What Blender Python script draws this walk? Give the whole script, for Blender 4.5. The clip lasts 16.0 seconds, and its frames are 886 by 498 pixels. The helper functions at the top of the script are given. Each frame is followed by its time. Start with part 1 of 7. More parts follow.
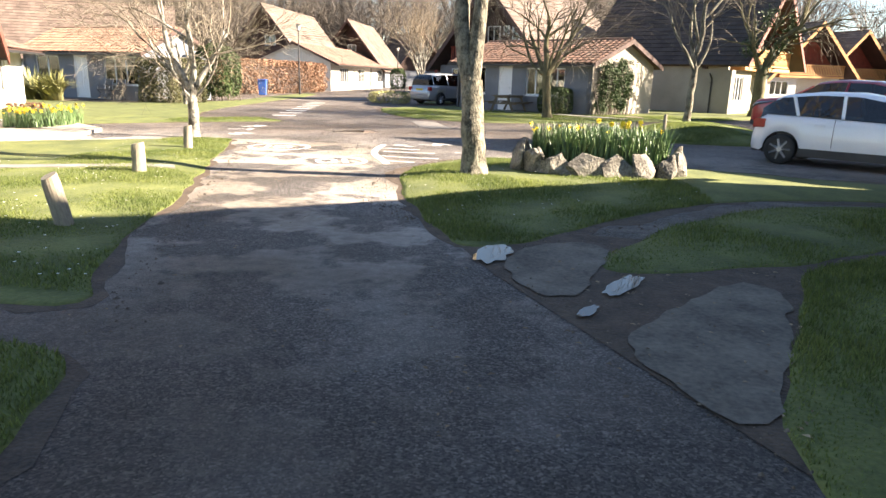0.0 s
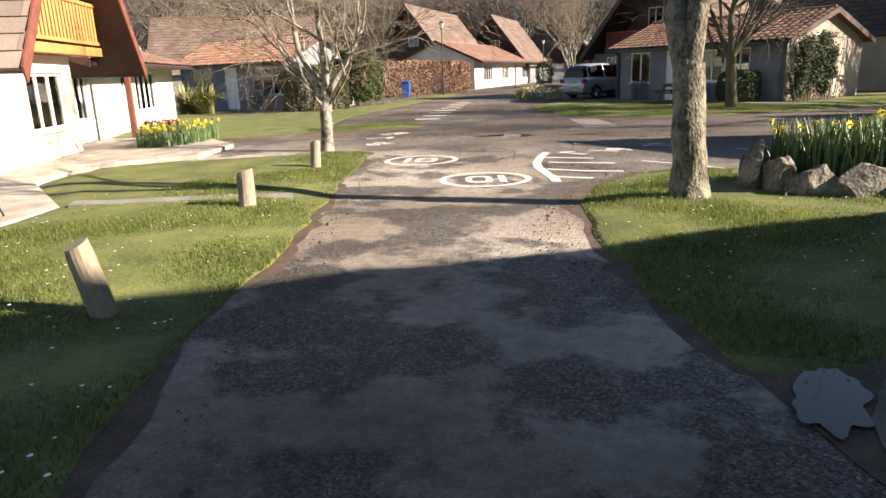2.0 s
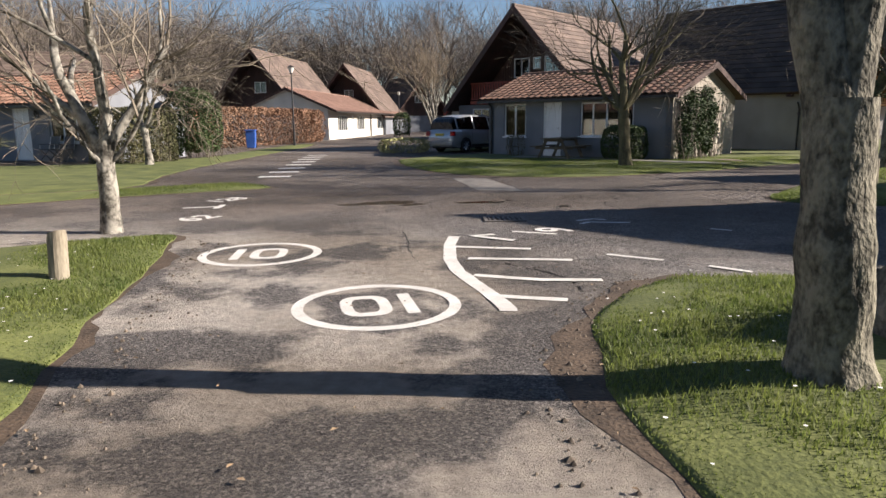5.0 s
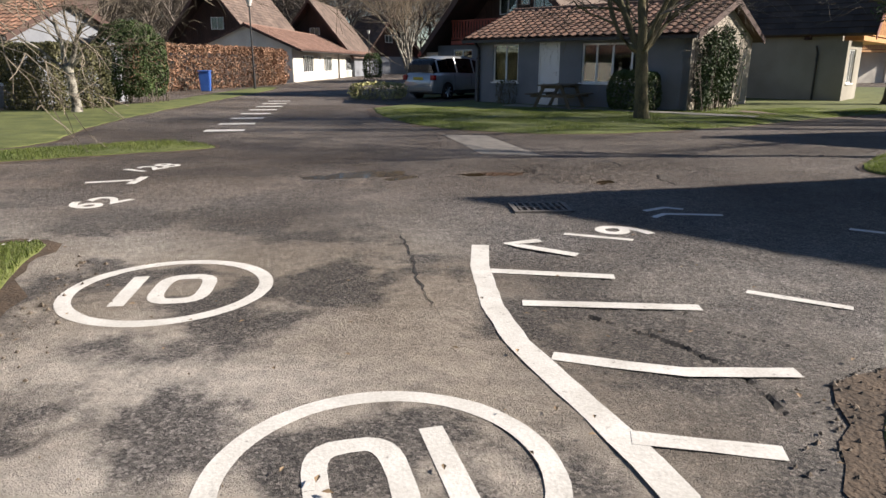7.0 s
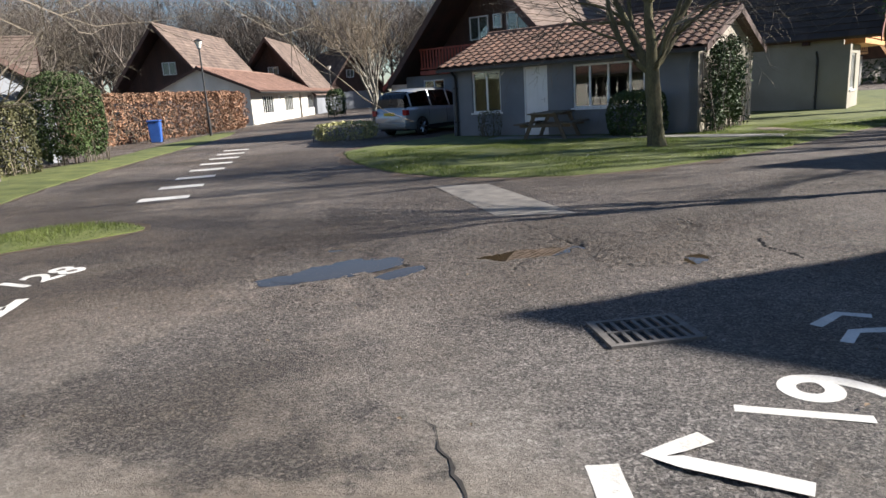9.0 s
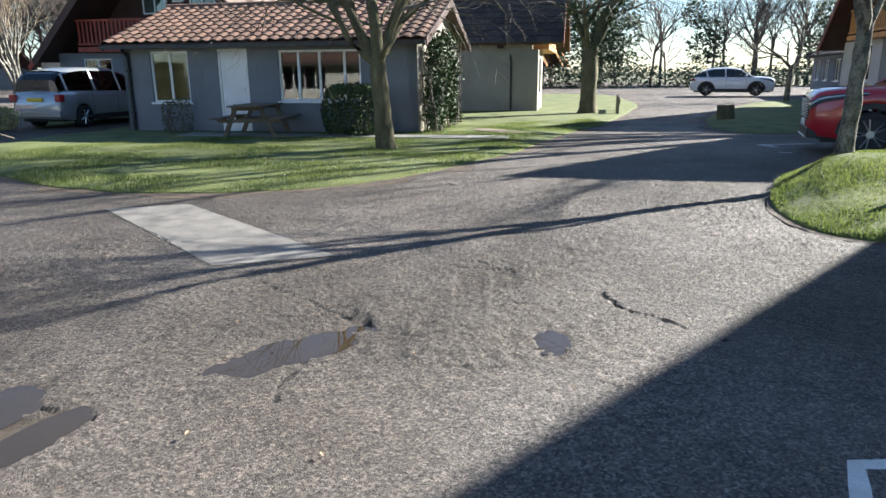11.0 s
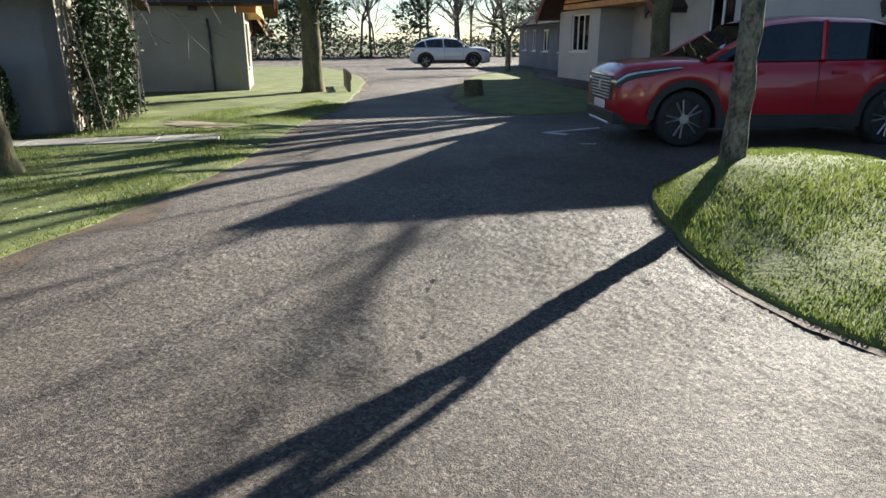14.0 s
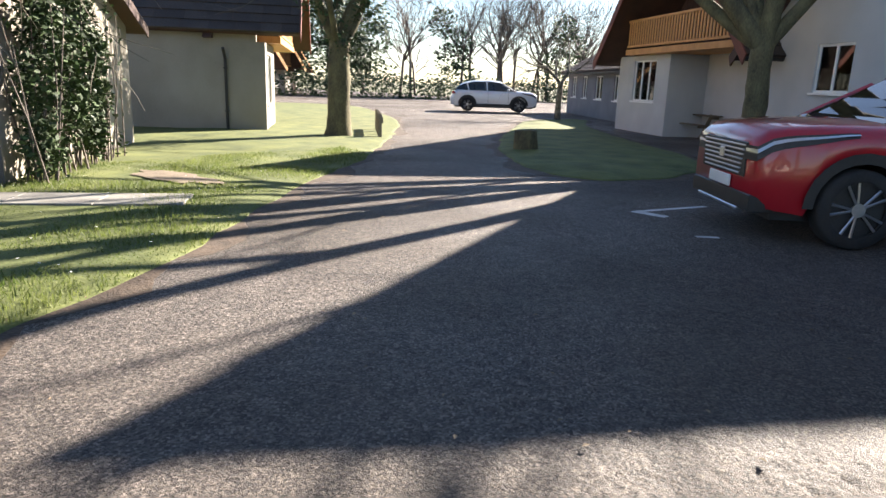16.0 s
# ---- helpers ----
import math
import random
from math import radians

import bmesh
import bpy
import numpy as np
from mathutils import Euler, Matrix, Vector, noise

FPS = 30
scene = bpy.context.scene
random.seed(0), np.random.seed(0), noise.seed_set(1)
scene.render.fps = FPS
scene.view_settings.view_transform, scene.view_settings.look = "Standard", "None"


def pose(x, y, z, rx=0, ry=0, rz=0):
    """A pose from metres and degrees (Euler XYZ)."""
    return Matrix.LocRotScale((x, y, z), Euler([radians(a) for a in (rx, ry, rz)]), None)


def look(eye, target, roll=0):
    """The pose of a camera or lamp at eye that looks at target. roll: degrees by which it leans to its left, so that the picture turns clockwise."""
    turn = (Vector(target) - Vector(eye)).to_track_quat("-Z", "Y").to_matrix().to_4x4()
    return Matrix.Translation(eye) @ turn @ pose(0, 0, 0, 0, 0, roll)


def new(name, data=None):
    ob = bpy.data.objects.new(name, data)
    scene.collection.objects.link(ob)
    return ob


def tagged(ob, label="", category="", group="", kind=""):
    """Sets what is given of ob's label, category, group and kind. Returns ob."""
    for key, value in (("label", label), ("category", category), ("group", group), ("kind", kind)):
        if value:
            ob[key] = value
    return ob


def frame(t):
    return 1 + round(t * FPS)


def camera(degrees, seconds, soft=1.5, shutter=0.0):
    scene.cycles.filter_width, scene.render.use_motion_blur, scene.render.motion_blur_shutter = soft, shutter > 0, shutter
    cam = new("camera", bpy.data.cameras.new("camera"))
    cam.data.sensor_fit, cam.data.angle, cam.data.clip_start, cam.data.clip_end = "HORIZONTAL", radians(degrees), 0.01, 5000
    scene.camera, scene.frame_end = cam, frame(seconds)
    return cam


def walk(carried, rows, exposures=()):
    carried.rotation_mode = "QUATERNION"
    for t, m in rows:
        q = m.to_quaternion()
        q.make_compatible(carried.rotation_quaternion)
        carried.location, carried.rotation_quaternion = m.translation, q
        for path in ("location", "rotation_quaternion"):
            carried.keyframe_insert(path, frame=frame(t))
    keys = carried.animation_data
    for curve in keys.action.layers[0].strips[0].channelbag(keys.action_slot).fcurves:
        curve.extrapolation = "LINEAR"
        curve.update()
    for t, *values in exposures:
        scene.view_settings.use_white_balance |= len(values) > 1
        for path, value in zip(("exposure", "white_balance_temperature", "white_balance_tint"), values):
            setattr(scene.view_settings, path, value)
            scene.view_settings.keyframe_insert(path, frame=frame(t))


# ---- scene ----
cam = camera(67.0, 16.0)
PATH = [
    (0, (0.91, -0.101, 1.549), (0.796, 1.833, 1.051), 1.6),
    (0.5, (0.713, 0.566, 1.525), (0.433, 2.492, 1.066), 0.7),
    (1, (0.525, 1.232, 1.514), (0.052, 3.114, 1.03), -1.4),
    (1.5, (0.3, 1.954, 1.504), (-0.102, 3.845, 0.991), -0.2),
    (2, (0.107, 2.66, 1.498), (-0.424, 4.52, 0.99), -1.9),
    (2.5, (-0.132, 3.376, 1.48), (-0.545, 5.267, 0.976), 0.0),
    (3, (-0.361, 4.1, 1.467), (-0.807, 5.992, 0.994), -2.0),
    (3.5, (-0.634, 4.853, 1.47), (-0.878, 6.815, 1.166), 0.2),
    (3.7, (-0.694, 5.145, 1.419), (-0.894, 7.115, 1.137), 0.0),
    (5.8, (-1.322, 8.172, 1.418), (-1.415, 10.12, 0.975), -0.6),
    (6, (-1.368, 8.488, 1.465), (-1.504, 10.432, 1.013), -2.0),
    (6.5, (-1.543, 9.245, 1.457), (-1.623, 11.182, 0.968), 0.4),
    (7, (-1.682, 9.974, 1.435), (-1.698, 11.901, 0.901), 0.1),
    (7.5, (-1.886, 10.697, 1.442), (-1.951, 12.6, 0.83), 1.2),
    (8, (-1.979, 11.395, 1.448), (-2.005, 13.334, 0.961), -2.4),
    (8.2, (-2.01, 11.679, 1.479), (-2.092, 13.623, 1.017), -3.5),
    (10.3, (-2.159, 14.535, 1.582), (-1.576, 16.395, 1.135), -2.1),
    (10.5, (-2.137, 14.802, 1.543), (-1.476, 16.637, 1.102), -1.5),
    (11, (-1.972, 15.512, 1.511), (-1.058, 17.216, 1.0), -0.5),
    (11.5, (-1.745, 16.182, 1.507), (-0.695, 17.786, 0.937), -0.3),
    (12, (-1.463, 16.836, 1.488), (-0.28, 18.354, 0.945), -1.3),
    (12.5, (-1.071, 17.465, 1.488), (0.172, 18.952, 0.995), -1.7),
    (13, (-0.61, 18.054, 1.444), (0.796, 19.386, 0.946), 0.2),
    (13.1, (-0.508, 18.174, 1.444), (0.917, 19.485, 0.942), -0.3),
    (13.5, (-0.075, 18.661, 1.458), (1.347, 19.974, 0.954), -1.2),
    (14, (0.43, 19.197, 1.476), (1.943, 20.362, 0.881), -0.3),
    (14.5, (1.019, 19.676, 1.452), (2.515, 20.841, 0.817), -0.8),
    (15, (1.597, 20.195, 1.448), (3.124, 21.309, 0.795), 1.3),
    (15.5, (2.189, 20.704, 1.48), (3.651, 21.925, 0.871), 0.6),
    (16, (2.774, 21.268, 1.445), (4.254, 22.524, 0.962), 2.0),
]
EXPOSURES = [(0, 2.85, 7000, 14), (1, 2.2, 6900, 15), (2, 1.85, 7100, 16), (3.5, 1.5, 6400, 16), (6, 1.28, 6300, 14), (8, 1.15, 6200, 12), (10.5, 2.2, 5700, 8), (12.5, 2.05, 6000, 3), (14.5, 1.85, 6100, 8), (16, 2.5, 6400, 13)]
walk(cam, [(t, look(eye, target, roll)) for t, eye, target, roll in PATH], EXPOSURES)

# ---- world, sun ----
SUN_EL, SUN_AZ = 27.0, 90.0            # the sun stands over +x
wd = bpy.data.worlds.new("sky")
scene.world = wd
wd.use_nodes = True
nt = wd.node_tree
sky = nt.nodes.new("ShaderNodeTexSky")
sky.sky_type = 'NISHITA'
sky.sun_disc = False
sky.sun_elevation, sky.sun_rotation = radians(SUN_EL), radians(SUN_AZ)
sky.altitude, sky.air_density, sky.dust_density, sky.ozone_density = 50, 1.0, 0.25, 2.6
nt.nodes["Background"].inputs[1].default_value = 0.043
nt.links.new(sky.outputs[0], nt.nodes["Background"].inputs[0])
sun_data = bpy.data.lights.new("sun", 'SUN')
sun_data.energy, sun_data.angle, sun_data.color = 5.0, radians(0.55), (1.0, 0.90, 0.76)
sun = new("sun", sun_data)
sun.matrix_world = look((30 * math.cos(radians(SUN_EL)), 0, 30 * math.sin(radians(SUN_EL))), (0, 0.3, 0))

# ---- materials ----
MATS = {}


def ramp(nodes, stops):
    r = nodes.new("ShaderNodeValToRGB")
    el = r.color_ramp.elements
    while len(el) < len(stops):
        el.new(0.5)
    for e, (p, c) in zip(el, stops):
        e.position, e.color = p, (*c, 1)
    return r


def material(name, dark, light, scale=6.0, fine=60.0, rough=0.8, bump=0.3, metal=0.0, per_object=0.0, island=0.0, spec=0.5, stretch=(1, 1, 1), bump_dist=0.01, coat=0.0, detail=5, stops=(0.33, 0.67)):
    """A surface with variation at two scales: broad blotches and a fine grain that also gives the relief."""
    if name in MATS:
        return MATS[name]
    m = MATS[name] = bpy.data.materials.new(name)
    m.use_nodes = True
    t = m.node_tree
    N, Lk = t.nodes, t.links
    b = N["Principled BSDF"]
    co = N.new("ShaderNodeTexCoord")
    mp = N.new("ShaderNodeMapping")
    mp.inputs["Scale"].default_value = stretch
    Lk.new(co.outputs["Object"], mp.inputs["Vector"])
    n1 = N.new("ShaderNodeTexNoise")
    n1.inputs["Scale"].default_value, n1.inputs["Detail"].default_value = scale, detail
    n2 = N.new("ShaderNodeTexNoise")
    n2.inputs["Scale"].default_value, n2.inputs["Detail"].default_value = fine, 3
    for n in (n1, n2):
        Lk.new(mp.outputs[0], n.inputs["Vector"])
    mx = N.new("ShaderNodeMath")
    mx.operation = 'MULTIPLY_ADD'
    mx.inputs[1].default_value = 0.4
    Lk.new(n2.outputs[0], mx.inputs[0])
    s = N.new("ShaderNodeMath")
    s.operation = 'MULTIPLY'
    s.inputs[1].default_value = 0.6
    Lk.new(n1.outputs[0], s.inputs[0])
    Lk.new(s.outputs[0], mx.inputs[2])
    r = ramp(N, [(stops[0], dark), (stops[1], light)])
    Lk.new(mx.outputs[0], r.inputs[0])
    col = r.outputs[0]
    if per_object or island:
        src = N.new("ShaderNodeObjectInfo" if per_object else "ShaderNodeNewGeometry")
        amt = per_object or island
        mr = N.new("ShaderNodeMapRange")
        mr.inputs["To Min"].default_value, mr.inputs["To Max"].default_value = 1 - amt, 1 + amt
        Lk.new(src.outputs["Random" if per_object else "Random Per Island"], mr.inputs["Value"])
        hs = N.new("ShaderNodeHueSaturation")
        Lk.new(mr.outputs[0], hs.inputs["Value"])
        Lk.new(col, hs.inputs["Color"])
        col = hs.outputs[0]
    Lk.new(col, b.inputs["Base Color"])
    b.inputs["Roughness"].default_value = rough
    b.inputs["Metallic"].default_value = metal
    b.inputs["Specular IOR Level"].default_value = spec
    b.inputs["Coat Weight"].default_value = coat
    if bump:
        bp = N.new("ShaderNodeBump")
        bp.inputs["Strength"].default_value, bp.inputs["Distance"].default_value = bump, bump_dist
        Lk.new(mx.outputs[0], bp.inputs["Height"])
        Lk.new(bp.outputs[0], b.inputs["Normal"])
    return m


def asphalt_material():
    m = bpy.data.materials.new("asphalt")
    m.use_nodes = True
    t = m.node_tree
    N, Lk = t.nodes, t.links
    b = N["Principled BSDF"]
    co = N.new("ShaderNodeTexCoord")

    def noise_at(scale, detail, rough=0.55):
        n = N.new("ShaderNodeTexNoise")
        n.inputs["Scale"].default_value, n.inputs["Detail"].default_value, n.inputs["Roughness"].default_value = scale, detail, rough
        Lk.new(co.outputs["Object"], n.inputs["Vector"])
        return n.outputs[0]

    def mix(fac, a, c, mode='MIX'):
        x = N.new("ShaderNodeMix")
        x.data_type, x.blend_type = 'RGBA', mode
        for sock, v in ((x.inputs[0], fac), (x.inputs[6], a), (x.inputs[7], c)):
            if isinstance(v, (int, float)):
                sock.default_value = v
            elif isinstance(v, tuple):
                sock.default_value = (*v, 1)
            else:
                Lk.new(v, sock)
        return x.outputs[2]
    # chippings
    vo = N.new("ShaderNodeTexVoronoi")
    vo.inputs["Scale"].default_value = 78
    Lk.new(co.outputs["Object"], vo.inputs["Vector"])
    chips = ramp(N, [(0.0, (0.045, 0.041, 0.037)), (0.42, (0.115, 0.104, 0.096)), (0.82, (0.215, 0.194, 0.178)), (1.0, (0.34, 0.312, 0.288))])
    sep = N.new("ShaderNodeSeparateColor")
    Lk.new(vo.outputs["Color"], sep.inputs[0])
    Lk.new(sep.outputs[0], chips.inputs[0])
    # pale silt, worn patches
    worn = ramp(N, [(0.465, (0, 0, 0)), (0.525, (1, 1, 1))])
    Lk.new(noise_at(0.75, 6, 0.6), worn.inputs[0])

    def calc(op, a, c, d=None, clamp=False):
        n = N.new("ShaderNodeMath")
        n.operation, n.use_clamp = op, clamp
        for sock, v in zip(n.inputs, (a, c, d)):
            if isinstance(v, (int, float)):
                sock.default_value = v
            elif v is not None:
                Lk.new(v, sock)
        return n.outputs[0]
    xyz = N.new("ShaderNodeSeparateXYZ")
    Lk.new(co.outputs["Object"], xyz.inputs[0])
    # wear, with light put in: weaker over the shaded start, stronger where sunlit
    along = N.new("ShaderNodeValToRGB")
    el = along.color_ramp.elements
    for p in (0.15, 0.3, 0.6, 0.7):
        el.new(p)
    for q, (p, v) in zip(el, ((0.0, 0.12), (0.15, 0.25), (0.27, 0.85), (0.61, 0.95), (0.67, 0.22), (1.0, 0.16))):
        q.position, q.color = p, (v, v, v, 1)
    Lk.new(calc('MULTIPLY', xyz.outputs[1], 1 / 24), along.inputs[0])
    # the wheel lane runs left of the hatched mouth
    side = calc('MULTIPLY_ADD', xyz.outputs[1], 0.275, xyz.outputs[0])
    lane = calc('MULTIPLY_ADD', side, -1.1, 3.3, True)
    wf = calc('MULTIPLY', calc('MULTIPLY', worn.outputs[0], along.outputs[0]), calc('MULTIPLY_ADD', lane, 0.8, 0.2))
    c = mix(wf, chips.outputs[0], (0.51, 0.46, 0.40))
    # browner, older surfacing in the yard; thin mud lies in its hollows
    yard = calc('MULTIPLY_ADD', xyz.outputs[1], 0.4, -6.2, True)
    c = mix(yard, c, mix(1.0, c, (0.84, 0.765, 0.695), 'MULTIPLY'))
    low = calc('MULTIPLY_ADD', xyz.outputs[2], -80.0, -0.8, True)
    c = mix(calc('MULTIPLY', low, 0.8), c, (0.075, 0.055, 0.037))
    # shade painted into the asphalt at the start, where the houses' shadow lies
    start_shade = calc('MULTIPLY_ADD', xyz.outputs[1], -0.35, 2.1, True)
    c = mix(start_shade, c, mix(1.0, c, (0.80, 0.78, 0.78), 'MULTIPLY'))
    # dark, damp stretches
    damp = ramp(N, [(0.42, (0.60, 0.555, 0.50)), (0.58, (1.12, 1.12, 1.12))])
    Lk.new(noise_at(0.22, 4), damp.inputs[0])
    c = mix(1.0, c, damp.outputs[0], 'MULTIPLY')
    fine = ramp(N, [(0.35, (0.8, 0.8, 0.8)), (0.65, (1.15, 1.15, 1.15))])
    Lk.new(noise_at(9, 4), fine.inputs[0])
    c = mix(1.0, c, fine.outputs[0], 'MULTIPLY')
    Lk.new(c, b.inputs["Base Color"])
    rr = N.new("ShaderNodeMapRange")
    rr.inputs["To Min"].default_value, rr.inputs["To Max"].default_value = 0.5, 0.85
    Lk.new(noise_at(1.1, 3), rr.inputs["Value"])
    Lk.new(rr.outputs[0], b.inputs["Roughness"])
    bp = N.new("ShaderNodeBump")
    bp.inputs["Strength"].default_value, bp.inputs["Distance"].default_value = 1.0, 0.022
    bp2 = N.new("ShaderNodeBump")
    bp2.inputs["Strength"].default_value, bp2.inputs["Distance"].default_value = 0.75, 0.05
    grit = N.new("ShaderNodeMath")
    grit.operation = 'MULTIPLY_ADD'
    grit.inputs[1].default_value = 0.45
    Lk.new(sep.outputs[1], grit.inputs[0])
    Lk.new(noise_at(150, 2, 0.7), grit.inputs[2])
    Lk.new(grit.outputs[0], bp.inputs["Height"])
    Lk.new(noise_at(26, 4, 0.6), bp2.inputs["Height"])
    Lk.new(bp2.outputs[0], bp.inputs["Normal"])
    Lk.new(bp.outputs[0], b.inputs["Normal"])
    return m


def glass_material(name, tint=(0.8, 0.85, 0.85), clear=0.75):
    m = bpy.data.materials.new(name)
    m.use_nodes = True
    N, Lk = m.node_tree.nodes, m.node_tree.links
    N.remove(N["Principled BSDF"])
    out = N["Material Output"]
    tr = N.new("ShaderNodeBsdfTransparent")
    tr.inputs[0].default_value = (*[c * clear for c in tint], 1)
    gl = N.new("ShaderNodeBsdfGlossy")
    gl.inputs["Roughness"].default_value = 0.02
    fr = N.new("ShaderNodeFresnel")
    fr.inputs[0].default_value = 1.7
    mx = N.new("ShaderNodeMixShader")
    Lk.new(fr.outputs[0], mx.inputs[0])
    Lk.new(tr.outputs[0], mx.inputs[1])
    Lk.new(gl.outputs[0], mx.inputs[2])
    Lk.new(mx.outputs[0], out.inputs["Surface"])
    return m


ASPHALT = asphalt_material()
GLASS = glass_material("window_glass")
CAR_GLASS = glass_material("car_glass", (0.55, 0.62, 0.62), 0.22)
SOIL = material("wet_soil", (0.032, 0.022, 0.014), (0.11, 0.075, 0.048), 5, 40, 0.85, 0.8, bump_dist=0.03)
GRASS = material("lawn_turf", (0.045, 0.062, 0.014), (0.155, 0.17, 0.045), 1.6, 30, 0.9, 0.8, bump_dist=0.03)


def blade_material():
    """Thin leaves that let some of the light through."""
    m = material("grass_blade", (0.06, 0.10, 0.018), (0.21, 0.24, 0.065), 1.5, 20, 0.6, 0, island=0.4)
    N, Lk = m.node_tree.nodes, m.node_tree.links
    b = N["Principled BSDF"]
    tr = N.new("ShaderNodeBsdfTranslucent")
    Lk.new(b.inputs["Base Color"].links[0].from_socket, tr.inputs[0])
    mx = N.new("ShaderNodeMixShader")
    mx.inputs[0].default_value = 0.5
    Lk.new(b.outputs[0], mx.inputs[1])
    Lk.new(tr.outputs[0], mx.inputs[2])
    Lk.new(mx.outputs[0], N["Material Output"].inputs["Surface"])
    return m


BLADE = blade_material()
FIELD = material("rough_field", (0.06, 0.07, 0.03), (0.16, 0.15, 0.07), 0.3, 6, 0.9, 0.5)


def worn_paint():
    """Road paint, scuffed through to the asphalt."""
    m = material("road_paint", (0.46, 0.44, 0.40), (0.70, 0.68, 0.64), 4, 60, 0.75, 0.5)
    N, Lk = m.node_tree.nodes, m.node_tree.links
    b = N["Principled BSDF"]
    src = b.inputs["Base Color"].links[0].from_socket
    co = N.new("ShaderNodeTexCoord")
    n = N.new("ShaderNodeTexNoise")
    n.inputs["Scale"].default_value, n.inputs["Detail"].default_value, n.inputs["Roughness"].default_value = 16, 6, 0.7
    Lk.new(co.outputs["Object"], n.inputs["Vector"])
    r = ramp(N, [(0.29, (0, 0, 0)), (0.39, (1, 1, 1))])
    Lk.new(n.outputs[0], r.inputs[0])
    x = N.new("ShaderNodeMix")
    x.data_type = 'RGBA'
    x.inputs[6].default_value = (0.17, 0.155, 0.135, 1)
    Lk.new(r.outputs[0], x.inputs[0])
    Lk.new(src, x.inputs[7])
    Lk.new(x.outputs[2], b.inputs["Base Color"])
    return m


PAINT = worn_paint()
CONCRETE = material("pale_concrete", (0.22, 0.19, 0.155), (0.48, 0.44, 0.375), 2.5, 45, 0.85, 0.4)
KERB = material("kerb_concrete", (0.14, 0.132, 0.115), (0.27, 0.255, 0.225), 3, 50, 0.85, 0.4)
GREY_WALL = material("grey_render", (0.15, 0.16, 0.18), (0.215, 0.225, 0.245), 1.2, 70, 0.9, 0.35)
WHITE_WALL = material("cream_render", (0.48, 0.45, 0.395), (0.64, 0.605, 0.54), 1.0, 70, 0.9, 0.35)
PALE_WALL = material("pale_grey_render", (0.40, 0.40, 0.40), (0.52, 0.52, 0.51), 1.0, 70, 0.9, 0.35)
# stained beige render, its tone also darkened for the shade this wall stands in
SHADE_WALL = material("shaded_stained_render", (0.20, 0.185, 0.15), (0.34, 0.315, 0.26), 0.7, 60, 0.9, 0.4)
DARK_TILE = material("mossy_dark_tile", (0.028, 0.022, 0.018), (0.075, 0.058, 0.048), 0.8, 30, 0.9, 0.4, island=0.25)
STAIN_WALL = material("weathered_render", (0.24, 0.21, 0.17), (0.42, 0.38, 0.31), 1.0, 40, 0.9, 0.4)
TILE = material("clay_tile", (0.065, 0.038, 0.027), (0.215, 0.115, 0.075), 2.2, 40, 0.85, 0.4, per_object=0.3)
TILE_J = material("clay_tiles_joined", (0.19, 0.10, 0.065), (0.39, 0.22, 0.145), 1.2, 40, 0.85, 0.4, island=0.3)
DULL_TILE = material("dull_red_tile", (0.12, 0.068, 0.05), (0.235, 0.14, 0.105), 1.0, 40, 0.85, 0.4, island=0.3)
BROWN_TILE = material("brown_roof_tile", (0.075, 0.052, 0.042), (0.17, 0.125, 0.10), 0.8, 30, 0.85, 0.4, island=0.25)
PALE_TILE = material("sun_bleached_tile", (0.17, 0.13, 0.105), (0.29, 0.23, 0.19), 0.8, 30, 0.85, 0.4, island=0.25)
FRAME = material("white_upvc", (0.72, 0.72, 0.71), (0.82, 0.82, 0.81), 3, 50, 0.35, 0.05)
DOORM = material("white_door_paint", (0.70, 0.70, 0.70), (0.80, 0.80, 0.80), 2, 40, 0.4, 0.1)
DARK_WOOD = material("dark_stained_boards", (0.035, 0.018, 0.013), (0.085, 0.040, 0.028), 2, 40, 0.7, 0.4, stretch=(1, 1, 0.15))
RED_WOOD = material("red_stained_wood", (0.16, 0.028, 0.015), (0.30, 0.055, 0.03), 3, 40, 0.65, 0.3)
BROWN_WOOD = material("red_brown_timber", (0.11, 0.035, 0.024), (0.21, 0.072, 0.048), 3, 40, 0.7, 0.3)
OAK_WOOD = material("orange_stained_wood", (0.42, 0.19, 0.06), (0.62, 0.32, 0.11), 3, 40, 0.6, 0.3, stretch=(1, 1, 0.2))
OLD_WOOD = material("weathered_post", (0.14, 0.115, 0.08), (0.32, 0.28, 0.21), 5, 60, 0.9, 0.6, stretch=(1, 1, 0.25))
BENCH_WOOD = material("picnic_wood", (0.09, 0.068, 0.045), (0.2, 0.16, 0.11), 4, 50, 0.85, 0.4)
BARK = material("grey_bark", (0.045, 0.04, 0.028), (0.235, 0.215, 0.16), 9, 40, 0.95, 1.0, stretch=(1, 1, 0.6), bump_dist=0.05, stops=(0.40, 0.60))
MOSS_BARK = material("mossy_bark", (0.05, 0.042, 0.026), (0.17, 0.15, 0.075), 4, 30, 0.95, 1.0, stretch=(1, 1, 0.5), bump_dist=0.03)
BIRCH = material("pale_bark", (0.05, 0.044, 0.034), (0.30, 0.28, 0.235), 5, 22, 0.9, 0.8, stretch=(1, 1, 0.8), bump_dist=0.02, stops=(0.42, 0.58))
TWIG = material("twigs", (0.09, 0.075, 0.055), (0.19, 0.16, 0.12), 2, 20, 0.9, 0)
FAR_TWIG = material("far_twigs", (0.075, 0.06, 0.05), (0.16, 0.135, 0.115), 0.5, 4, 0.9, 0)
BLACK = material("black_plastic", (0.012, 0.012, 0.013), (0.03, 0.03, 0.03), 4, 50, 0.5, 0.1)
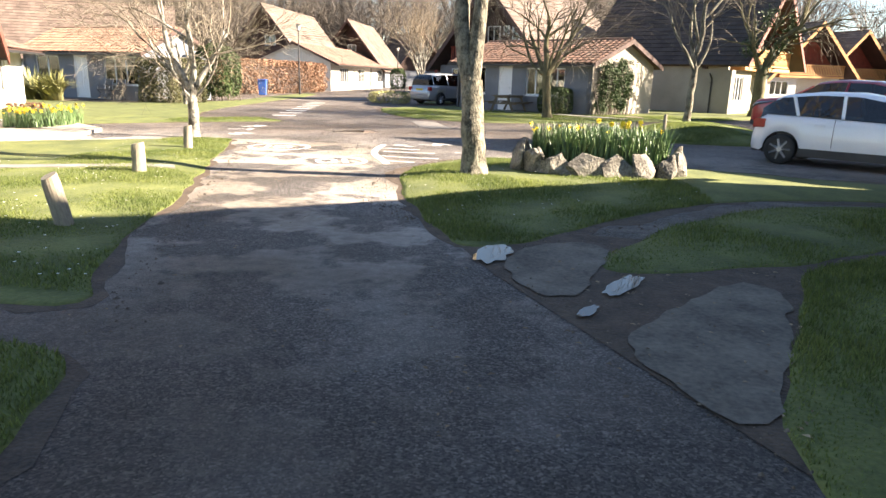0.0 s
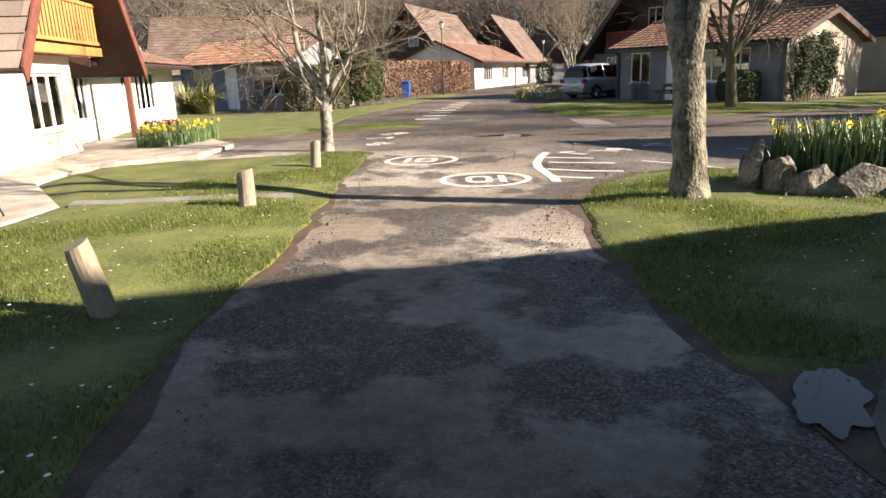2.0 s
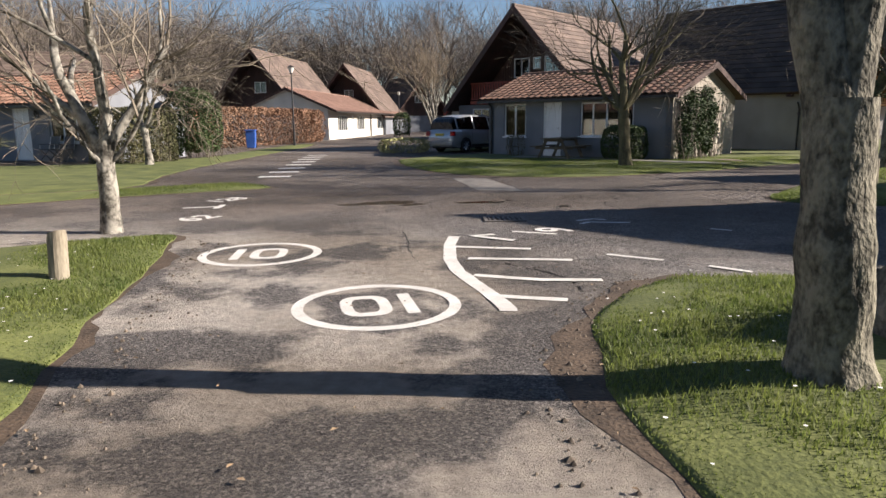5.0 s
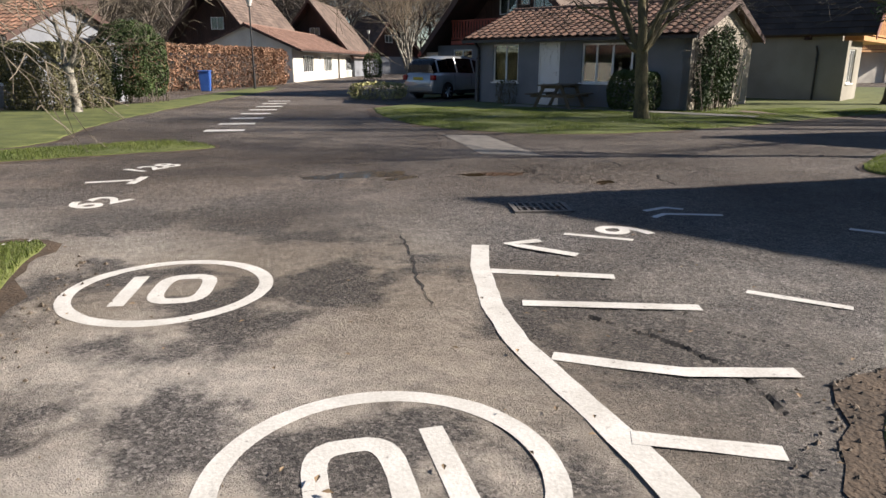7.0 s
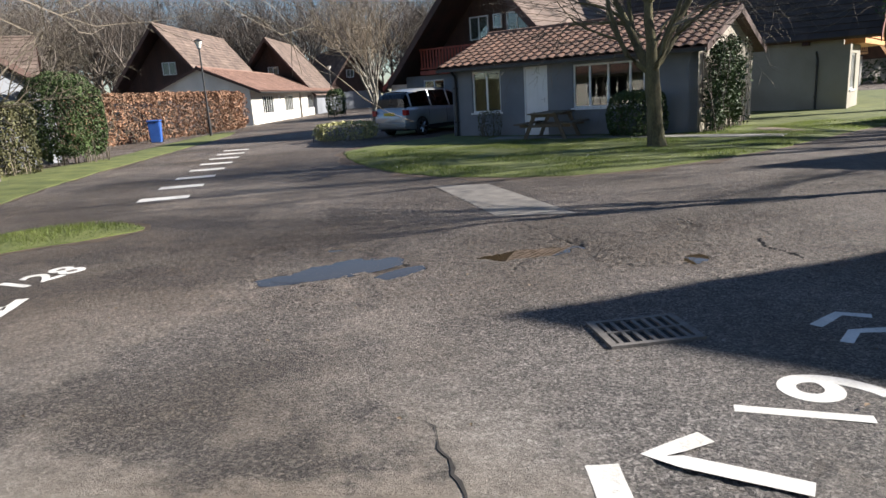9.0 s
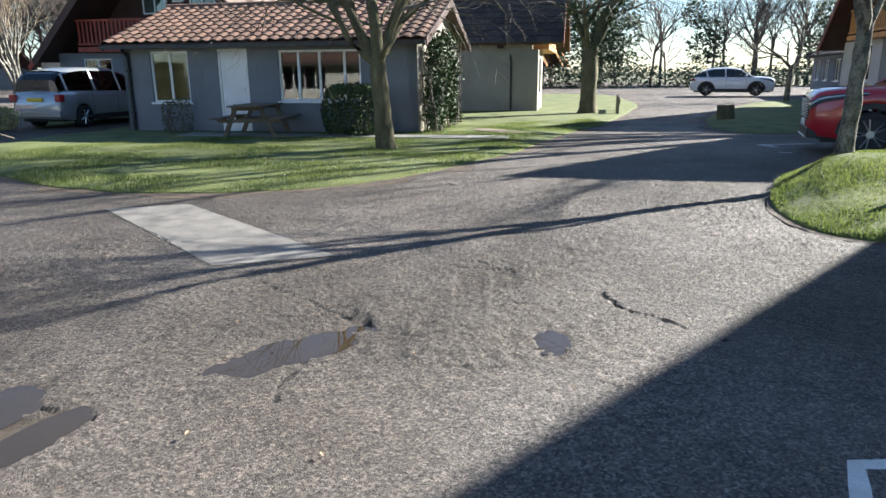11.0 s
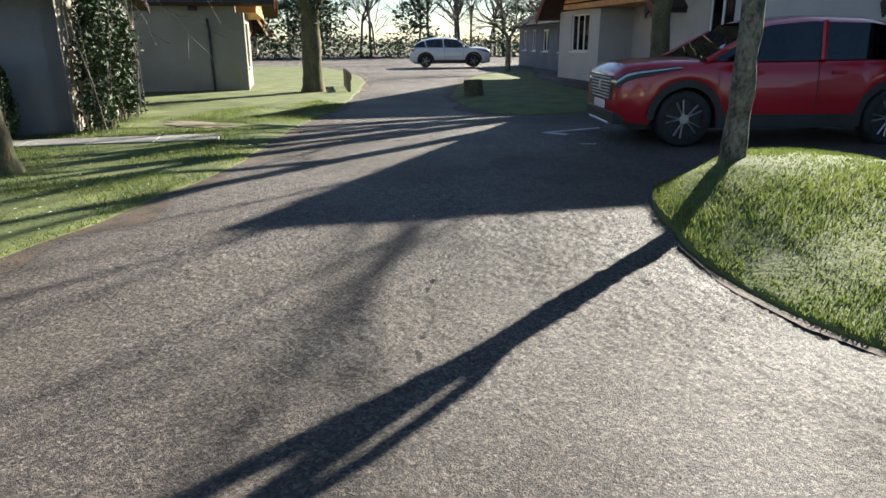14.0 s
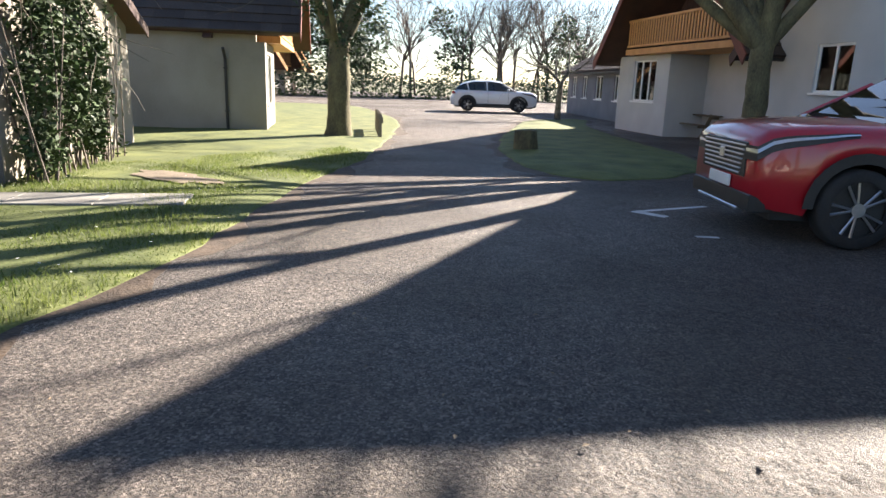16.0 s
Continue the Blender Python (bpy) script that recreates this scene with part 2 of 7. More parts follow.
RUBBER = material("tyre_rubber", (0.012, 0.012, 0.012), (0.03, 0.03, 0.03), 6, 60, 0.85, 0.3)
ALLOY = material("alloy", (0.45, 0.46, 0.47), (0.6, 0.6, 0.62), 5, 50, 0.3, 0.05, metal=0.9)
IRON = material("cast_iron", (0.09, 0.08, 0.07), (0.21, 0.19, 0.17), 8, 80, 0.7, 0.4, metal=0.1)
LAMP_POST = material("black_post_paint", (0.012, 0.012, 0.013), (0.03, 0.03, 0.03), 4, 50, 0.45, 0.1)
CURTAIN = material("curtain_cloth", (0.55, 0.53, 0.48), (0.7, 0.68, 0.62), 3, 40, 0.9, 0.2)
ROOM = material("dim_room_plaster", (0.16, 0.14, 0.12), (0.22, 0.2, 0.17), 2, 30, 0.9, 0)

# ---- mesh helpers ----


def part(name, bm, mat, parent=None, label="", smooth=False):
    me = bpy.data.meshes.new(name)
    if smooth:
        for f in bm.faces:
            f.smooth = True
    bm.to_mesh(me)
    bm.free()
    me.materials.append(mat)
    ob = new(name, me)
    if parent:
        ob.parent = parent
    if label:
        ob["label"] = label
    return ob


def mesh_part(name, verts, faces, mat, parent=None, label="", smooth=False):
    me = bpy.data.meshes.new(name)
    me.from_pydata(verts, [], faces)
    if smooth:
        me.shade_smooth()
    me.materials.append(mat)
    ob = new(name, me)
    if parent:
        ob.parent = parent
    if label:
        ob["label"] = label
    return ob


def thing(name, m, label, category, group="", kind=""):
    e = new(name)
    e.empty_display_size = 0.2
    e.matrix_world = m
    return tagged(e, label, category, group, kind)


def box(bm, x0, x1, y0, y1, z0, z1, m=None):
    vs = [Vector((x, y, z)) for z in (z0, z1) for y in (y0, y1) for x in (x0, x1)]
    if m is not None:
        vs = [m @ v for v in vs]
    v = [bm.verts.new(p) for p in vs]
    for f in ((0, 2, 3, 1), (4, 5, 7, 6), (0, 1, 5, 4), (2, 6, 7, 3), (0, 4, 6, 2), (1, 3, 7, 5)):
        bm.faces.new([v[i] for i in f])
    return v


def bevel_box(x0, x1, y0, y1, z0, z1, r=0.01, seg=1):
    bm = bmesh.new()
    box(bm, x0, x1, y0, y1, z0, z1)
    bmesh.ops.bevel(bm, geom=bm.edges[:], offset=r, segments=seg, affect='EDGES')
    return bm


def prism(bm, poly, axis, a, b):
    """A polygon of (p, q) pushed along an axis from a to b: 'y' takes (x, z), 'x' takes (y, z), 'z' takes (x, y)."""
    def pt(p, q, k):
        return {'y': (p, k, q), 'x': (k, p, q), 'z': (p, q, k)}[axis]
    lo = [bm.verts.new(pt(p, q, a)) for p, q in poly]
    hi = [bm.verts.new(pt(p, q, b)) for p, q in poly]
    n = len(poly)
    bm.faces.new(lo)
    bm.faces.new(hi[::-1])
    for i in range(n):
        bm.faces.new((lo[i], hi[i], hi[(i + 1) % n], lo[(i + 1) % n]))
    bmesh.ops.recalc_face_normals(bm, faces=bm.faces[:])


def quad_mesh(name, V, F, mat, parent=None, label=""):
    """A mesh from arrays of places and of faces that all have the same number of corners."""
    V, F = np.asarray(V, dtype=np.float32), np.asarray(F, dtype=np.int32)
    me = bpy.data.meshes.new(name)
    me.vertices.add(len(V))
    me.vertices.foreach_set("co", V.ravel())
    me.loops.add(F.size)
    me.loops.foreach_set("vertex_index", F.ravel())
    me.polygons.add(len(F))
    me.polygons.foreach_set("loop_start", np.arange(0, F.size, F.shape[1], dtype=np.int32))
    me.update(calc_edges=True)
    me.materials.append(mat)
    ob = new(name, me)
    if parent:
        ob.parent = parent
    if label:
        ob["label"] = label
    return ob


def tube(verts, faces, pts, radii, sides):
    """A tapered tube through pts, added to lists."""
    base = len(verts)
    n = len(pts)
    for i, p in enumerate(pts):
        d = (pts[min(i + 1, n - 1)] - pts[max(i - 1, 0)]).normalized()
        a = d.orthogonal().normalized()
        b = d.cross(a)
        for k in range(sides):
            w = 2 * math.pi * k / sides
            verts.append(p + (a * math.cos(w) + b * math.sin(w)) * radii[i])
    for i in range(n - 1):
        for k in range(sides):
            k2 = (k + 1) % sides
            o = base + i * sides
            faces.append((o + k, o + k2, o + sides + k2, o + sides + k))


def rod(bm, p, q, r, sides=8, r2=None):
    d = Vector(q) - Vector(p)
    m = Matrix.Translation((Vector(p) + Vector(q)) / 2) @ d.to_track_quat('Z', 'Y').to_matrix().to_4x4()
    bmesh.ops.create_cone(bm, cap_ends=True, segments=sides, radius1=r, radius2=r if r2 is None else r2, depth=d.length, matrix=m)

# ---- ground, road, lawns ----


def edge_noise(x, y, f=1.6):
    return noise.noise(Vector((x * f, y * f, 3.7)))


ring = [(700 * math.cos(a), 60 + 700 * math.sin(a), -0.45) for a in [i * math.pi / 24 for i in range(48)]]
tagged(mesh_part("ground", ring, [tuple(range(48))], FIELD), "rough open field reaching to the horizon", "ground", kind="structure")


def sheet(name, x0, x1, y0, y1, step, height, mat):
    nx, ny = int((x1 - x0) / step) + 1, int((y1 - y0) / step) + 1
    vs = [(x0 + i * step, y0 + j * step, height(x0 + i * step, y0 + j * step)) for j in range(ny) for i in range(nx)]
    fs = [(j * nx + i, j * nx + i + 1, (j + 1) * nx + i + 1, (j + 1) * nx + i) for j in range(ny - 1) for i in range(nx - 1)]
    return mesh_part(name, vs, fs, mat, smooth=True)


YARD = (-5.0, 8.0, 17.0, 24.0)                  # the broken part of the yard, built fine
MOUTH = (-1.5, 2.5, 11.5, 15.5)                 # the crazed surface at the junction mouth


def road_height(x, y):
    for x0, x1, y0, y1 in (YARD, MOUTH):
        if x0 < x < x1 and y0 < y < y1:
            return -0.12
    return 0.0004 * noise.noise(Vector((x * 0.35, y * 0.35, 0))) - 0.0005


road = sheet("road", -30, 60, -10, 130, 0.5, road_height, ASPHALT)
tagged(road, "patched grey asphalt road with damp and worn stretches", "road", kind="structure")


def dense(poly, step):
    out = []
    for (x0, y0), (x1, y1) in zip(poly, poly[1:] + poly[:1]):
        n = max(1, round(math.hypot(x1 - x0, y1 - y0) / step))
        out += [(x0 + (x1 - x0) * i / n, y0 + (y1 - y0) * i / n) for i in range(n)]
    return out


def rounded(poly, times=2):
    for _ in range(times):
        q = []
        for (x0, y0), (x1, y1) in zip(poly, poly[1:] + poly[:1]):
            q += [(x0 * .75 + x1 * .25, y0 * .75 + y1 * .25), (x0 * .25 + x1 * .75, y0 * .25 + y1 * .75)]
        poly = q
    return poly


def inside(poly, x, y):
    c = False
    for (x0, y0), (x1, y1) in zip(poly, poly[1:] + poly[:1]):
        if (y0 > y) != (y1 > y) and x < (x1 - x0) * (y - y0) / (y1 - y0) + x0:
            c = not c
    return c


def inside_many(poly, x, y):
    c = np.zeros(len(x), bool)
    for (x0, y0), (x1, y1) in zip(poly, poly[1:] + poly[:1]):
        if y0 != y1:
            c ^= ((y0 > y) != (y1 > y)) & (x < (x1 - x0) * (y - y0) / (y1 - y0) + x0)
    return c


def edge_distance(segs, x, y):
    p = np.array((x, y))
    a, d, l2 = segs
    t = np.clip(((p - a) * d).sum(1) / l2, 0, 1)
    return float(np.sqrt((((a + d * t[:, None]) - p) ** 2).sum(1).min()))


def segments(poly):
    a = np.array(poly)
    d = np.roll(a, -1, 0) - a
    return a, d, (d ** 2).sum(1) + 1e-9


LAWNS = {}


def lawn(name, poly, height, label, wob=0.10, step=0.35, mat=None, lip=0.07, kind="structure", category="lawn"):
    """A raised sheet of turf with a ragged, rounded edge; height(x, y) is its top."""
    pts = dense(rounded(poly), 0.22)
    a = np.array(pts)
    nrm = np.roll(a, -1, 0) - np.roll(a, 1, 0)
    nrm = np.stack((nrm[:, 1], -nrm[:, 0]), 1) / (np.linalg.norm(nrm, axis=1)[:, None] + 1e-9)
    pts = [(x + n[0] * wob * edge_noise(x, y), y + n[1] * wob * edge_noise(x, y)) for (x, y), n in zip(pts, nrm)]
    seg = segments(pts)

    def eff(x, y):
        return height(x, y) * (0.25 + 0.75 * min(1.0, edge_distance(seg, x, y) / 0.55))
    LAWNS[name] = (pts, seg, height)
    bm = bmesh.new()
    outer = [bm.verts.new((x, y, -0.06)) for x, y in pts]
    mid = [bm.verts.new((x, y, height(x, y) * 0.12)) for x, y in pts]
    area = sum(x0 * y1 - x1 * y0 for (x0, y0), (x1, y1) in zip(pts, pts[1:] + pts[:1]))
    sgn = -1 if area > 0 else 1
    top = [bm.verts.new((x + sgn * n[0] * lip, y + sgn * n[1] * lip, height(x, y) * 0.3)) for (x, y), n in zip(pts, nrm)]
    k = len(pts)
    for i in range(k):
        j = (i + 1) % k
        bm.faces.new((outer[i], outer[j], mid[j], mid[i]))
        bm.faces.new((mid[i], mid[j], top[j], top[i]))
    x0, x1, y0, y1 = a[:, 0].min(), a[:, 0].max(), a[:, 1].min(), a[:, 1].max()
    es = [e for e in bm.edges if e.verts[0] in set(top) and e.verts[1] in set(top)]
    bmesh.ops.triangle_fill(bm, use_beauty=True, edges=es)
    if step:
        for f in ('x', 'y'):
            lo, hi = (x0, x1) if f == 'x' else (y0, y1)
            c = lo + step
            while c < hi:
                geom = bm.verts[:] + bm.edges[:] + bm.faces[:]
                bmesh.ops.bisect_plane(bm, geom=geom, plane_co=(c, c, 0), plane_no=(1, 0, 0) if f == 'x' else (0, 1, 0))
                c += step
        for v in bm.verts:
            if v.co.z > 0.001 and edge_distance(seg, v.co.x, v.co.y) > lip * 1.2:
                v.co.z = eff(v.co.x, v.co.y) + 0.02 * noise.noise(Vector((v.co.x * 1.3, v.co.y * 1.3, 0)))
    bmesh.ops.recalc_face_normals(bm, faces=bm.faces[:])
    ob = part(name, bm, mat or GRASS, smooth=True)
    return tagged(ob, label, category, kind=kind)


def bump_at(x, y, cx, cy, r, h):
    d2 = ((x - cx) ** 2 + (y - cy) ** 2) / (r * r)
    return h * math.exp(-d2)


NEAR_VERGE = [(-0.95, -6), (-0.9, 2.0), (-1.2, 2.9), (-1.5, 3.35), (-2.4, 3.4), (-9, 3.7), (-9.5, -6)]
VERGE = [(-1.75, 3.95), (-2.0, 4.5), (-2.4, 5.64), (-2.63, 6.75), (-3.05, 8.5), (-3.5, 10.0), (-4.1, 12.2), (-4.65, 14.2), (-4.95, 15.5),
         (-5.7, 14.9), (-6.7, 14.4), (-7.9, 13.6), (-9.2, 12.9), (-8.9, 10.7), (-6.8, 9.1), (-6.5, 7.5), (-7.6, 5.6), (-8.4, 4.35), (-2.6, 3.95)]
ISLE = [(0.62, 5.95), (0.3, 7.1), (-0.1, 8.5), (-0.3, 9.3), (-0.42, 10.6), (-0.28, 11.7), (0.0, 12.35), (0.45, 12.85), (0.95, 13.1),
        (2.6, 13.05), (4.6, 12.8), (6.2, 12.0), (8.0, 11.2), (12, 10.5), (12, 9.6), (6.5, 9.6), (4.4, 9.3), (3.4, 8.5), (2.5, 7.6), (1.8, 6.85), (1.25, 6.15)]
SOUTH_LAWN = [(2.3, -4), (2.25, 1.5), (2.4, 2.8), (2.6, 3.3), (3.3, 4.8), (3.6, 5.5), (4.7, 6.3), (6.5, 7.4), (8.5, 8.2), (14, 5), (14, -4)]
H1_LAWN = [(-4.3, 33), (-3.9, 30.6), (-3.2, 27.9), (-2.3, 26.0), (-1.1, 24.75), (0.5, 24.15), (2.2, 24.5), (4.0, 25.4), (5.7, 26.5), (7.2, 27.75), (8.8, 28.9), (11.0, 30.3), (13.2, 32.0),
           (16.2, 34.6), (20.0, 38.0), (24, 43), (30, 52), (20, 56), (6, 46), (1, 42), (-1.2, 36.6), (-2.5, 35.9)]
BANK = [(4.3, 18.6), (4.05, 19.3), (4.7, 20.15), (5.3, 20.7), (6.3, 21.25), (7.2, 21.6), (8.2, 21.4), (8.9, 20.7), (9.3, 19.4), (9.0, 18.4), (8.0, 17.9), (6.0, 18.0)]
FAR_BANK = [(12.3, 26.9), (12.5, 26.1), (14.5, 25.5), (17.5, 26.4), (20.5, 29.5), (24.5, 32.9), (27.5, 35.0), (31.0, 36.6), (27.5, 37.8), (22, 34.6), (19.0, 32.9), (15.6, 30.6), (13.2, 28.4)]
STRIP = [(-5.8, 22.0), (-5.95, 21.4), (-7.2, 20.8), (-8.3, 20.0), (-9.5, 18.9), (-14, 15.6), (-16, 17.5), (-10.5, 20.6), (-8.6, 21.7), (-6.9, 22.7)]
H2_LAWN = [(-8.9, 21.9), (-10.3, 20.9), (-16, 18), (-22, 20), (-26, 30), (-14.9, 30.0), (-12.6, 36), (-13.3, 43), (-13.6, 53), (-12.3, 53), (-11.4, 47), (-11.0, 38), (-10.6, 30), (-9.9, 25)]
FAR_LAWN = [(-3.3, 38.5), (-2.9, 43), (-2.6, 60), (4, 60), (4, 44), (-0.6, 41.5)]


def verge_h(x, y):
    return 0.05 + 0.05 * min(1, max(0, (-x - 1.2 - 0.22 * y) / 1.2))


def isle_h(x, y):
    return 0.05 + bump_at(x, y, 1.2, 10.2, 1.7, 0.03) + bump_at(x, y, 2.8, 11.3, 2.0, 0.05)


def h1_h(x, y):
    return 0.06


def bank_h(x, y):
    return 0.06 + bump_at(x, y, 7.0, 20.2, 1.9, 0.42)


lawn("lawn", VERGE, verge_h, "mown green verge lawn dotted with daisies", step=0.5)
LAWNS["verge"] = LAWNS["lawn"]
lawn("lawn", NEAR_VERGE, verge_h, "shaded verge lawn beside the start of the lane", step=0.5)
LAWNS["near_verge"] = LAWNS["lawn"]
lawn("lawn", ISLE, isle_h, "grassy island with ragged muddy edges around a tree", step=0.5)
LAWNS["isle"] = LAWNS["lawn"]
lawn("lawn", SOUTH_LAWN, lambda x, y: 0.06, "shaded grass between the wheel strips and the houses", step=0.8)
LAWNS["south"] = LAWNS["lawn"]
lawn("lawn", [(1.92, 5.3), (2.08, 6.0), (3.1, 7.4), (4.08, 8.4), (5.2, 9.05), (7.5, 9.3), (9.5, 8.6), (6.4, 7.55), (4.6, 6.4), (3.5, 5.75), (2.7, 5.45)], lambda x, y: 0.045, "thin grass between the muddy wheel tracks", step=0.5)
LAWNS["mid"] = LAWNS["lawn"]
lawn("lawn", H1_LAWN, h1_h, "mown lawn in front of the grey bungalow", step=0.8)
LAWNS["h1"] = LAWNS["lawn"]
lawn("lawn", BANK, bank_h, "small raised grass bank beside the parking bay", step=0.35)
LAWNS["bank"] = LAWNS["lawn"]
lawn("lawn", FAR_BANK, lambda x, y: 0.07, "low grass patch beside the lane", step=1.0)
LAWNS["far_bank"] = LAWNS["lawn"]
lawn("lawn", STRIP, lambda x, y: 0.05, "narrow grass strip between two drives", step=0.8)
LAWNS["strip"] = LAWNS["lawn"]
lawn("lawn", H2_LAWN, lambda x, y: 0.05, "sunny lawn in front of the tiled bungalow", step=1.2)
LAWNS["h2"] = LAWNS["lawn"]
lawn("lawn", FAR_LAWN, lambda x, y: 0.05, "shaded grass beside the far house", step=2)


def soil_border(key, w, seed):
    """Bare, muddy earth along the ragged edge of a lawn."""
    pts = LAWNS[key][0]
    a = np.array(pts)
    n = np.roll(a, -1, 0) - np.roll(a, 1, 0)
    n = np.stack((n[:, 1], -n[:, 0]), 1) / (np.linalg.norm(n, axis=1)[:, None] + 1e-9)
    area = float((a[:, 0] * np.roll(a[:, 1], -1) - np.roll(a[:, 0], -1) * a[:, 1]).sum())
    if area < 0:
        n = -n
    vs, fs = [], []
    k = len(pts)
    for i, (x, y) in enumerate(pts):
        q = w * max(0.0, 0.55 + 1.1 * noise.noise(Vector((x * 0.9 + seed, y * 0.9, 0))) + 0.5 * noise.noise(Vector((x * 5, y * 5, seed))))
        vs += [(x - n[i][0] * 0.12, y - n[i][1] * 0.12, 0.006), (x + n[i][0] * q, y + n[i][1] * q, 0.0022)]
        j = (i + 1) % k
        fs.append((2 * i, 2 * i + 1, 2 * j + 1, 2 * j))
    tagged(mesh_part("soil", vs, fs, SOIL), "bare muddy soil along the lawn edge", "soil", kind="structure")


for i, (key, w) in enumerate((("verge", 0.20), ("near_verge", 0.24), ("isle", 0.30), ("h1", 0.34), ("bank", 0.12), ("strip", 0.25), ("far_bank", 0.4), ("h2", 0.2))):
    soil_border(key, w, i * 7)

# ---- houses ----


def wall_panel(name, L, H, th, holes, mat, parent, m=None, label=""):
    """A wall along x from 0 to L with its outer face at y = 0 and thickness th; holes: (x0, x1, z0, z1)."""
    xs = sorted({0, L, *[v for h in holes for v in h[:2]]})
    zs = sorted({-0.4, H, *[v for h in holes for v in h[2:]]})
    solid = {}
    for i in range(len(xs) - 1):
        for j in range(len(zs) - 1):
            cx, cz = (xs[i] + xs[i + 1]) / 2, (zs[j] + zs[j + 1]) / 2
            solid[i, j] = not any(a < cx < b and c < cz < d for a, b, c, d in holes)
    bm = bmesh.new()

    def quad(*p):
        bm.faces.new([bm.verts.new(v) for v in p])
    for (i, j), s in solid.items():
        if not s:
            continue
        a, b, c, d = xs[i], xs[i + 1], zs[j], zs[j + 1]
        quad((a, 0, c), (b, 0, c), (b, 0, d), (a, 0, d))
        quad((a, th, c), (a, th, d), (b, th, d), (b, th, c))
        if not solid.get((i - 1, j)):
            quad((a, 0, c), (a, 0, d), (a, th, d), (a, th, c))
        if not solid.get((i + 1, j)):
            quad((b, 0, c), (b, th, c), (b, th, d), (b, 0, d))
        if not solid.get((i, j - 1)):
            quad((a, 0, c), (a, th, c), (b, th, c), (b, 0, c))
        if not solid.get((i, j + 1)):
            quad((a, 0, d), (b, 0, d), (b, th, d), (a, th, d))
    bmesh.ops.remove_doubles(bm, verts=bm.verts[:], dist=1e-5)
    if m is not None:
        bmesh.ops.transform(bm, matrix=m, verts=bm.verts[:])
    return part(name, bm, mat, parent, label)


def window(parent, x0, x1, z0, z1, splits, m=None, sill=True, curtain=0):
    """A white window set into a wall along x: outer frame, mullions at the given fractions, a pane for each light, a sill."""
    m = m or Matrix()
    fr = bmesh.new()
    w, y0, y1 = 0.055, 0.05, 0.11
    loops = []
    for q, y in ((0, y0), (w, y0), (w, y1), (0, y1)):
        loops.append([fr.verts.new(m @ Vector(v)) for v in ((x0 + q, y, z0 + q), (x1 - q, y, z0 + q), (x1 - q, y, z1 - q), (x0 + q, y, z1 - q))])
    for a, b in zip(loops, loops[1:] + loops[:1]):
        for i in range(4):
            fr.faces.new((a[i], a[(i + 1) % 4], b[(i + 1) % 4], b[i]))
    cuts = [x0 + w] + [x0 + (x1 - x0) * s for s in splits] + [x1 - w]
    win = part("window", fr, FRAME, parent, "white plastic window frame")
    for c in cuts[1:-1]:
        mu = bmesh.new()
        box(mu, c - 0.03, c + 0.03, y0 + 0.002, y1 - 0.002, z0 + w, z1 - w, m)
        part("mullion", mu, FRAME, win)
    for k, (a, b) in enumerate(zip(cuts, cuts[1:])):
        p = bmesh.new()
        aa, bb = a + (0.03 if k else 0), b - (0.03 if k < len(cuts) - 2 else 0)
        box(p, aa, bb, 0.078, 0.084, z0 + w, z1 - w, m)
        pane = part("pane", p, GLASS, win)
        pane.visible_shadow = False
    if sill:
        s = bmesh.new()
        box(s, x0 - 0.05, x1 + 0.05, -0.05, 0.05, z0 - 0.05, z0 - 0.002, m)
        part("sill", s, FRAME, win)
    if curtain:
        c = bmesh.new()
        n = 10
        for side in (0, 1):
            xa = x0 + 0.04 if side == 0 else x1 - 0.04 - curtain
            pts = [(xa + curtain * i / n, 0.22 + 0.025 * (i % 2)) for i in range(n + 1)]
            lo = [c.verts.new(m @ Vector((x, y, z0 + 0.02))) for x, y in pts]
            hi = [c.verts.new(m @ Vector((x, y, z1 - 0.04))) for x, y in pts]
            for i in range(n):
                c.faces.new((lo[i], lo[i + 1], hi[i + 1], hi[i]))
        part("curtain", c, CURTAIN, win, "pale gathered curtains")
    return win


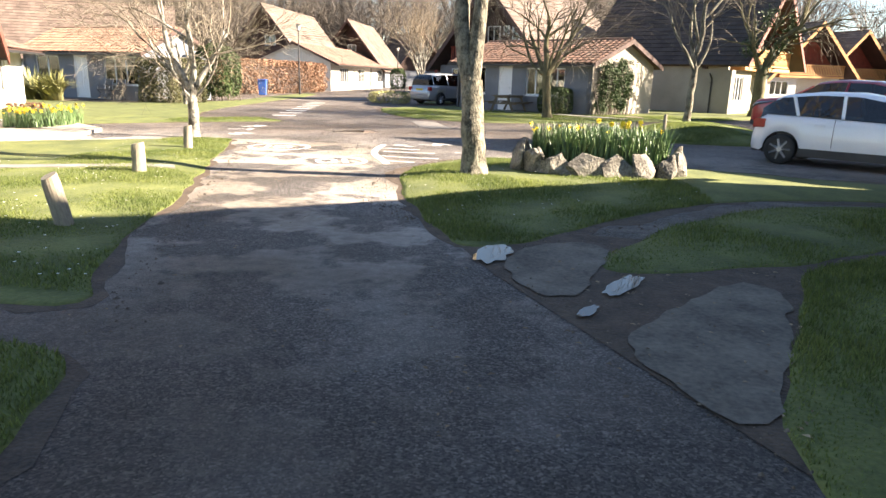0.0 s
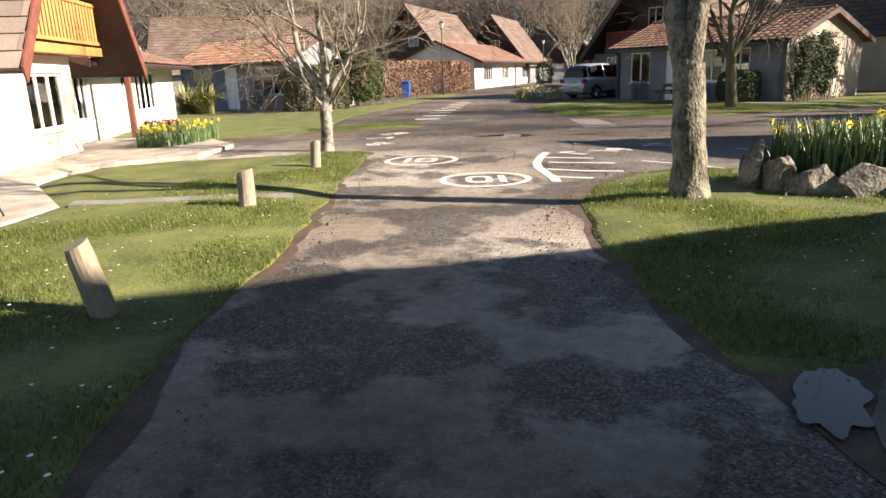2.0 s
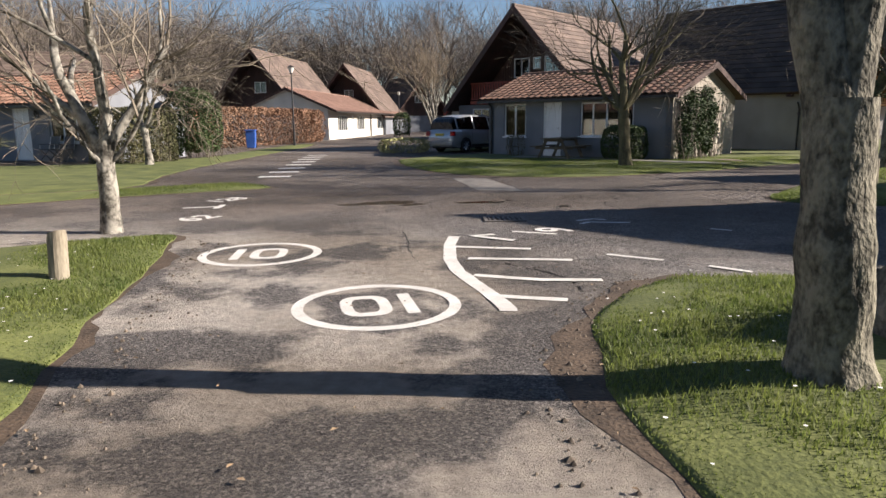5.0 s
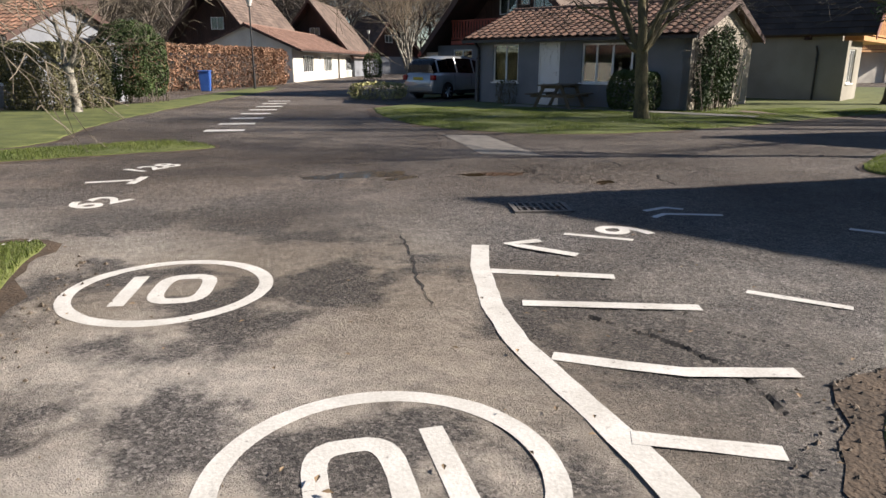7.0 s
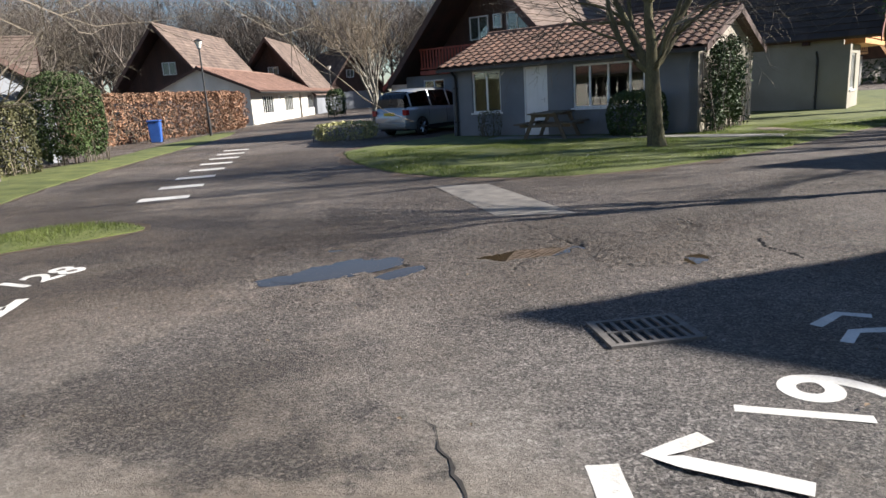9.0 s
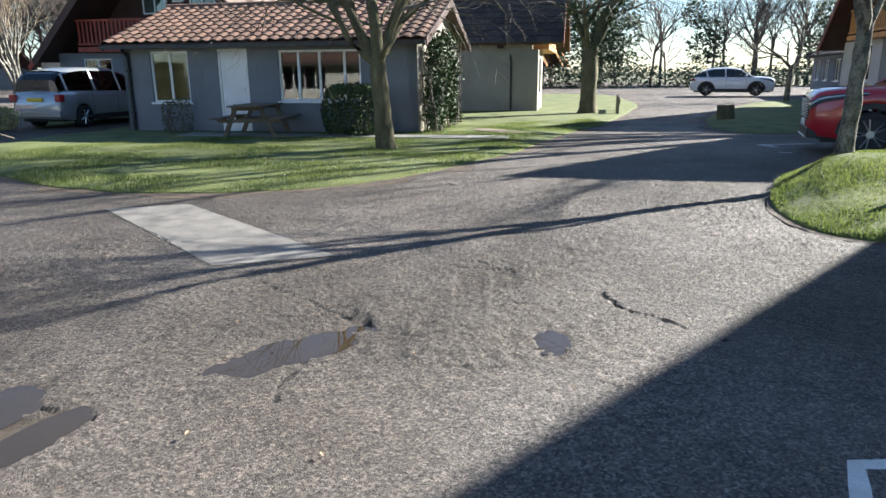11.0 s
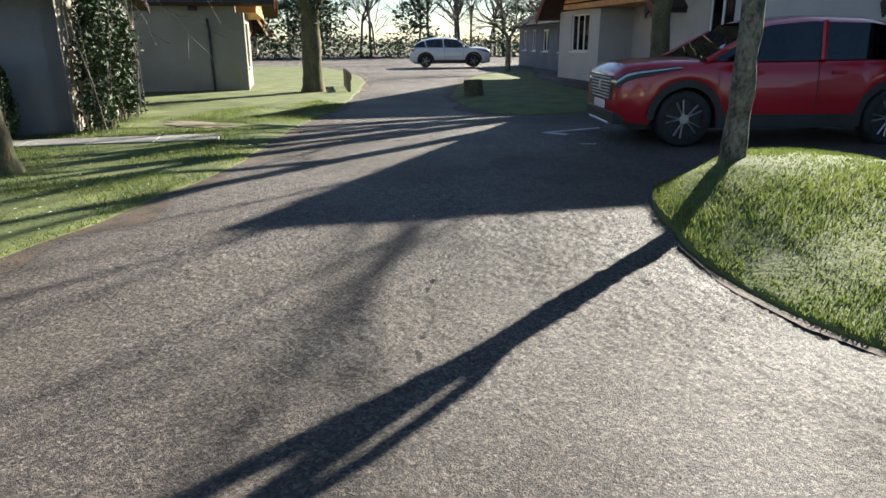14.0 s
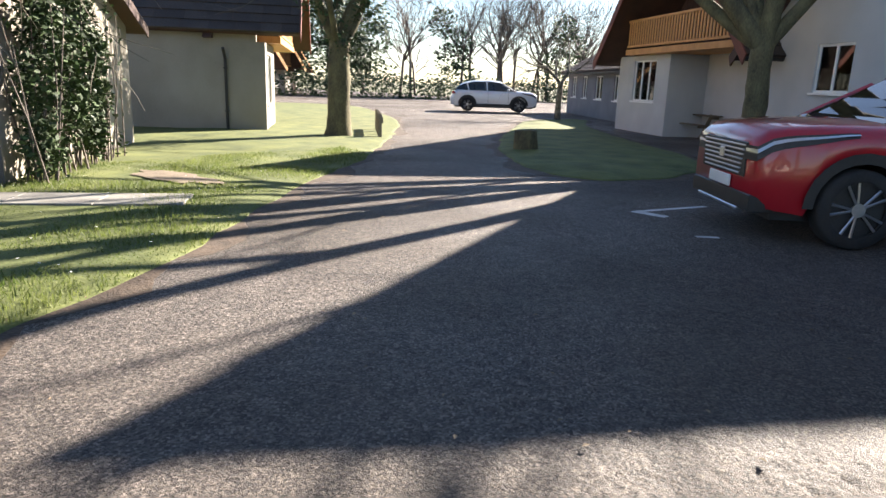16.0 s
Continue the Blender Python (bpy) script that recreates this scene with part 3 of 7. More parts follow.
def panel_door(parent, x0, x1, z0, z1, m=None, glazed=False, mat=None):
    m = m or Matrix()
    fr = bmesh.new()
    box(fr, x0, x0 + 0.05, 0.02, 0.10, z0, z1, m)
    box(fr, x1 - 0.05, x1, 0.02, 0.10, z0, z1, m)
    box(fr, x0 + 0.05, x1 - 0.05, 0.02, 0.10, z1 - 0.05, z1, m)
    d = part("door", fr, FRAME, parent, "white front door")
    lf = bmesh.new()
    a, b = x0 + 0.055, x1 - 0.055
    c = (a + b) / 2
    if glazed:
        for p in ((a, a + .1, z0, z1 - .06), (b - .1, b, z0, z1 - .06), (a + .1, b - .1, z0, z0 + .35), (a + .1, b - .1, z1 - .16, z1 - .06), (a + .1, b - .1, z0 + 1.0, z0 + 1.08)):
            box(lf, p[0], p[1], 0.045, 0.085, p[2], p[3], m)
        g = bmesh.new()
        box(g, a + .1, b - .1, 0.062, 0.068, z0 + .35, z1 - .16, m)
        part("pane", g, GLASS, d).visible_shadow = False
    else:
        box(lf, a, b, 0.055, 0.085, z0, z1 - 0.055, m)
        h = z1 - 0.055 - z0
        for u0, u1, q0, q1 in ((a, a + .1, 0, 1), (b - .1, b, 0, 1), (c - .045, c + .045, 0, 1), (a + .1, c - .045, 0, .09), (c + .045, b - .1, 0, .09), (a + .1, c - .045, .42, .5), (c + .045, b - .1, .42, .5),
                               (a + .1, c - .045, .93, 1), (c + .045, b - .1, .93, 1)):
            box(lf, u0, u1, 0.045, 0.055, z0 + h * q0, z0 + h * q1, m)
    part("leaf", lf, mat or DOORM, d)
    hd = bmesh.new()
    box(hd, b - 0.09, b - 0.06, 0.03, 0.045, z0 + 0.98, z0 + 1.12, m)
    box(hd, b - 0.18, b - 0.06, 0.005, 0.025, z0 + 1.06, z0 + 1.08, m)
    part("handle", hd, ALLOY, d, "metal lever handle")
    return d


def pantile(w, h, t=0.02):
    """One curved clay tile lying in the x-y plane, its foot at y = 0."""
    n = 4
    prof = [(w * i / n, 0.035 * math.sin(math.pi * min(1.0, i / n * 1.35)) if i / n < 0.74 else -0.006) for i in range(n + 1)]
    vs, fs = [], []
    for y, dz in ((0, 0.03), (h, 0)):
        for x, z in prof:
            vs.append((x, y, z + dz + t))
    for x, z in prof:
        vs.append((x, 0, z + 0.03))
    k = n + 1
    for i in range(n):
        fs.append((i, i + 1, k + i + 1, k + i))
        fs.append((2 * k + i, 2 * k + i + 1, i + 1, i))
    return vs, fs


TILE_MESH = {}


def tiled_slope(parent, p0, ux, uy, width, run, tw=0.31, th=0.34, single=False, mat=None):
    """Tiles over a slope that starts at the eave corner p0 and runs along ux (eave) and uy (up the slope)."""
    nrm = ux.cross(uy).normalized()
    cols, rows = max(1, round(width / tw)), max(1, round(run / th))
    tw, th = width / cols, run / rows
    vs, fs = pantile(tw, th + 0.04)
    if single:
        key = (round(tw, 3), round(th, 3))
        if key not in TILE_MESH:
            me = bpy.data.meshes.new("tile")
            me.from_pydata(vs, [], fs)
            me.materials.append(mat or TILE)
            TILE_MESH[key] = me
        for r in range(rows):
            for c in range(cols):
                ob = new("tile", TILE_MESH[key])
                ob.parent = parent
                o = p0 + ux * (c * tw) + uy * (r * th) + nrm * (0.004 * random.random())
                ob.matrix_local = Matrix.Translation(o) @ Matrix((ux, uy, nrm)).transposed().to_4x4()
        return
    V, F = [], []
    for r in range(rows):
        for c in range(cols):
            o = p0 + ux * (c * tw) + uy * (r * th) + nrm * (0.006 * random.random())
            k = len(V)
            V += [o + ux * x + uy * y + nrm * z for x, y, z in vs]
            F += [tuple(k + i for i in f) for f in fs]
    tagged(mesh_part("tiles", V, F, mat or TILE_J, parent), kind="stuff")


def course_slope(parent, p0, ux, uy, width, run, th=0.32, mat=None, col=0.6):
    """Stepped courses of flat tiles."""
    nrm = ux.cross(uy).normalized()
    rows = max(1, round(run / th))
    th = run / rows
    V, F = [], []
    for r in range(rows):
        x = 0.0
        while x < width - 0.01:
            w = min(col * (0.75 + 0.5 * random.random()), width - x)
            j = 0.004 * random.random()
            o = p0 + ux * x + uy * (r * th)
            k = len(V)
            for yy, dz in ((0, 0.035), (th + 0.05, 0.004)):
                for xx in (0, w - 0.006):
                    V.append(o + ux * xx + uy * yy + nrm * (dz + 0.02 + j))
            for xx in (0, w - 0.006):
                V.append(o + ux * xx - nrm * 0.005)
            F += [(k, k + 1, k + 3, k + 2), (k + 4, k + 5, k + 1, k)]
            x += w
    tagged(mesh_part("tiles", V, F, mat or BROWN_TILE, parent), kind="stuff")


def gable_roof(parent, L, D, zw, zr, over=0.35, side=0.3, single=(False, False), mats=(None, None), slab=None, tiles=True):
    """A pitched roof with its ridge along x over a body L by D."""
    half = D / 2
    pitch = (zr - zw) / half
    ze = zw - over * pitch
    bm = bmesh.new()
    t = 0.10
    prism(bm, [(-over, ze), (half, zr), (D + over, ze), (D + over, ze - t), (half, zr - t), (-over, ze - t)], 'x', -side, L + side)
    rf = part("roof", bm, slab or DARK_WOOD, parent, "tiled pitched roof")
    run = math.hypot(half + over, zr - ze)
    sl = Vector((0, half + over, zr - ze)).normalized()
    if tiles:
        tiled_slope(rf, Vector((-side, -over - 0.02, ze + 0.004)), Vector((1, 0, 0)), sl, L + 2 * side, run, single=single[0], mat=mats[0])
        course_slope(rf, Vector((L + side, D + over + 0.02, ze + 0.004)), Vector((-1, 0, 0)), Vector((0, -sl.y, sl.z)), L + 2 * side, run, mat=mats[1] or mats[0] or BROWN_TILE)
    x = -side
    tile_me = None
    while x < L + side - 0.3:
        if tile_me is None:
            rb = bmesh.new()
            rod(rb, (0, 0, 0), (0.46, 0, 0.015), 0.10, 8, 0.09)
            ob = part("ridge_tile", rb, mats[0] or TILE_J, rf)
            tile_me = ob.data
        else:
            ob = new("ridge_tile", tile_me)
            ob.parent = rf
        ob.location = (x, half, zr + 0.02)
        x += 0.45
    gb = bmesh.new()
    box(gb, -side, L + side, -over - 0.11, -over - 0.02, ze - t - 0.02, ze - t + 0.06)
    part("gutter", gb, BLACK, rf, "dark plastic gutter")
    for xe in (-side - 0.03, L + side):
        bb = bmesh.new()
        prism(bb, [(-over - .02, ze - .16), (-over - .02, ze + .05), (half, zr + .05), (D + over + .02, ze + .05), (D + over + .02, ze - .16), (half, zr - .17)], 'x', xe, xe + 0.03)
        part("bargeboard", bb, DARK_WOOD, rf)
    return rf


def gable_wall(parent, D, zw, zr, x, th, mat, label=""):
    bm = bmesh.new()
    prism(bm, [(0, -0.4), (D, -0.4), (D, zw), (D / 2, zr - 0.1), (0, zw)], 'x', x, x + th)
    return part("wall", bm, mat, parent, label)


def bungalow(name, m, L, D, zw, zr, wins, doors, mats, label, single=(False, False), over=0.35, side=0.3):
    """A single-storey wing: front wall with openings, gable ends, back wall, floor, tiled roof."""
    wall_m, end_m, tile_m = mats
    e = thing(name, m, label, "house")
    holes = [(w[0], w[1], w[2], w[3]) for w in wins] + [(d[0], d[1], d[2], d[3]) for d in doors]
    wall_panel("wall", L, zw, 0.24, holes, wall_m, e, label="rendered front wall")
    bm = bmesh.new()
    box(bm, 0.24, L - 0.24, D - 0.24, D, -0.4, zw)
    part("wall", bm, wall_m, e)
    gable_wall(e, D, zw, zr, -0.003, 0.24, wall_m)
    gable_wall(e, D, zw, zr, L - 0.237, 0.24, end_m, "stained gable end wall")
    bm = bmesh.new()
    box(bm, 0.24, L - 0.24, 0.24, D - 0.24, -0.1, 0.02)
    part("interior_floor", bm, ROOM, e)
    for w in wins:
        window(e, w[0], w[1], w[2], w[3], w[4], curtain=w[5] if len(w) > 5 else 0)
    for d in doors:
        panel_door(e, d[0], d[1], d[2], d[3])
    gable_roof(e, L, D, zw, zr, over, side, single, (tile_m, None))
    return e


def balcony(parent, x0, x1, y0, y1, z, h, mat, m=None):
    """A timber balcony: deck, top and bottom rail, a post at each end and a row of slats."""
    bm = bmesh.new()
    box(bm, x0, x1, y0, y1, z - 0.18, z)
    b = part("balcony", bm, mat, parent, "timber balcony with slatted rail")
    bm = bmesh.new()
    box(bm, x0, x1, y0 + 0.02, y0 + 0.10, z + h - 0.07, z + h)
    box(bm, x0, x1, y0 + 0.03, y0 + 0.09, z + 0.06, z + 0.13)
    part("rail", bm, mat, b)
    n = max(2, int((x1 - x0) / 0.17))
    me = None
    for i in range(n):
        bx = bevel_box(-0.05, 0.05, 0, 0.022, 0.13, h - 0.07, 0.006)
        if me is None:
            ob = part("slat", bx, mat, b)
            me = ob.data
        else:
            bx.free()
            ob = new("slat", me)
            ob.parent = b
        ob.location = (x0 + (i + 0.5) * (x1 - x0) / n, y0 + 0.05, z)
    return b


def a_frame(name, m, label, W=8.8, D=9.0, ridge=7.0, eave=2.4, wall_m=None, roof_m=(None, None), up_m=None, bal_m=None, wins=(), upper=(), doors=(), box_to=4.0, bal=True, th=0.34, over=0.9, ground_box=True, set_back=1.3, board_m=None):
    """A steep-roofed house with its gable at y = 0 facing -y and the ridge along y. The upper gable stands back behind a balcony."""
    wall_m = wall_m or GREY_WALL
    e = thing(name, m, label, "house")
    h = W / 2
    sl = (ridge - eave) / h
    if ground_box:
        holes = [(w[0], w[1], w[2], w[3]) for w in wins if w[1] <= box_to]
        wall_panel("wall", box_to, 2.3, 0.22, holes, wall_m, e, label="rendered ground-floor bay")
        bm = bmesh.new()
        box(bm, box_to - 0.22, box_to, 0.22, set_back, -0.4, 2.3)
        part("wall", bm, wall_m, e)
    mb = pose(0, set_back, 0)
    holes = [(d[0], d[1], d[2], d[3]) for d in doors] + [(w[0], w[1], w[2], w[3]) for w in wins if w[0] >= box_to]
    x_from = box_to if ground_box else 0.2
    hs = [(a - x_from, b - x_from, c, d) for a, b, c, d in holes]
    wall_panel("wall", W - 0.2 - x_from, 2.35, 0.22, hs, wall_m, e, pose(x_from, set_back, 0))
    for w in wins:
        window(e, w[0], w[1], w[2], w[3], w[4], None if w[1] <= box_to and ground_box else mb)
    for d in doors:
        panel_door(e, d[0], d[1], d[2], d[3], mb, glazed=True)
    # upper gable, boarded
    z0 = 2.35
    k = (ridge - 0.15 - z0) / sl
    bm = bmesh.new()
    prism(bm, [(h - k, z0), (h + k, z0), (h, ridge - 0.15)], 'y', set_back, set_back + 0.2)
    up = part("upper_wall", bm, up_m or DARK_WOOD, e, "boarded upper gable")
    nb = int(2 * k / 0.16) if up_m is not PALE_WALL else 0
    bm = bmesh.new()
    for i in range(nb):
        xb = h - k + (i + 0.5) * 2 * k / nb
        zt = ridge - 0.2 - abs(xb - h) * sl
        if zt > z0 + 0.15:
            box(bm, xb - 0.07, xb + 0.07, set_back - 0.018 - 0.006 * (i % 2), set_back - 0.002, z0 + 0.01, zt - 0.1)
    if nb:
        part("cladding", bm, up_m or DARK_WOOD, up)
    for u in upper:
        window(up, u[0], u[1], u[2], u[3], u[4], pose(0, set_back - 0.14, 0), sill=False)
        bm = bmesh.new()
        box(bm, u[0] + .05, u[1] - .05, set_back - 0.026, set_back - 0.021, u[2] + .05, u[3] - .05)
        part("blind", bm, CURTAIN, up)
    # side walls, back, floor
    for xs in ((0.0, 0.22), (W - 0.22, W)):
        bm = bmesh.new()
        y0 = 0.22 if (xs[0] == 0 and ground_box) else set_back - 0.2
        box(bm, xs[0] + 0.003, xs[1] - 0.003, y0, D, -0.4, eave - 0.2)
        part("wall", bm, wall_m, e, "plain rendered side wall")
    bm = bmesh.new()
    prism(bm, [(0.1, -0.4), (W - 0.1, -0.4), (W - 0.1, eave), (h, ridge - 0.2), (0.1, eave)], 'y', D - 0.22, D - 0.02)
    part("wall", bm, wall_m, e)
    bm = bmesh.new()
    box(bm, 0.22, W - 0.22, set_back + .22, D - .22, 2.36, 2.5)
    part("upper_floor", bm, ROOM, e)
    # roof
    o = 0.35
    ze = eave - o * sl
    bm = bmesh.new()
    t = 0.16
    prism(bm, [(-o, ze), (h, ridge), (W + o, ze), (W + o - 0.1, ze - 0.05), (h, ridge - t * 1.6), (-o + 0.1, ze - 0.05)], 'y', -over, D + 0.3)
    rf = part("roof", bm, DARK_WOOD, e, "steep tiled roof")
    run = math.hypot(h + o, ridge - ze)
    u1 = Vector((h + o, 0, ridge - ze)).normalized()
    course_slope(rf, Vector((-o, D + 0.3, ze + 0.004)), Vector((0, -1, 0)), u1, D + 0.3 + over, run, th, roof_m[0])
    course_slope(rf, Vector((W + o, -over, ze + 0.004)), Vector((0, 1, 0)), Vector((-u1.x, 0, u1.z)), D + 0.3 + over, run, th, roof_m[1] or roof_m[0])
    bm = bmesh.new()
    rod(bm, (h, -over, ridge + 0.02), (h, D + 0.3, ridge + 0.02), 0.11)
    part("ridge", bm, roof_m[0] or BROWN_TILE, rf)
    for sgn in (-1, 1):
        bm = bmesh.new()
        a, b = (-o, ze) if sgn < 0 else (W + o, ze), (h, ridge)
        prism(bm, [(a[0], a[1] + .05), (b[0], b[1] + .06), (b[0], b[1] - .32), (a[0] - sgn * 0.1, a[1] - .2)], 'y', -over - 0.04, -over - 0.003)
        part("bargeboard", bm, board_m or bal_m or DARK_WOOD, rf, "stained timber bargeboard")
    if bal:
        kb = (ridge - 0.3 - 3.3) / sl
        balcony(e, max(0.05, h - kb), min(W - 0.05, h + kb), -0.35, set_back - 0.03, 2.5, 0.95, bal_m or OAK_WOOD)
    bm = bmesh.new()
    rod(bm, (W + o - 0.06, -over, ze - 0.04), (W + o - 0.06, D + 0.3, ze - 0.04), 0.055)
    part("gutter", bm, BLACK, rf, "dark plastic gutter")
    return e


UD, ND = -40.0, 50.0
U = Vector((math.cos(radians(UD)), math.sin(radians(UD)), 0))
NV = Vector((-U.y, U.x, 0))
H1 = Vector((-0.07, 35.24, 0)) - U * 0.82


def at_h1(s, d, z=0.0, turn=0.0):
    p = H1 + U * (s + 0.82) + NV * d
    return pose(p.x, p.y, z, 0, 0, UD + turn)


bungalow("bungalow", at_h1(-0.82, 0), 8.04, 5.6, 2.4, 3.42,
         [(0.80, 1.90, 0.80, 2.10, (0.5,)), (4.42, 6.60, 0.83, 2.08, (0.24, 0.50, 0.80))], [(2.75, 3.58, 0.06, 2.13)],
         (GREY_WALL, STAIN_WALL, TILE), "grey rendered bungalow with brown clay pantile roof", single=(True, False))
a_frame("chalet", at_h1(-3.65 - 4.4, 6.2), "grey chalet with steep brown roof and red balcony", roof_m=(BROWN_TILE, BROWN_TILE), bal_m=RED_WOOD, board_m=DARK_WOOD,
        wins=[(1.0, 2.2, 0.9, 2.1, (0.5,))], upper=[(2.9, 3.9, 3.7, 4.7, (0.5,)), (4.15, 4.6, 4.1, 4.7, ()), (4.85, 5.9, 3.7, 4.7, (0.5,))])
# the chalet whose plain side wall faces the lane; its gable looks along the lane
g0 = Vector((13.5, 36.7, 0))
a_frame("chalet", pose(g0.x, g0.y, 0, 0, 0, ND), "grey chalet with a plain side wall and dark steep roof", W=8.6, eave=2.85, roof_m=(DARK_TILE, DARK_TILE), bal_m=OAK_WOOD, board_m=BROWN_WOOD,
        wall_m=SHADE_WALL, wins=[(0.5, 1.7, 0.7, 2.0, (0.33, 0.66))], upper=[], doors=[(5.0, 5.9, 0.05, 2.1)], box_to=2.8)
# terrace on the sunny side of the lane
# the last two are out of view, placed for the shadows they throw
for k, (px, py, ang, lab) in enumerate(((17.9, 23.7, -130, "grey rendered chalet with steep roof beside the parking bay"), (12.4, 17.1, -130, "unseen grey chalet with a steep roof that shades the lane"),
                                        (11.5, 0.5, -130, "unseen grey chalet with a steep roof that shades the lane"))):
    m = pose(px, py, 0 if k else 0.25, 0, 0, ang) @ pose(-4.4, 0.9 if k else 0.3, 0)
    a_frame("chalet", m, lab, roof_m=(DARK_TILE, DARK_TILE), bal=(k > 0), ground_box=(k > 0), box_to=3.0 if k else 0, wall_m=PALE_WALL, up_m=PALE_WALL if k == 0 else None, over=0.9 if k else 0.3,
            set_back=1.3 if k else 0.2, wins=[(2.2, 3.3, 1.25, 2.28, (0.5,))] if k == 0 else [], upper=[])
# unseen; depth and ridge are set by the shadow edge it throws
a_frame("chalet", pose(9.2, 5.3, 0, 0, 0, -50) @ pose(-4.4, 0.9, 0), "unseen grey chalet with a steep roof that shades the lane", box_to=3.0, D=1.9, ridge=6.75)
# added block out of view that fills the shade over the lane's start
bungalow("bungalow", pose(5.6, 4.7, 0, 0, 0, -90), 11, 4.4, 2.9, 6.4, [], [], (GREY_WALL, GREY_WALL, TILE_J), "unseen grey block with tiled roof added to shade the start of the lane")
a_frame("chalet", pose(25.9, 32.6, 0.25, 0, 0, -130) @ pose(-0.45, 0, 0), "grey chalet with timber balcony over a glazed door", W=8.8, box_to=3.75, bal_m=OAK_WOOD, board_m=BROWN_WOOD, wall_m=PALE_WALL, roof_m=(DARK_TILE, DARK_TILE),
        wins=[(1.2, 2.85, 0.8, 2.15, (0.33, 0.66))], doors=[(6.6, 7.5, 0.05, 2.1)])
bungalow("bungalow", pose(37.3, 41.6, 0, 0, 0, -136), 12, 5.4, 2.4, 3.9, [(1.0, 1.9, .9, 2.0, (.5,)), (3.2, 4.1, .9, 2.0, (.5,)), (5.6, 6.8, .9, 2.0, (.5,)), (8.6, 9.4, .9, 2.0, (.5,))], [],
         (GREY_WALL, GREY_WALL, BROWN_TILE), "long grey bungalow with dark tiled roof")
# white house on the verge side
L0 = pose(-10.4, 12.1, -0.2, 0, 0, 113.6)
a_frame("chalet", L0 @ pose(-0.95, 0, 0), "white chalet with orange timber balcony", W=6.1, ridge=6.3, wall_m=WHITE_WALL, roof_m=(PALE_TILE, PALE_TILE), bal_m=OAK_WOOD, board_m=BROWN_WOOD, box_to=4.05,
        wins=[(1.85, 3.55, 0.85, 1.95, (0.33, 0.66)), (4.5, 5.6, 0.85, 1.95, (0.33, 0.66))], over=0.9)
bungalow("bungalow", L0 @ pose(5.2, 0.9, 0.1), 10.6, 5.5, 2.4, 3.3, [(0.15, 1.35, 0.7, 1.95, (0.33, 0.66)), (5.6, 8.0, 0.7, 1.95, (0.25, 0.5, 0.75))], [], (WHITE_WALL, WHITE_WALL, DULL_TILE), "white bungalow wing with shallow tiled roof", over=0.7)
# tiled bungalow across the drive
H2M = pose(-23.5, 34.9, 0, 0, 0, -19)
bungalow("bungalow", H2M, 8.25, 4.6, 2.42, 3.55, [(0.9, 2.6, 0.75, 2.1, (0.5,)), (5.7, 7.9, 0.75, 2.1, (0.33, 0.66))], [(3.65, 4.6, 0.05, 2.1)],
         (GREY_WALL, GREY_WALL, TILE_J), "grey bungalow with bright orange clay tiles")
a_frame("chalet", pose(-41, 57, 0, 0, 0, -65) @ pose(-4.4, 0, 0), "chalet with brown roof behind the bungalow", roof_m=(BROWN_TILE, BROWN_TILE), D=14)
# far terrace along the lane
for y0, lab in ((63.2, "white cottage wing with brown tiled roof"), (80.5, "white cottage wing at the far end of the lane")):
    x0 = -13.7 + (y0 - 63.2) * 0.05
    bungalow("bungalow", pose(x0, y0, 0, 0, 0, 87), 16.5, 7.0, 2.75, 4.3, [(3.2, 6.6, 0.7, 2.1, (0.2, 0.4, 0.6, 0.8)), (10.5, 13.8, 0.7, 2.1, (0.2, 0.4, 0.6, 0.8))], [(8.2, 9.1, 0.05, 2.1)],
             (WHITE_WALL, WHITE_WALL, DULL_TILE), lab, over=0.8)
for px, py, ang, D, lab in ((-21.5, 68.5, -3, 16, "chalet with sunlit steep roof"), (-16.6, 86, -3, 14, "chalet with small gable window and steep roof"), (-9.5, 106, 30, 12, "dark roofed chalet at the end of the lane")):
    a_frame("chalet", pose(px, py, 0, 0, 0, ang) @ pose(-4.4, 0, 0), lab, ridge=8.0, roof_m=(BROWN_TILE, BROWN_TILE), D=D, bal=False, upper=[(3.9, 5.0, 4.2, 5.2, (0.5,))])
a_frame("chalet", pose(0.5, 64, 0, 0, 0, -25) @ pose(-4.4, 0, 0), "chalet with bright red balcony", bal_m=RED_WOOD, wall_m=WHITE_WALL, up_m=RED_WOOD)
for px, py in ((25, 62), (33, 70), (41, 79)):
    a_frame("chalet", pose(px, py, 0, 0, 0, 15), "white chalet with orange balcony and steep dark roof", wall_m=WHITE_WALL, bal_m=OAK_WOOD, up_m=RED_WOOD, roof_m=(BROWN_TILE, BROWN_TILE), box_to=3.2,
            wins=[(0.6, 2.4, .8, 2.0, (.33, .66))])

# ---- road markings, patches, puddles, drain ----


def ribbon(bm, pts, w, z=0.0016, closed=False):
    pts = [Vector((*p, 0)) for p in pts]
    n = len(pts)
    lf, rt = [], []
    for i, p in enumerate(pts):
        a = pts[i - 1] if (i or closed) else p
        b = pts[(i + 1) % n] if (i < n - 1 or closed) else p
        d = (b - a).normalized()
        s = Vector((-d.y, d.x, 0)) * w / 2 * (1 + 0.12 * noise.noise(p * 7))
        lf.append(bm.verts.new(p + s + Vector((0, 0, z))))
        rt.append(bm.verts.new(p - s + Vector((0, 0, z))))
    for i in range(n if closed else n - 1):
        j = (i + 1) % n
        bm.faces.new((rt[i], rt[j], lf[j], lf[i]))


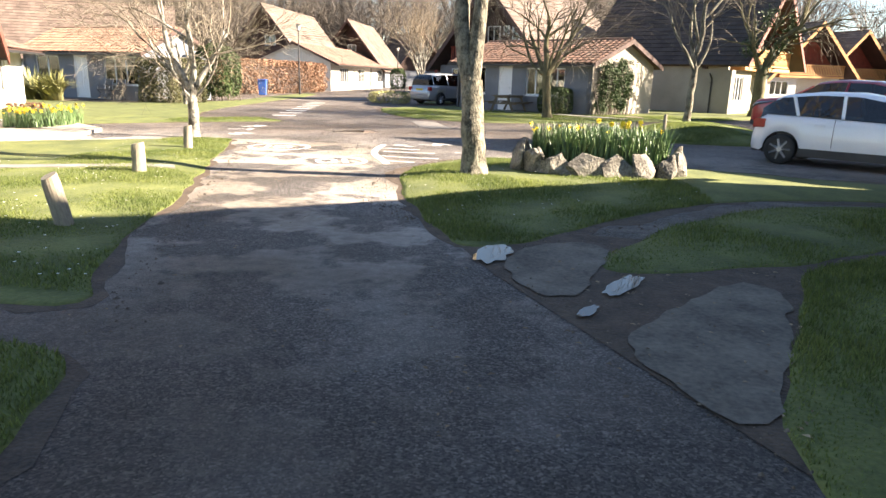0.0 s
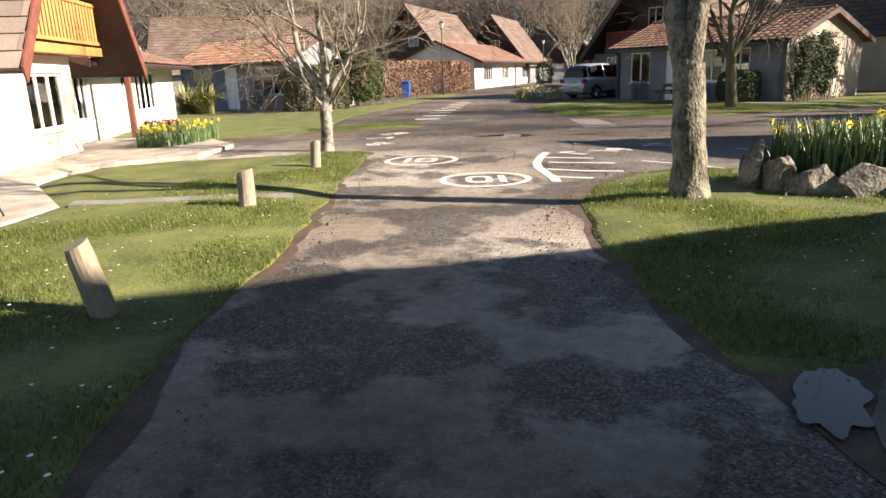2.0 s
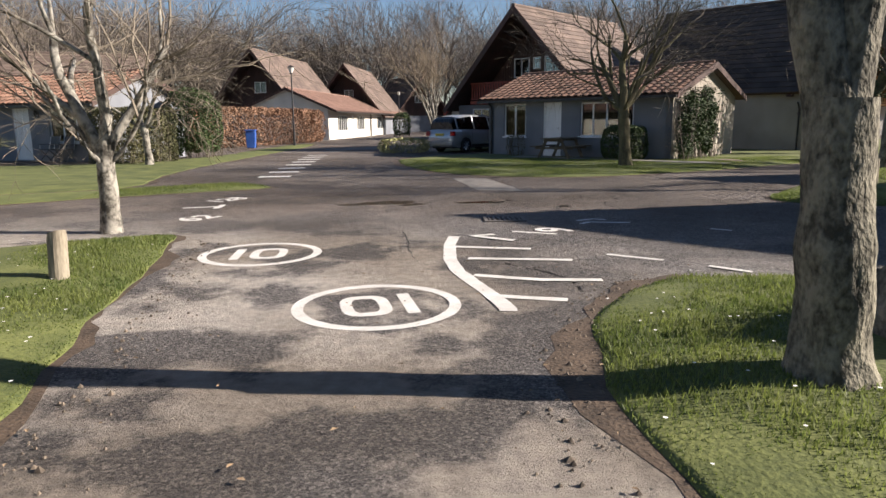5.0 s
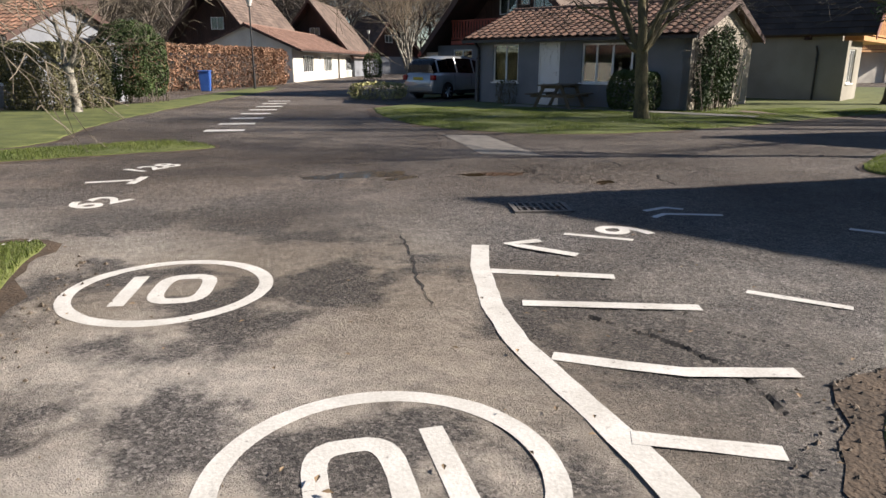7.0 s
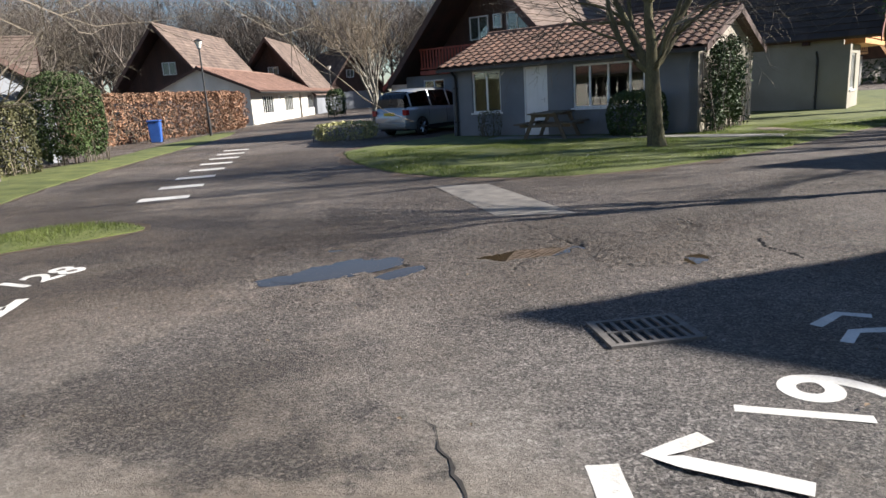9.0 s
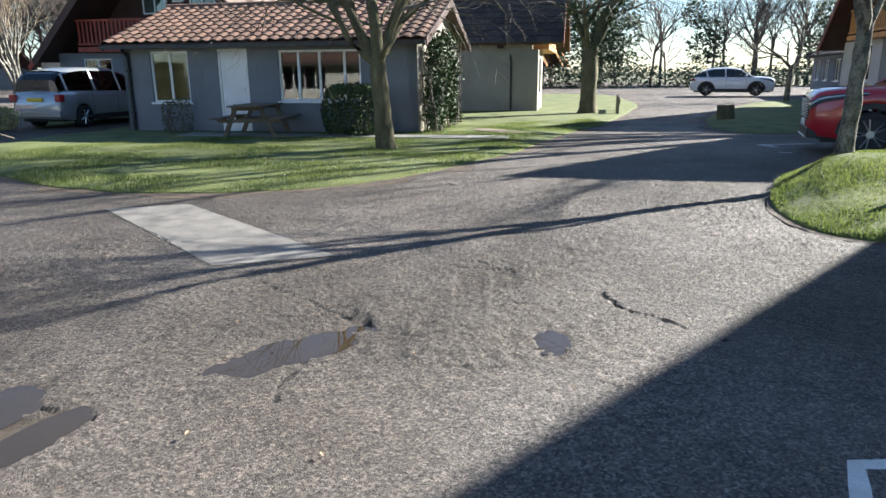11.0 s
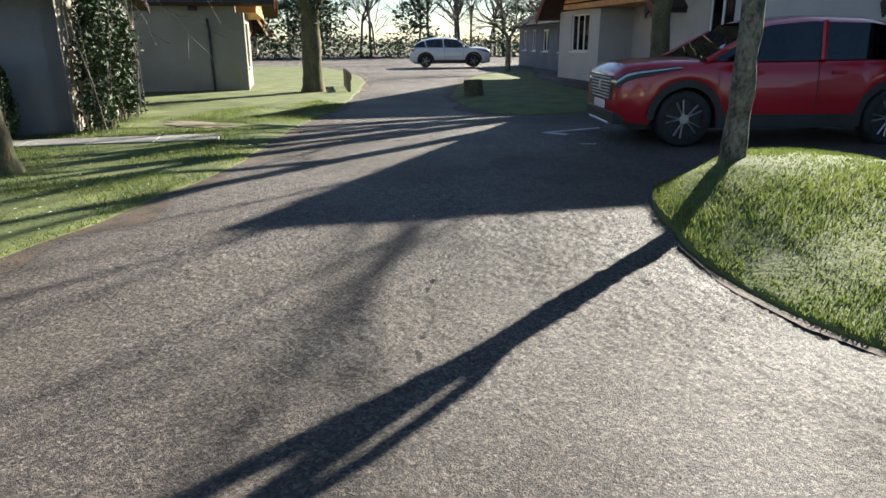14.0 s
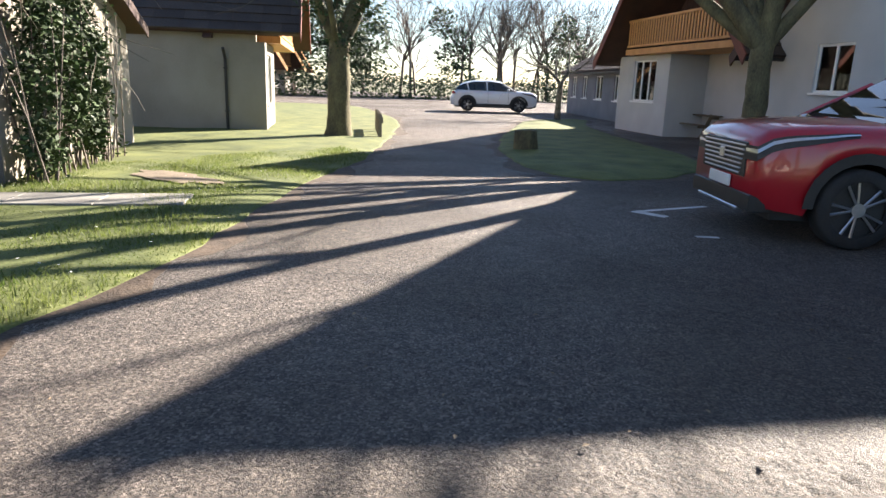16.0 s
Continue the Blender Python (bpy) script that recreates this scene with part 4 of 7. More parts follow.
def marking(name, lines, label, w=0.09, z=0.0016, closed=False, m=None):
    bm = bmesh.new()
    for ln in lines:
        fine = []
        for (x0, y0), (x1, y1) in zip(ln, ln[1:]):
            k = max(1, int(math.hypot(x1 - x0, y1 - y0) / 0.12))
            fine += [(x0 + (x1 - x0) * i / k, y0 + (y1 - y0) * i / k) for i in range(k)]
        fine.append(ln[-1])
        if m is not None:
            fine = [tuple((m @ Vector((*p, 0))).xy) for p in fine]
        ribbon(bm, fine, w, z)
    return tagged(part(name, bm, PAINT), label, "road marking", "road markings")


def speed_roundel(x, y, turn):
    m = pose(x, y, 0, 0, 0, turn)
    r = 0.62
    ring_pts = [(r * math.cos(a), r * math.sin(a)) for a in [2 * math.pi * i / 64 for i in range(65)]]
    zero = []
    for i in range(25):
        a = 2 * math.pi * i / 24
        c, s = math.cos(a), math.sin(a)
        zero.append((0.09 + 0.15 * math.copysign(abs(c) ** 0.6, c), 0.25 * math.copysign(abs(s) ** 0.6, s)))
    e = thing("speed_roundel", m, "white painted speed limit circle reading 10 on asphalt", "road marking", "speed limit circles")
    for nm, ln, w in (("ring", [ring_pts], 0.095), ("numeral", [zero], 0.1), ("numeral", [[(-0.25, -0.30), (-0.25, 0.30)]], 0.1)):
        bm = bmesh.new()
        for l2 in ln:
            ribbon(bm, l2, w, 0.0018)
            part(nm, bm, PAINT, e)
    return e


speed_roundel(-1.91, 12.06, 196)
speed_roundel(-3.52, 14.14, 9)
marking("give_way_arc", [[(-1.42, 15.28), (-1.45, 14.70), (-1.41, 13.86), (-1.31, 13.30), (-1.17, 12.88), (-1.04, 12.51), (-0.93, 12.17), (-0.88, 11.97), (-0.88, 11.91)]], "thick curved white line at the junction mouth", 0.14)
for ln in ([(-0.91, 15.43), (-1.19, 15.32), (-0.68, 14.99)], [(-1.38, 14.57), (-0.52, 14.44)], [(-1.22, 13.90), (-0.14, 13.83)], [(-1.15, 13.12), (-0.80, 13.01), (-0.53, 12.94), (0.01, 12.94)],
           [(-0.95, 12.35), (-0.39, 12.24)]):
    marking("bar_marking", [ln], "white painted bar across the asphalt", 0.10, 0.0028)
for ln in ([(0.27, 14.14), (0.79, 13.83)], [(1.16, 13.56), (1.47, 13.29)], [(0.31, 16.33), (0.46, 16.49), (1.02, 16.44)], [(1.94, 15.88), (2.17, 15.73)],
           [(0.30, 16.62), (0.56, 16.80), (0.72, 16.71)],
           [(9.56, 23.64), (9.70, 23.45)]):
    marking("bay_line", [ln], "white parking bay line on asphalt", 0.075)


marking("arrow_marking", [[(11.5, 24.24), (10.42, 24.68)]], "white painted arrow shaft in front of the bay", 0.09)
marking("arrow_marking", [[(10.40, 24.72), (10.36, 24.28)]], "short thick white barb of the arrow", 0.15, 0.0022)


def painted_text(text, x, y, turn, size, label):
    cu = bpy.data.curves.new("numeral", 'FONT')
    cu.body, cu.size, cu.extrude, cu.align_x, cu.align_y = text, size, 0.001, 'CENTER', 'CENTER'
    cu.offset = 0.012
    me = bpy.data.meshes.new_from_object(bpy.data.objects.new("tmp", cu))
    me.materials.clear()
    me.materials.append(PAINT)
    ob = new("painted_number", me)
    ob.matrix_world = pose(x, y, 0.001, 0, 0, turn)
    return tagged(ob, label, "road marking", "painted numbers")


painted_text("62", -5.42, 16.95, 62, 0.62, "white painted number 62 on the drive")
marking("painted_number", [[(-6.20, 18.17), (-5.66, 18.38)], [(-5.60, 18.10), (-5.66, 18.64)]], "white painted numeral 1 with a broad foot on the drive", 0.11)
painted_text("128", -5.89, 19.41, 62, 0.55, "white painted number 128 on the drive")
painted_text("6", -0.14, 15.80, -100, 0.7, "white painted number 6 by the drain")
marking("bar_marking", [[(-0.67, 15.67), (-0.12, 15.46)]], "white painted stroke beside the number", 0.07)
for i in range(8):
    f = i / 7
    x0, y0 = -6.64, 24.90
    x1, y1 = -8.36, 36.87
    x, y = x0 + (x1 - x0) * f, y0 + (y1 - y0) * f
    marking("bar_marking", [[(x - 0.42, y - 0.08), (x + 0.42, y + 0.08)]], "short white bar painted along the lane edge", 0.45)


def blob(cx, cy, rx, ry, turn, z, mat, name, label, category, rough=0.25, dome=0.0, n=48, kind=""):
    """A ragged flat patch, its middle raised by dome."""
    m = pose(cx, cy, z, 0, 0, turn)
    vs = [m @ Vector((0, 0, dome))]
    for k, s in ((1, 0.55), (2, 1.0)):
        for i in range(n):
            a = 2 * math.pi * i / n
            q = 1 + rough * noise.noise(Vector((cx + 2.2 * math.cos(a), cy + 2.2 * math.sin(a), 1))) + rough * 0.25 * noise.noise(Vector((cx + 5 * math.cos(a), cy + 5 * math.sin(a), 5)))
            vs.append(m @ Vector((rx * s * q * math.cos(a), ry * s * q * math.sin(a), dome * (0.7 if k == 1 else 0))))
    fs = [(0, 1 + i, 1 + (i + 1) % n) for i in range(n)] + [(1 + i, 1 + n + i, 1 + n + (i + 1) % n, 1 + (i + 1) % n) for i in range(n)]
    return tagged(mesh_part(name, vs, fs, mat, smooth=True), label, category, kind=kind)


WATER = bpy.data.materials.new("still_water")
WATER.use_nodes = True
wb = WATER.node_tree.nodes["Principled BSDF"]
wb.inputs["Base Color"].default_value, wb.inputs["Roughness"].default_value, wb.inputs["IOR"].default_value = (0.04, 0.029, 0.017, 1), 0.015, 1.5
# near-black tone carries the shade inside the cracks
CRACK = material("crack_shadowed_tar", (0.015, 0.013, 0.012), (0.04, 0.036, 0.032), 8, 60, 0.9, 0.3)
PATCH = material("pale_tarmac_patch", (0.10, 0.09, 0.08), (0.235, 0.215, 0.19), 4, 90, 0.85, 0.8)
for i, (cx, cy, rx, ry, t) in enumerate(((1.02, 5.78, 0.16, 0.34, -15), (2.02, 4.95, 0.09, 0.34, -32), (1.66, 4.3, 0.05, 0.15, -30))):
    blob(cx, cy, rx, ry, t, 0.022 + 0.0003 * i, WATER, "puddle", "shallow muddy puddle reflecting the sky", "puddle", 0.32, kind="structure")

# broken yard: hollows, humps and cracks in one fine sheet; water stands in the hollows
HOLLOWS = [(-2.88, 18.95, 0.52, 0.26, 20, 0.030), (-2.30, 18.66, 0.26, 0.10, 40, 0.030), (-2.98, 19.73, 0.12, 0.08, 0, 0.03), (-1.08, 19.02, 0.46, 0.15, 12, 0.032),
           (0.28, 18.42, 0.10, 0.16, -30, 0.030), (-3.30, 18.70, 0.3, 0.14, 10, 0.028), (-0.56, 19.32, 0.07, 0.20, 5, 0.026), (0.50, 19.62, 0.34, 0.3, 0, 0.012), (1.5, 18.0, 0.5, 0.3, 20, 0.012)]
HUMPS = [(-0.13, 18.74, 0.36, 0.28, 25, 0.035), (4.43, 22.0, 0.22, 0.14, -40, 0.012)]
CRACKS = [([(1.12, 18.92), (1.06, 18.71), (1.03, 18.54), (1.12, 18.40), (1.12, 18.16), (1.2, 17.9)], 0.012, 0.03), ([(4.12, 21.97), (3.67, 21.76), (3.37, 21.58), (3.15, 21.37), (2.82, 21.19), (2.6, 20.98)], 0.010, 0.02),
          ([(-0.93, 20.43), (-0.79, 19.96), (-0.71, 19.71), (-0.59, 19.37)], 0.012, 0.025), ([(-1.05, 18.84), (-1.25, 18.60), (-1.3, 18.45)], 0.015, 0.02), ([(0.79, 20.05), (0.82, 19.78)], 0.013, 0.025),
          ([(-0.45, 18.45), (-0.30, 18.32), (-0.12, 18.26)], 0.010, 0.02), ([(-2.55, 18.98), (-2.3, 18.95), (-2.08, 18.72)], 0.011, 0.02), ([(-3.18, 18.38), (-2.94, 18.33)], 0.016, 0.02)]
TARMAC_PATCH = [(-1.81, 24.13), (-0.91, 23.94), (-0.17, 20.80), (-1.15, 21.02)]
patch_seg = segments(TARMAC_PATCH)


def broken_sheet(area, holes, humps, cracks, prints, worst, sunk, label):
    """Broken asphalt over an area; worst: where it is roughest; sunk: it never rises above the road around it."""
    YX0, YX1, YY0, YY1 = area
    step = 0.02
    nx, ny = round((YX1 - YX0 + 1.0) / step) + 1, round((YY1 - YY0 + 1.0) / step) + 1
    X, Y = np.meshgrid(YX0 - 0.5 + np.arange(nx) * step, YY0 - 0.5 + np.arange(ny) * step)

    def field(f, seed):
        """Smooth noise on a coarse lattice, drawn out to the fine grid."""
        w, h_ = int((YX1 - YX0 + 3) * f) + 3, int((YY1 - YY0 + 3) * f) + 3
        g = np.random.default_rng(seed).uniform(-1, 1, (h_, w))
        u, v = (X - YX0 + 1) * f, (Y - YY0 + 1) * f
        i, j = u.astype(int), v.astype(int)
        a, b = u - i, v - j
        a, b = a * a * (3 - 2 * a), b * b * (3 - 2 * b)
        return (g[j, i] * (1 - a) + g[j, i + 1] * a) * (1 - b) + (g[j + 1, i] * (1 - a) + g[j + 1, i + 1] * a) * b
    edge = np.minimum.reduce((X - YX0 + 0.45, YX1 + 0.45 - X, Y - YY0 + 0.45, YY1 + 0.45 - Y))
    fade = np.clip(edge / 0.9, 0, 1)
    d = np.full(X.shape, 9.0)
    for (ax, ay), (dx_, dy_), l2 in zip(*patch_seg):
        f = np.clip(((X - ax) * dx_ + (Y - ay) * dy_) / l2, 0, 1)
        d = np.minimum(d, np.hypot(ax + dx_ * f - X, ay + dy_ * f - Y))
    on_patch = inside_many(TARMAC_PATCH, X.ravel(), Y.ravel()).reshape(X.shape)
    fade = fade * np.where(on_patch, 0, np.clip(d / 0.3, 0, 1))
    broken = np.clip(0.35 + 0.9 * field(0.8, 1) + 0.5 * field(2.5, 2) + sum(0.3 * np.exp(-((X - wx) ** 2 / wr + (Y - wy) ** 2 / wr)) for wx, wy, wr in worst), 0.2, 1.1)
    z = 0.008 * field(1.3, 3) + 0.005 * field(3.5, 4) + broken * (0.005 * field(11, 5) + 0.006 * field(21, 6) + 0.007 * field(38, 7))
    for sign, group in ((-1, holes), (1, humps)):
        for cx, cy, rx, ry, turn, depth in group:
            c, q = math.cos(radians(turn)), math.sin(radians(turn))
            u, v = ((X - cx) * c + (Y - cy) * q) / rx, (-(X - cx) * q + (Y - cy) * c) / ry
            r_ = np.hypot(u, v) * (1 + 0.35 * field(5, 8) + 0.2 * field(12, 9))
            z = z + sign * depth * np.exp(-np.clip(r_, 0, 4) ** 4 * 0.7)
    cut = np.zeros(X.shape)
    wob = (0.018 * field(9, 10) + 0.012 * field(24, 12), 0.018 * field(9, 11) + 0.012 * field(24, 13))
    for pts, w, depth in cracks:
        for (x0, y0), (x1, y1) in zip(pts, pts[1:]):
            l2 = (x1 - x0) ** 2 + (y1 - y0) ** 2
            f = np.clip(((X - x0) * (x1 - x0) + (Y - y0) * (y1 - y0)) / l2, 0, 1)
            dist = np.hypot(x0 + (x1 - x0) * f - X + wob[0], y0 + (y1 - y0) * f - Y + wob[1])
            cut = np.maximum(cut, depth * np.clip(1.3 - dist / w, 0, 1))
    # prints of tyre treads in the mud
    for cx, cy, turn, L, W in prints:
        c, q = math.cos(radians(turn)), math.sin(radians(turn))
        u, v = (X - cx) * c + (Y - cy) * q, -(X - cx) * q + (Y - cy) * c
        on = (np.abs(u) < L / 2) & (np.abs(v) < W)
        z = np.where(on, z - 0.006 - 0.006 * (np.sin(u * 110) > 0.1), z)
    if sunk:
        z = np.minimum(0.8 * z - 0.006, 0)
    z = (z - cut) * fade - 0.0005
    idx = np.arange(nx * ny).reshape(ny, nx)
    F = np.stack((idx[:-1, :-1], idx[:-1, 1:], idx[1:, 1:], idx[1:, :-1]), -1).reshape(-1, 4)
    ob = quad_mesh("road", np.stack((X, Y, z), -1).reshape(-1, 3), F, ASPHALT)
    ob.data.shade_smooth()
    # deep crack faces take the tone with shade painted in
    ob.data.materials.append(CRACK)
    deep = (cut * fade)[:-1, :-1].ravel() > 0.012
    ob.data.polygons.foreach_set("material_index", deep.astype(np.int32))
    tagged(ob, label, "road", kind="structure")


broken_sheet(YARD, HOLLOWS, HUMPS, CRACKS, ((0.45, 19.62, 58, 0.75, 0.10), (0.72, 19.55, 58, 0.5, 0.09), (4.75, 20.15, 40, 1.7, 0.13)), ((1.2, 18.6, 1.4), (3.6, 19.4, 1.6), (5.0, 21.0, 0.8)), False,
             "rough broken brown asphalt with hollows, cracks and loose grit")
broken_sheet(MOUTH, [], [], [([(-0.83, 13.68), (-0.50, 13.35), (-0.27, 13.00), (-0.24, 12.56)], 0.014, 0.025), ([(-0.9, 13.2), (-0.55, 13.5), (-0.1, 13.45), (0.35, 13.1)], 0.010, 0.02)],
             (), ((0.0, 13.4, 1.2), (0.6, 14.6, 0.8)), True, "crazed coarse asphalt under the junction markings")
for i, (cx, cy, rx, ry, turn, depth) in enumerate(HOLLOWS[:6]):
    blob(cx, cy, rx * 1.25, ry * 1.25, turn, -0.0135 - 0.0004 * i, WATER, "puddle", "shallow muddy puddle in the broken asphalt", "puddle", 0.1, kind="structure")
tagged(mesh_part("tarmac_patch", [(x, y, 0.0030) for x, y in TARMAC_PATCH], [(0, 1, 2, 3)], PATCH), "pale rectangular repair patch in the asphalt", "road patch", kind="structure")

# mud and concrete strips beside the road
tagged(mesh_part("mud", [(x, y, 0.006) for x, y in ((1.0, 5.2), (0.55, 6.5), (1.2, 6.9), (2.6, 6.6), (4.2, 7.9), (6.5, 9.4), (8, 8.0), (4.6, 5.7), (3.4, 3.8), (3.0, 1.5), (2.6, -3), (2.4, 2.2))], [tuple(range(12))], SOIL), "churned wet mud with leaf litter", "mud", kind="structure")


def slab(pts, z0, z1, label, mat=None):
    bm = bmesh.new()
    prism(bm, pts, 'z', z0, z1)
    bmesh.ops.bevel(bm, geom=[e for e in bm.edges], offset=0.008, segments=1, affect='EDGES')
    return tagged(part("concrete_slab", bm, mat or CONCRETE), label, "concrete slab")


def ragged(poly, amp=0.06):
    return [(x + amp * edge_noise(x, y, 5), y + amp * edge_noise(y, x, 5)) for x, y in dense(rounded(poly, 1), 0.09)]


MUDDY = material("muddy_concrete", (0.05, 0.042, 0.03), (0.20, 0.17, 0.13), 2.6, 30, 0.85, 0.5)
for poly in ([(1.10, 5.1), (1.52, 4.42), (1.92, 5.35), (2.16, 6.25), (1.7, 6.4), (1.2, 5.9)], [(1.76, 3.75), (1.95, 3.1), (2.2, 2.7), (2.55, 3.2), (3.3, 5.0), (2.95, 5.25), (2.3, 4.5)]):
    tagged(mesh_part("concrete_slab", [(x, y, 0.016) for x, y in ragged(poly)], [tuple(range(len(ragged(poly))))], MUDDY), "cracked muddy concrete wheel strip", "concrete slab", kind="structure")
for i in range(9):
    a = H1 + U * (2.3 + 0.9 * i)
    q = [a - NV * 1.45, a + U * 0.89 - NV * 1.45, a + U * 0.89 - NV * 0.75, a - NV * 0.75]
    slab([(v.x, v.y) for v in q], 0.0, 0.085, "concrete paving slab in the garden path", KERB)
vs = []
for i in range(13):
    x, y = -3.95 - 2.5 * i / 12, 10.1 - 0.95 * i / 12 + 0.05 * edge_noise(i * 0.3, 2.0)
    z = verge_h(x, y) + 0.014
    vs += [(x + 0.07, y - 0.13, z - 0.12), (x + 0.07, y - 0.13, z), (x - 0.07, y + 0.13, z), (x - 0.07, y + 0.13, z - 0.12)]
tagged(mesh_part("concrete_slab", vs, [(4 * i + k, 4 * i + k + 1, 4 * i + k + 5, 4 * i + k + 4) for i in range(12) for k in range(3)] + [(0, 3, 2, 1)], KERB), "narrow concrete path across the verge", "concrete slab")
slab([(-2.12, 3.62), (-2.02, 3.36), (-5.5, 3.3), (-5.6, 3.72)], -0.06, 0.035, "pale concrete path slab between the verges")
slab([(-6.3, 7.4), (-6.55, 9.1), (-8.7, 10.8), (-9.35, 12.9), (-8.2, 14.2), (-8.7, 16.3), (-10.4, 17.8), (-13.5, 18), (-12.2, 14), (-10.5, 11.8), (-12, 8), (-11, 5.2), (-7.4, 5.4)], -0.1, 0.085, "pale concrete patio around the white house")

TRODDEN = material("trodden_earth", (0.10, 0.075, 0.05), (0.27, 0.215, 0.15), 3, 40, 0.9, 0.7, bump_dist=0.03)
blob(7.3, 29.9, 0.95, 0.3, 100, 0.078, TRODDEN, "bare_earth", "trodden bare earth path worn across the lawn", "soil", 0.6, 0.01, kind="structure")

# drain grating
dx, dy = -0.74, 16.74
e = thing("drain", pose(dx, dy, 0.008, 0, 0, 95) @ Matrix.Diagonal((0.9, 1.2, 1, 1)), "rusty cast iron drain grating set in the asphalt", "drain")
# black plate just above the asphalt, standing in for shade down the drain
bm = bmesh.new()
box(bm, -0.22, 0.22, -0.22, 0.22, -0.10, -0.006)
part("pit", bm, RUBBER, e)
bm = bmesh.new()
for a, b, c, d in ((-.25, .25, -.25, -.21), (-.25, .25, .21, .25), (-.25, -.21, -.21, .21), (.21, .25, -.21, .21), (-.012, .012, -.21, .21)):
    box(bm, a, b, c, d, -0.05, 0.012)
part("frame", bm, IRON, e)
for i in range(7):
    for sx in (-1, 1):
        bm = bmesh.new()
        yb = -0.18 + i * 0.06
        box(bm, min(sx * .012, sx * .21), max(sx * .012, sx * .21), yb - 0.011, yb + 0.011, -0.03, 0.009)
        part("bar", bm, IRON, e)

# cracks as flat ribbons, the shade of their depth put into the colour


def crack(pts, w, seed):
    rnd = random.Random(seed)
    fine = []
    for (x0, y0), (x1, y1) in zip(pts, pts[1:]):
        k = max(2, int(math.hypot(x1 - x0, y1 - y0) / 0.06))
        fine += [(x0 + (x1 - x0) * i / k + rnd.uniform(-.018, .018), y0 + (y1 - y0) * i / k + rnd.uniform(-.018, .018)) for i in range(k)]
    vs, fs = [], []
    for i, (x, y) in enumerate(fine):
        d = Vector(fine[min(i + 1, len(fine) - 1)]) - Vector(fine[max(i - 1, 0)])
        d = Vector((-d.y, d.x)).normalized() * w * rnd.uniform(0.25, 1) * math.sin(math.pi * (i + .5) / len(fine))
        z = 0.0024 + 0.0003 * seed
        vs += [(x - d.x, y - d.y, z), (x + d.x, y + d.y, z)]
        if i:
            k = 2 * i
            fs.append((k - 2, k, k + 1, k - 1))
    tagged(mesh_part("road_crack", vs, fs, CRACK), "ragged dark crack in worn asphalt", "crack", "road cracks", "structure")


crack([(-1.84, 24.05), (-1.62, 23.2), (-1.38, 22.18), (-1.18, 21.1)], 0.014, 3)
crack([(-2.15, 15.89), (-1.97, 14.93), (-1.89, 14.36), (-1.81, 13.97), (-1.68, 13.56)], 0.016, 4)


# ---- trees ----


def grow(rng, P, p, d, length, r, level):
    """One branch and its children. P: lists to fill and the habit of the tree."""
    n = 6 if level < 2 else (4 if level < 4 else 3)
    pts, rad = [p], [r]
    end = r * (0.55 if level else 0.7)
    for i in range(n):
        d = (d + Vector((rng.gauss(0, 1), rng.gauss(0, 1), rng.gauss(0, 1))) * P["wobble"] * (1 if level else 0.35) + Vector((0, 0, P["up"] * (0.5 if level > 1 else 1)))).normalized()
        p = p + d * (length / n)
        pts.append(p)
        rad.append(r + (end - r) * (i + 1) / n)
    if r > P["limit"]:
        tube(P["tv"], P["tf"], pts, rad, 18 if r > 0.08 else 7)
    else:
        tube(P["cv"], P["cf"], pts, rad, 3)
    if level >= P["levels"]:
        return
    kids = P["kids"][min(level, len(P["kids"]) - 1)]
    for k in range(kids):
        f = rng.uniform(0.35, 1.0) if level else rng.uniform(0.75, 1.0)
        if k == 0:
            f = 1.0
        i = min(n, max(1, int(f * n + 0.5)))
        ax = (pts[i] - pts[i - 1]).normalized()
        side = ax.orthogonal().normalized()
        side.rotate(Matrix.Rotation(rng.uniform(0, 6.283), 3, ax))
        spread = P["spread"] * rng.uniform(0.6, 1.25) * (0.45 if k == 0 else 1)
        nd = (ax * math.cos(spread) + side * math.sin(spread)).normalized()
        grow(rng, P, pts[i], nd, length * rng.uniform(*P["shrink"]), max(P.get('least', 0.0035), rad[i] * rng.uniform(0.55, 0.75)), level + 1)


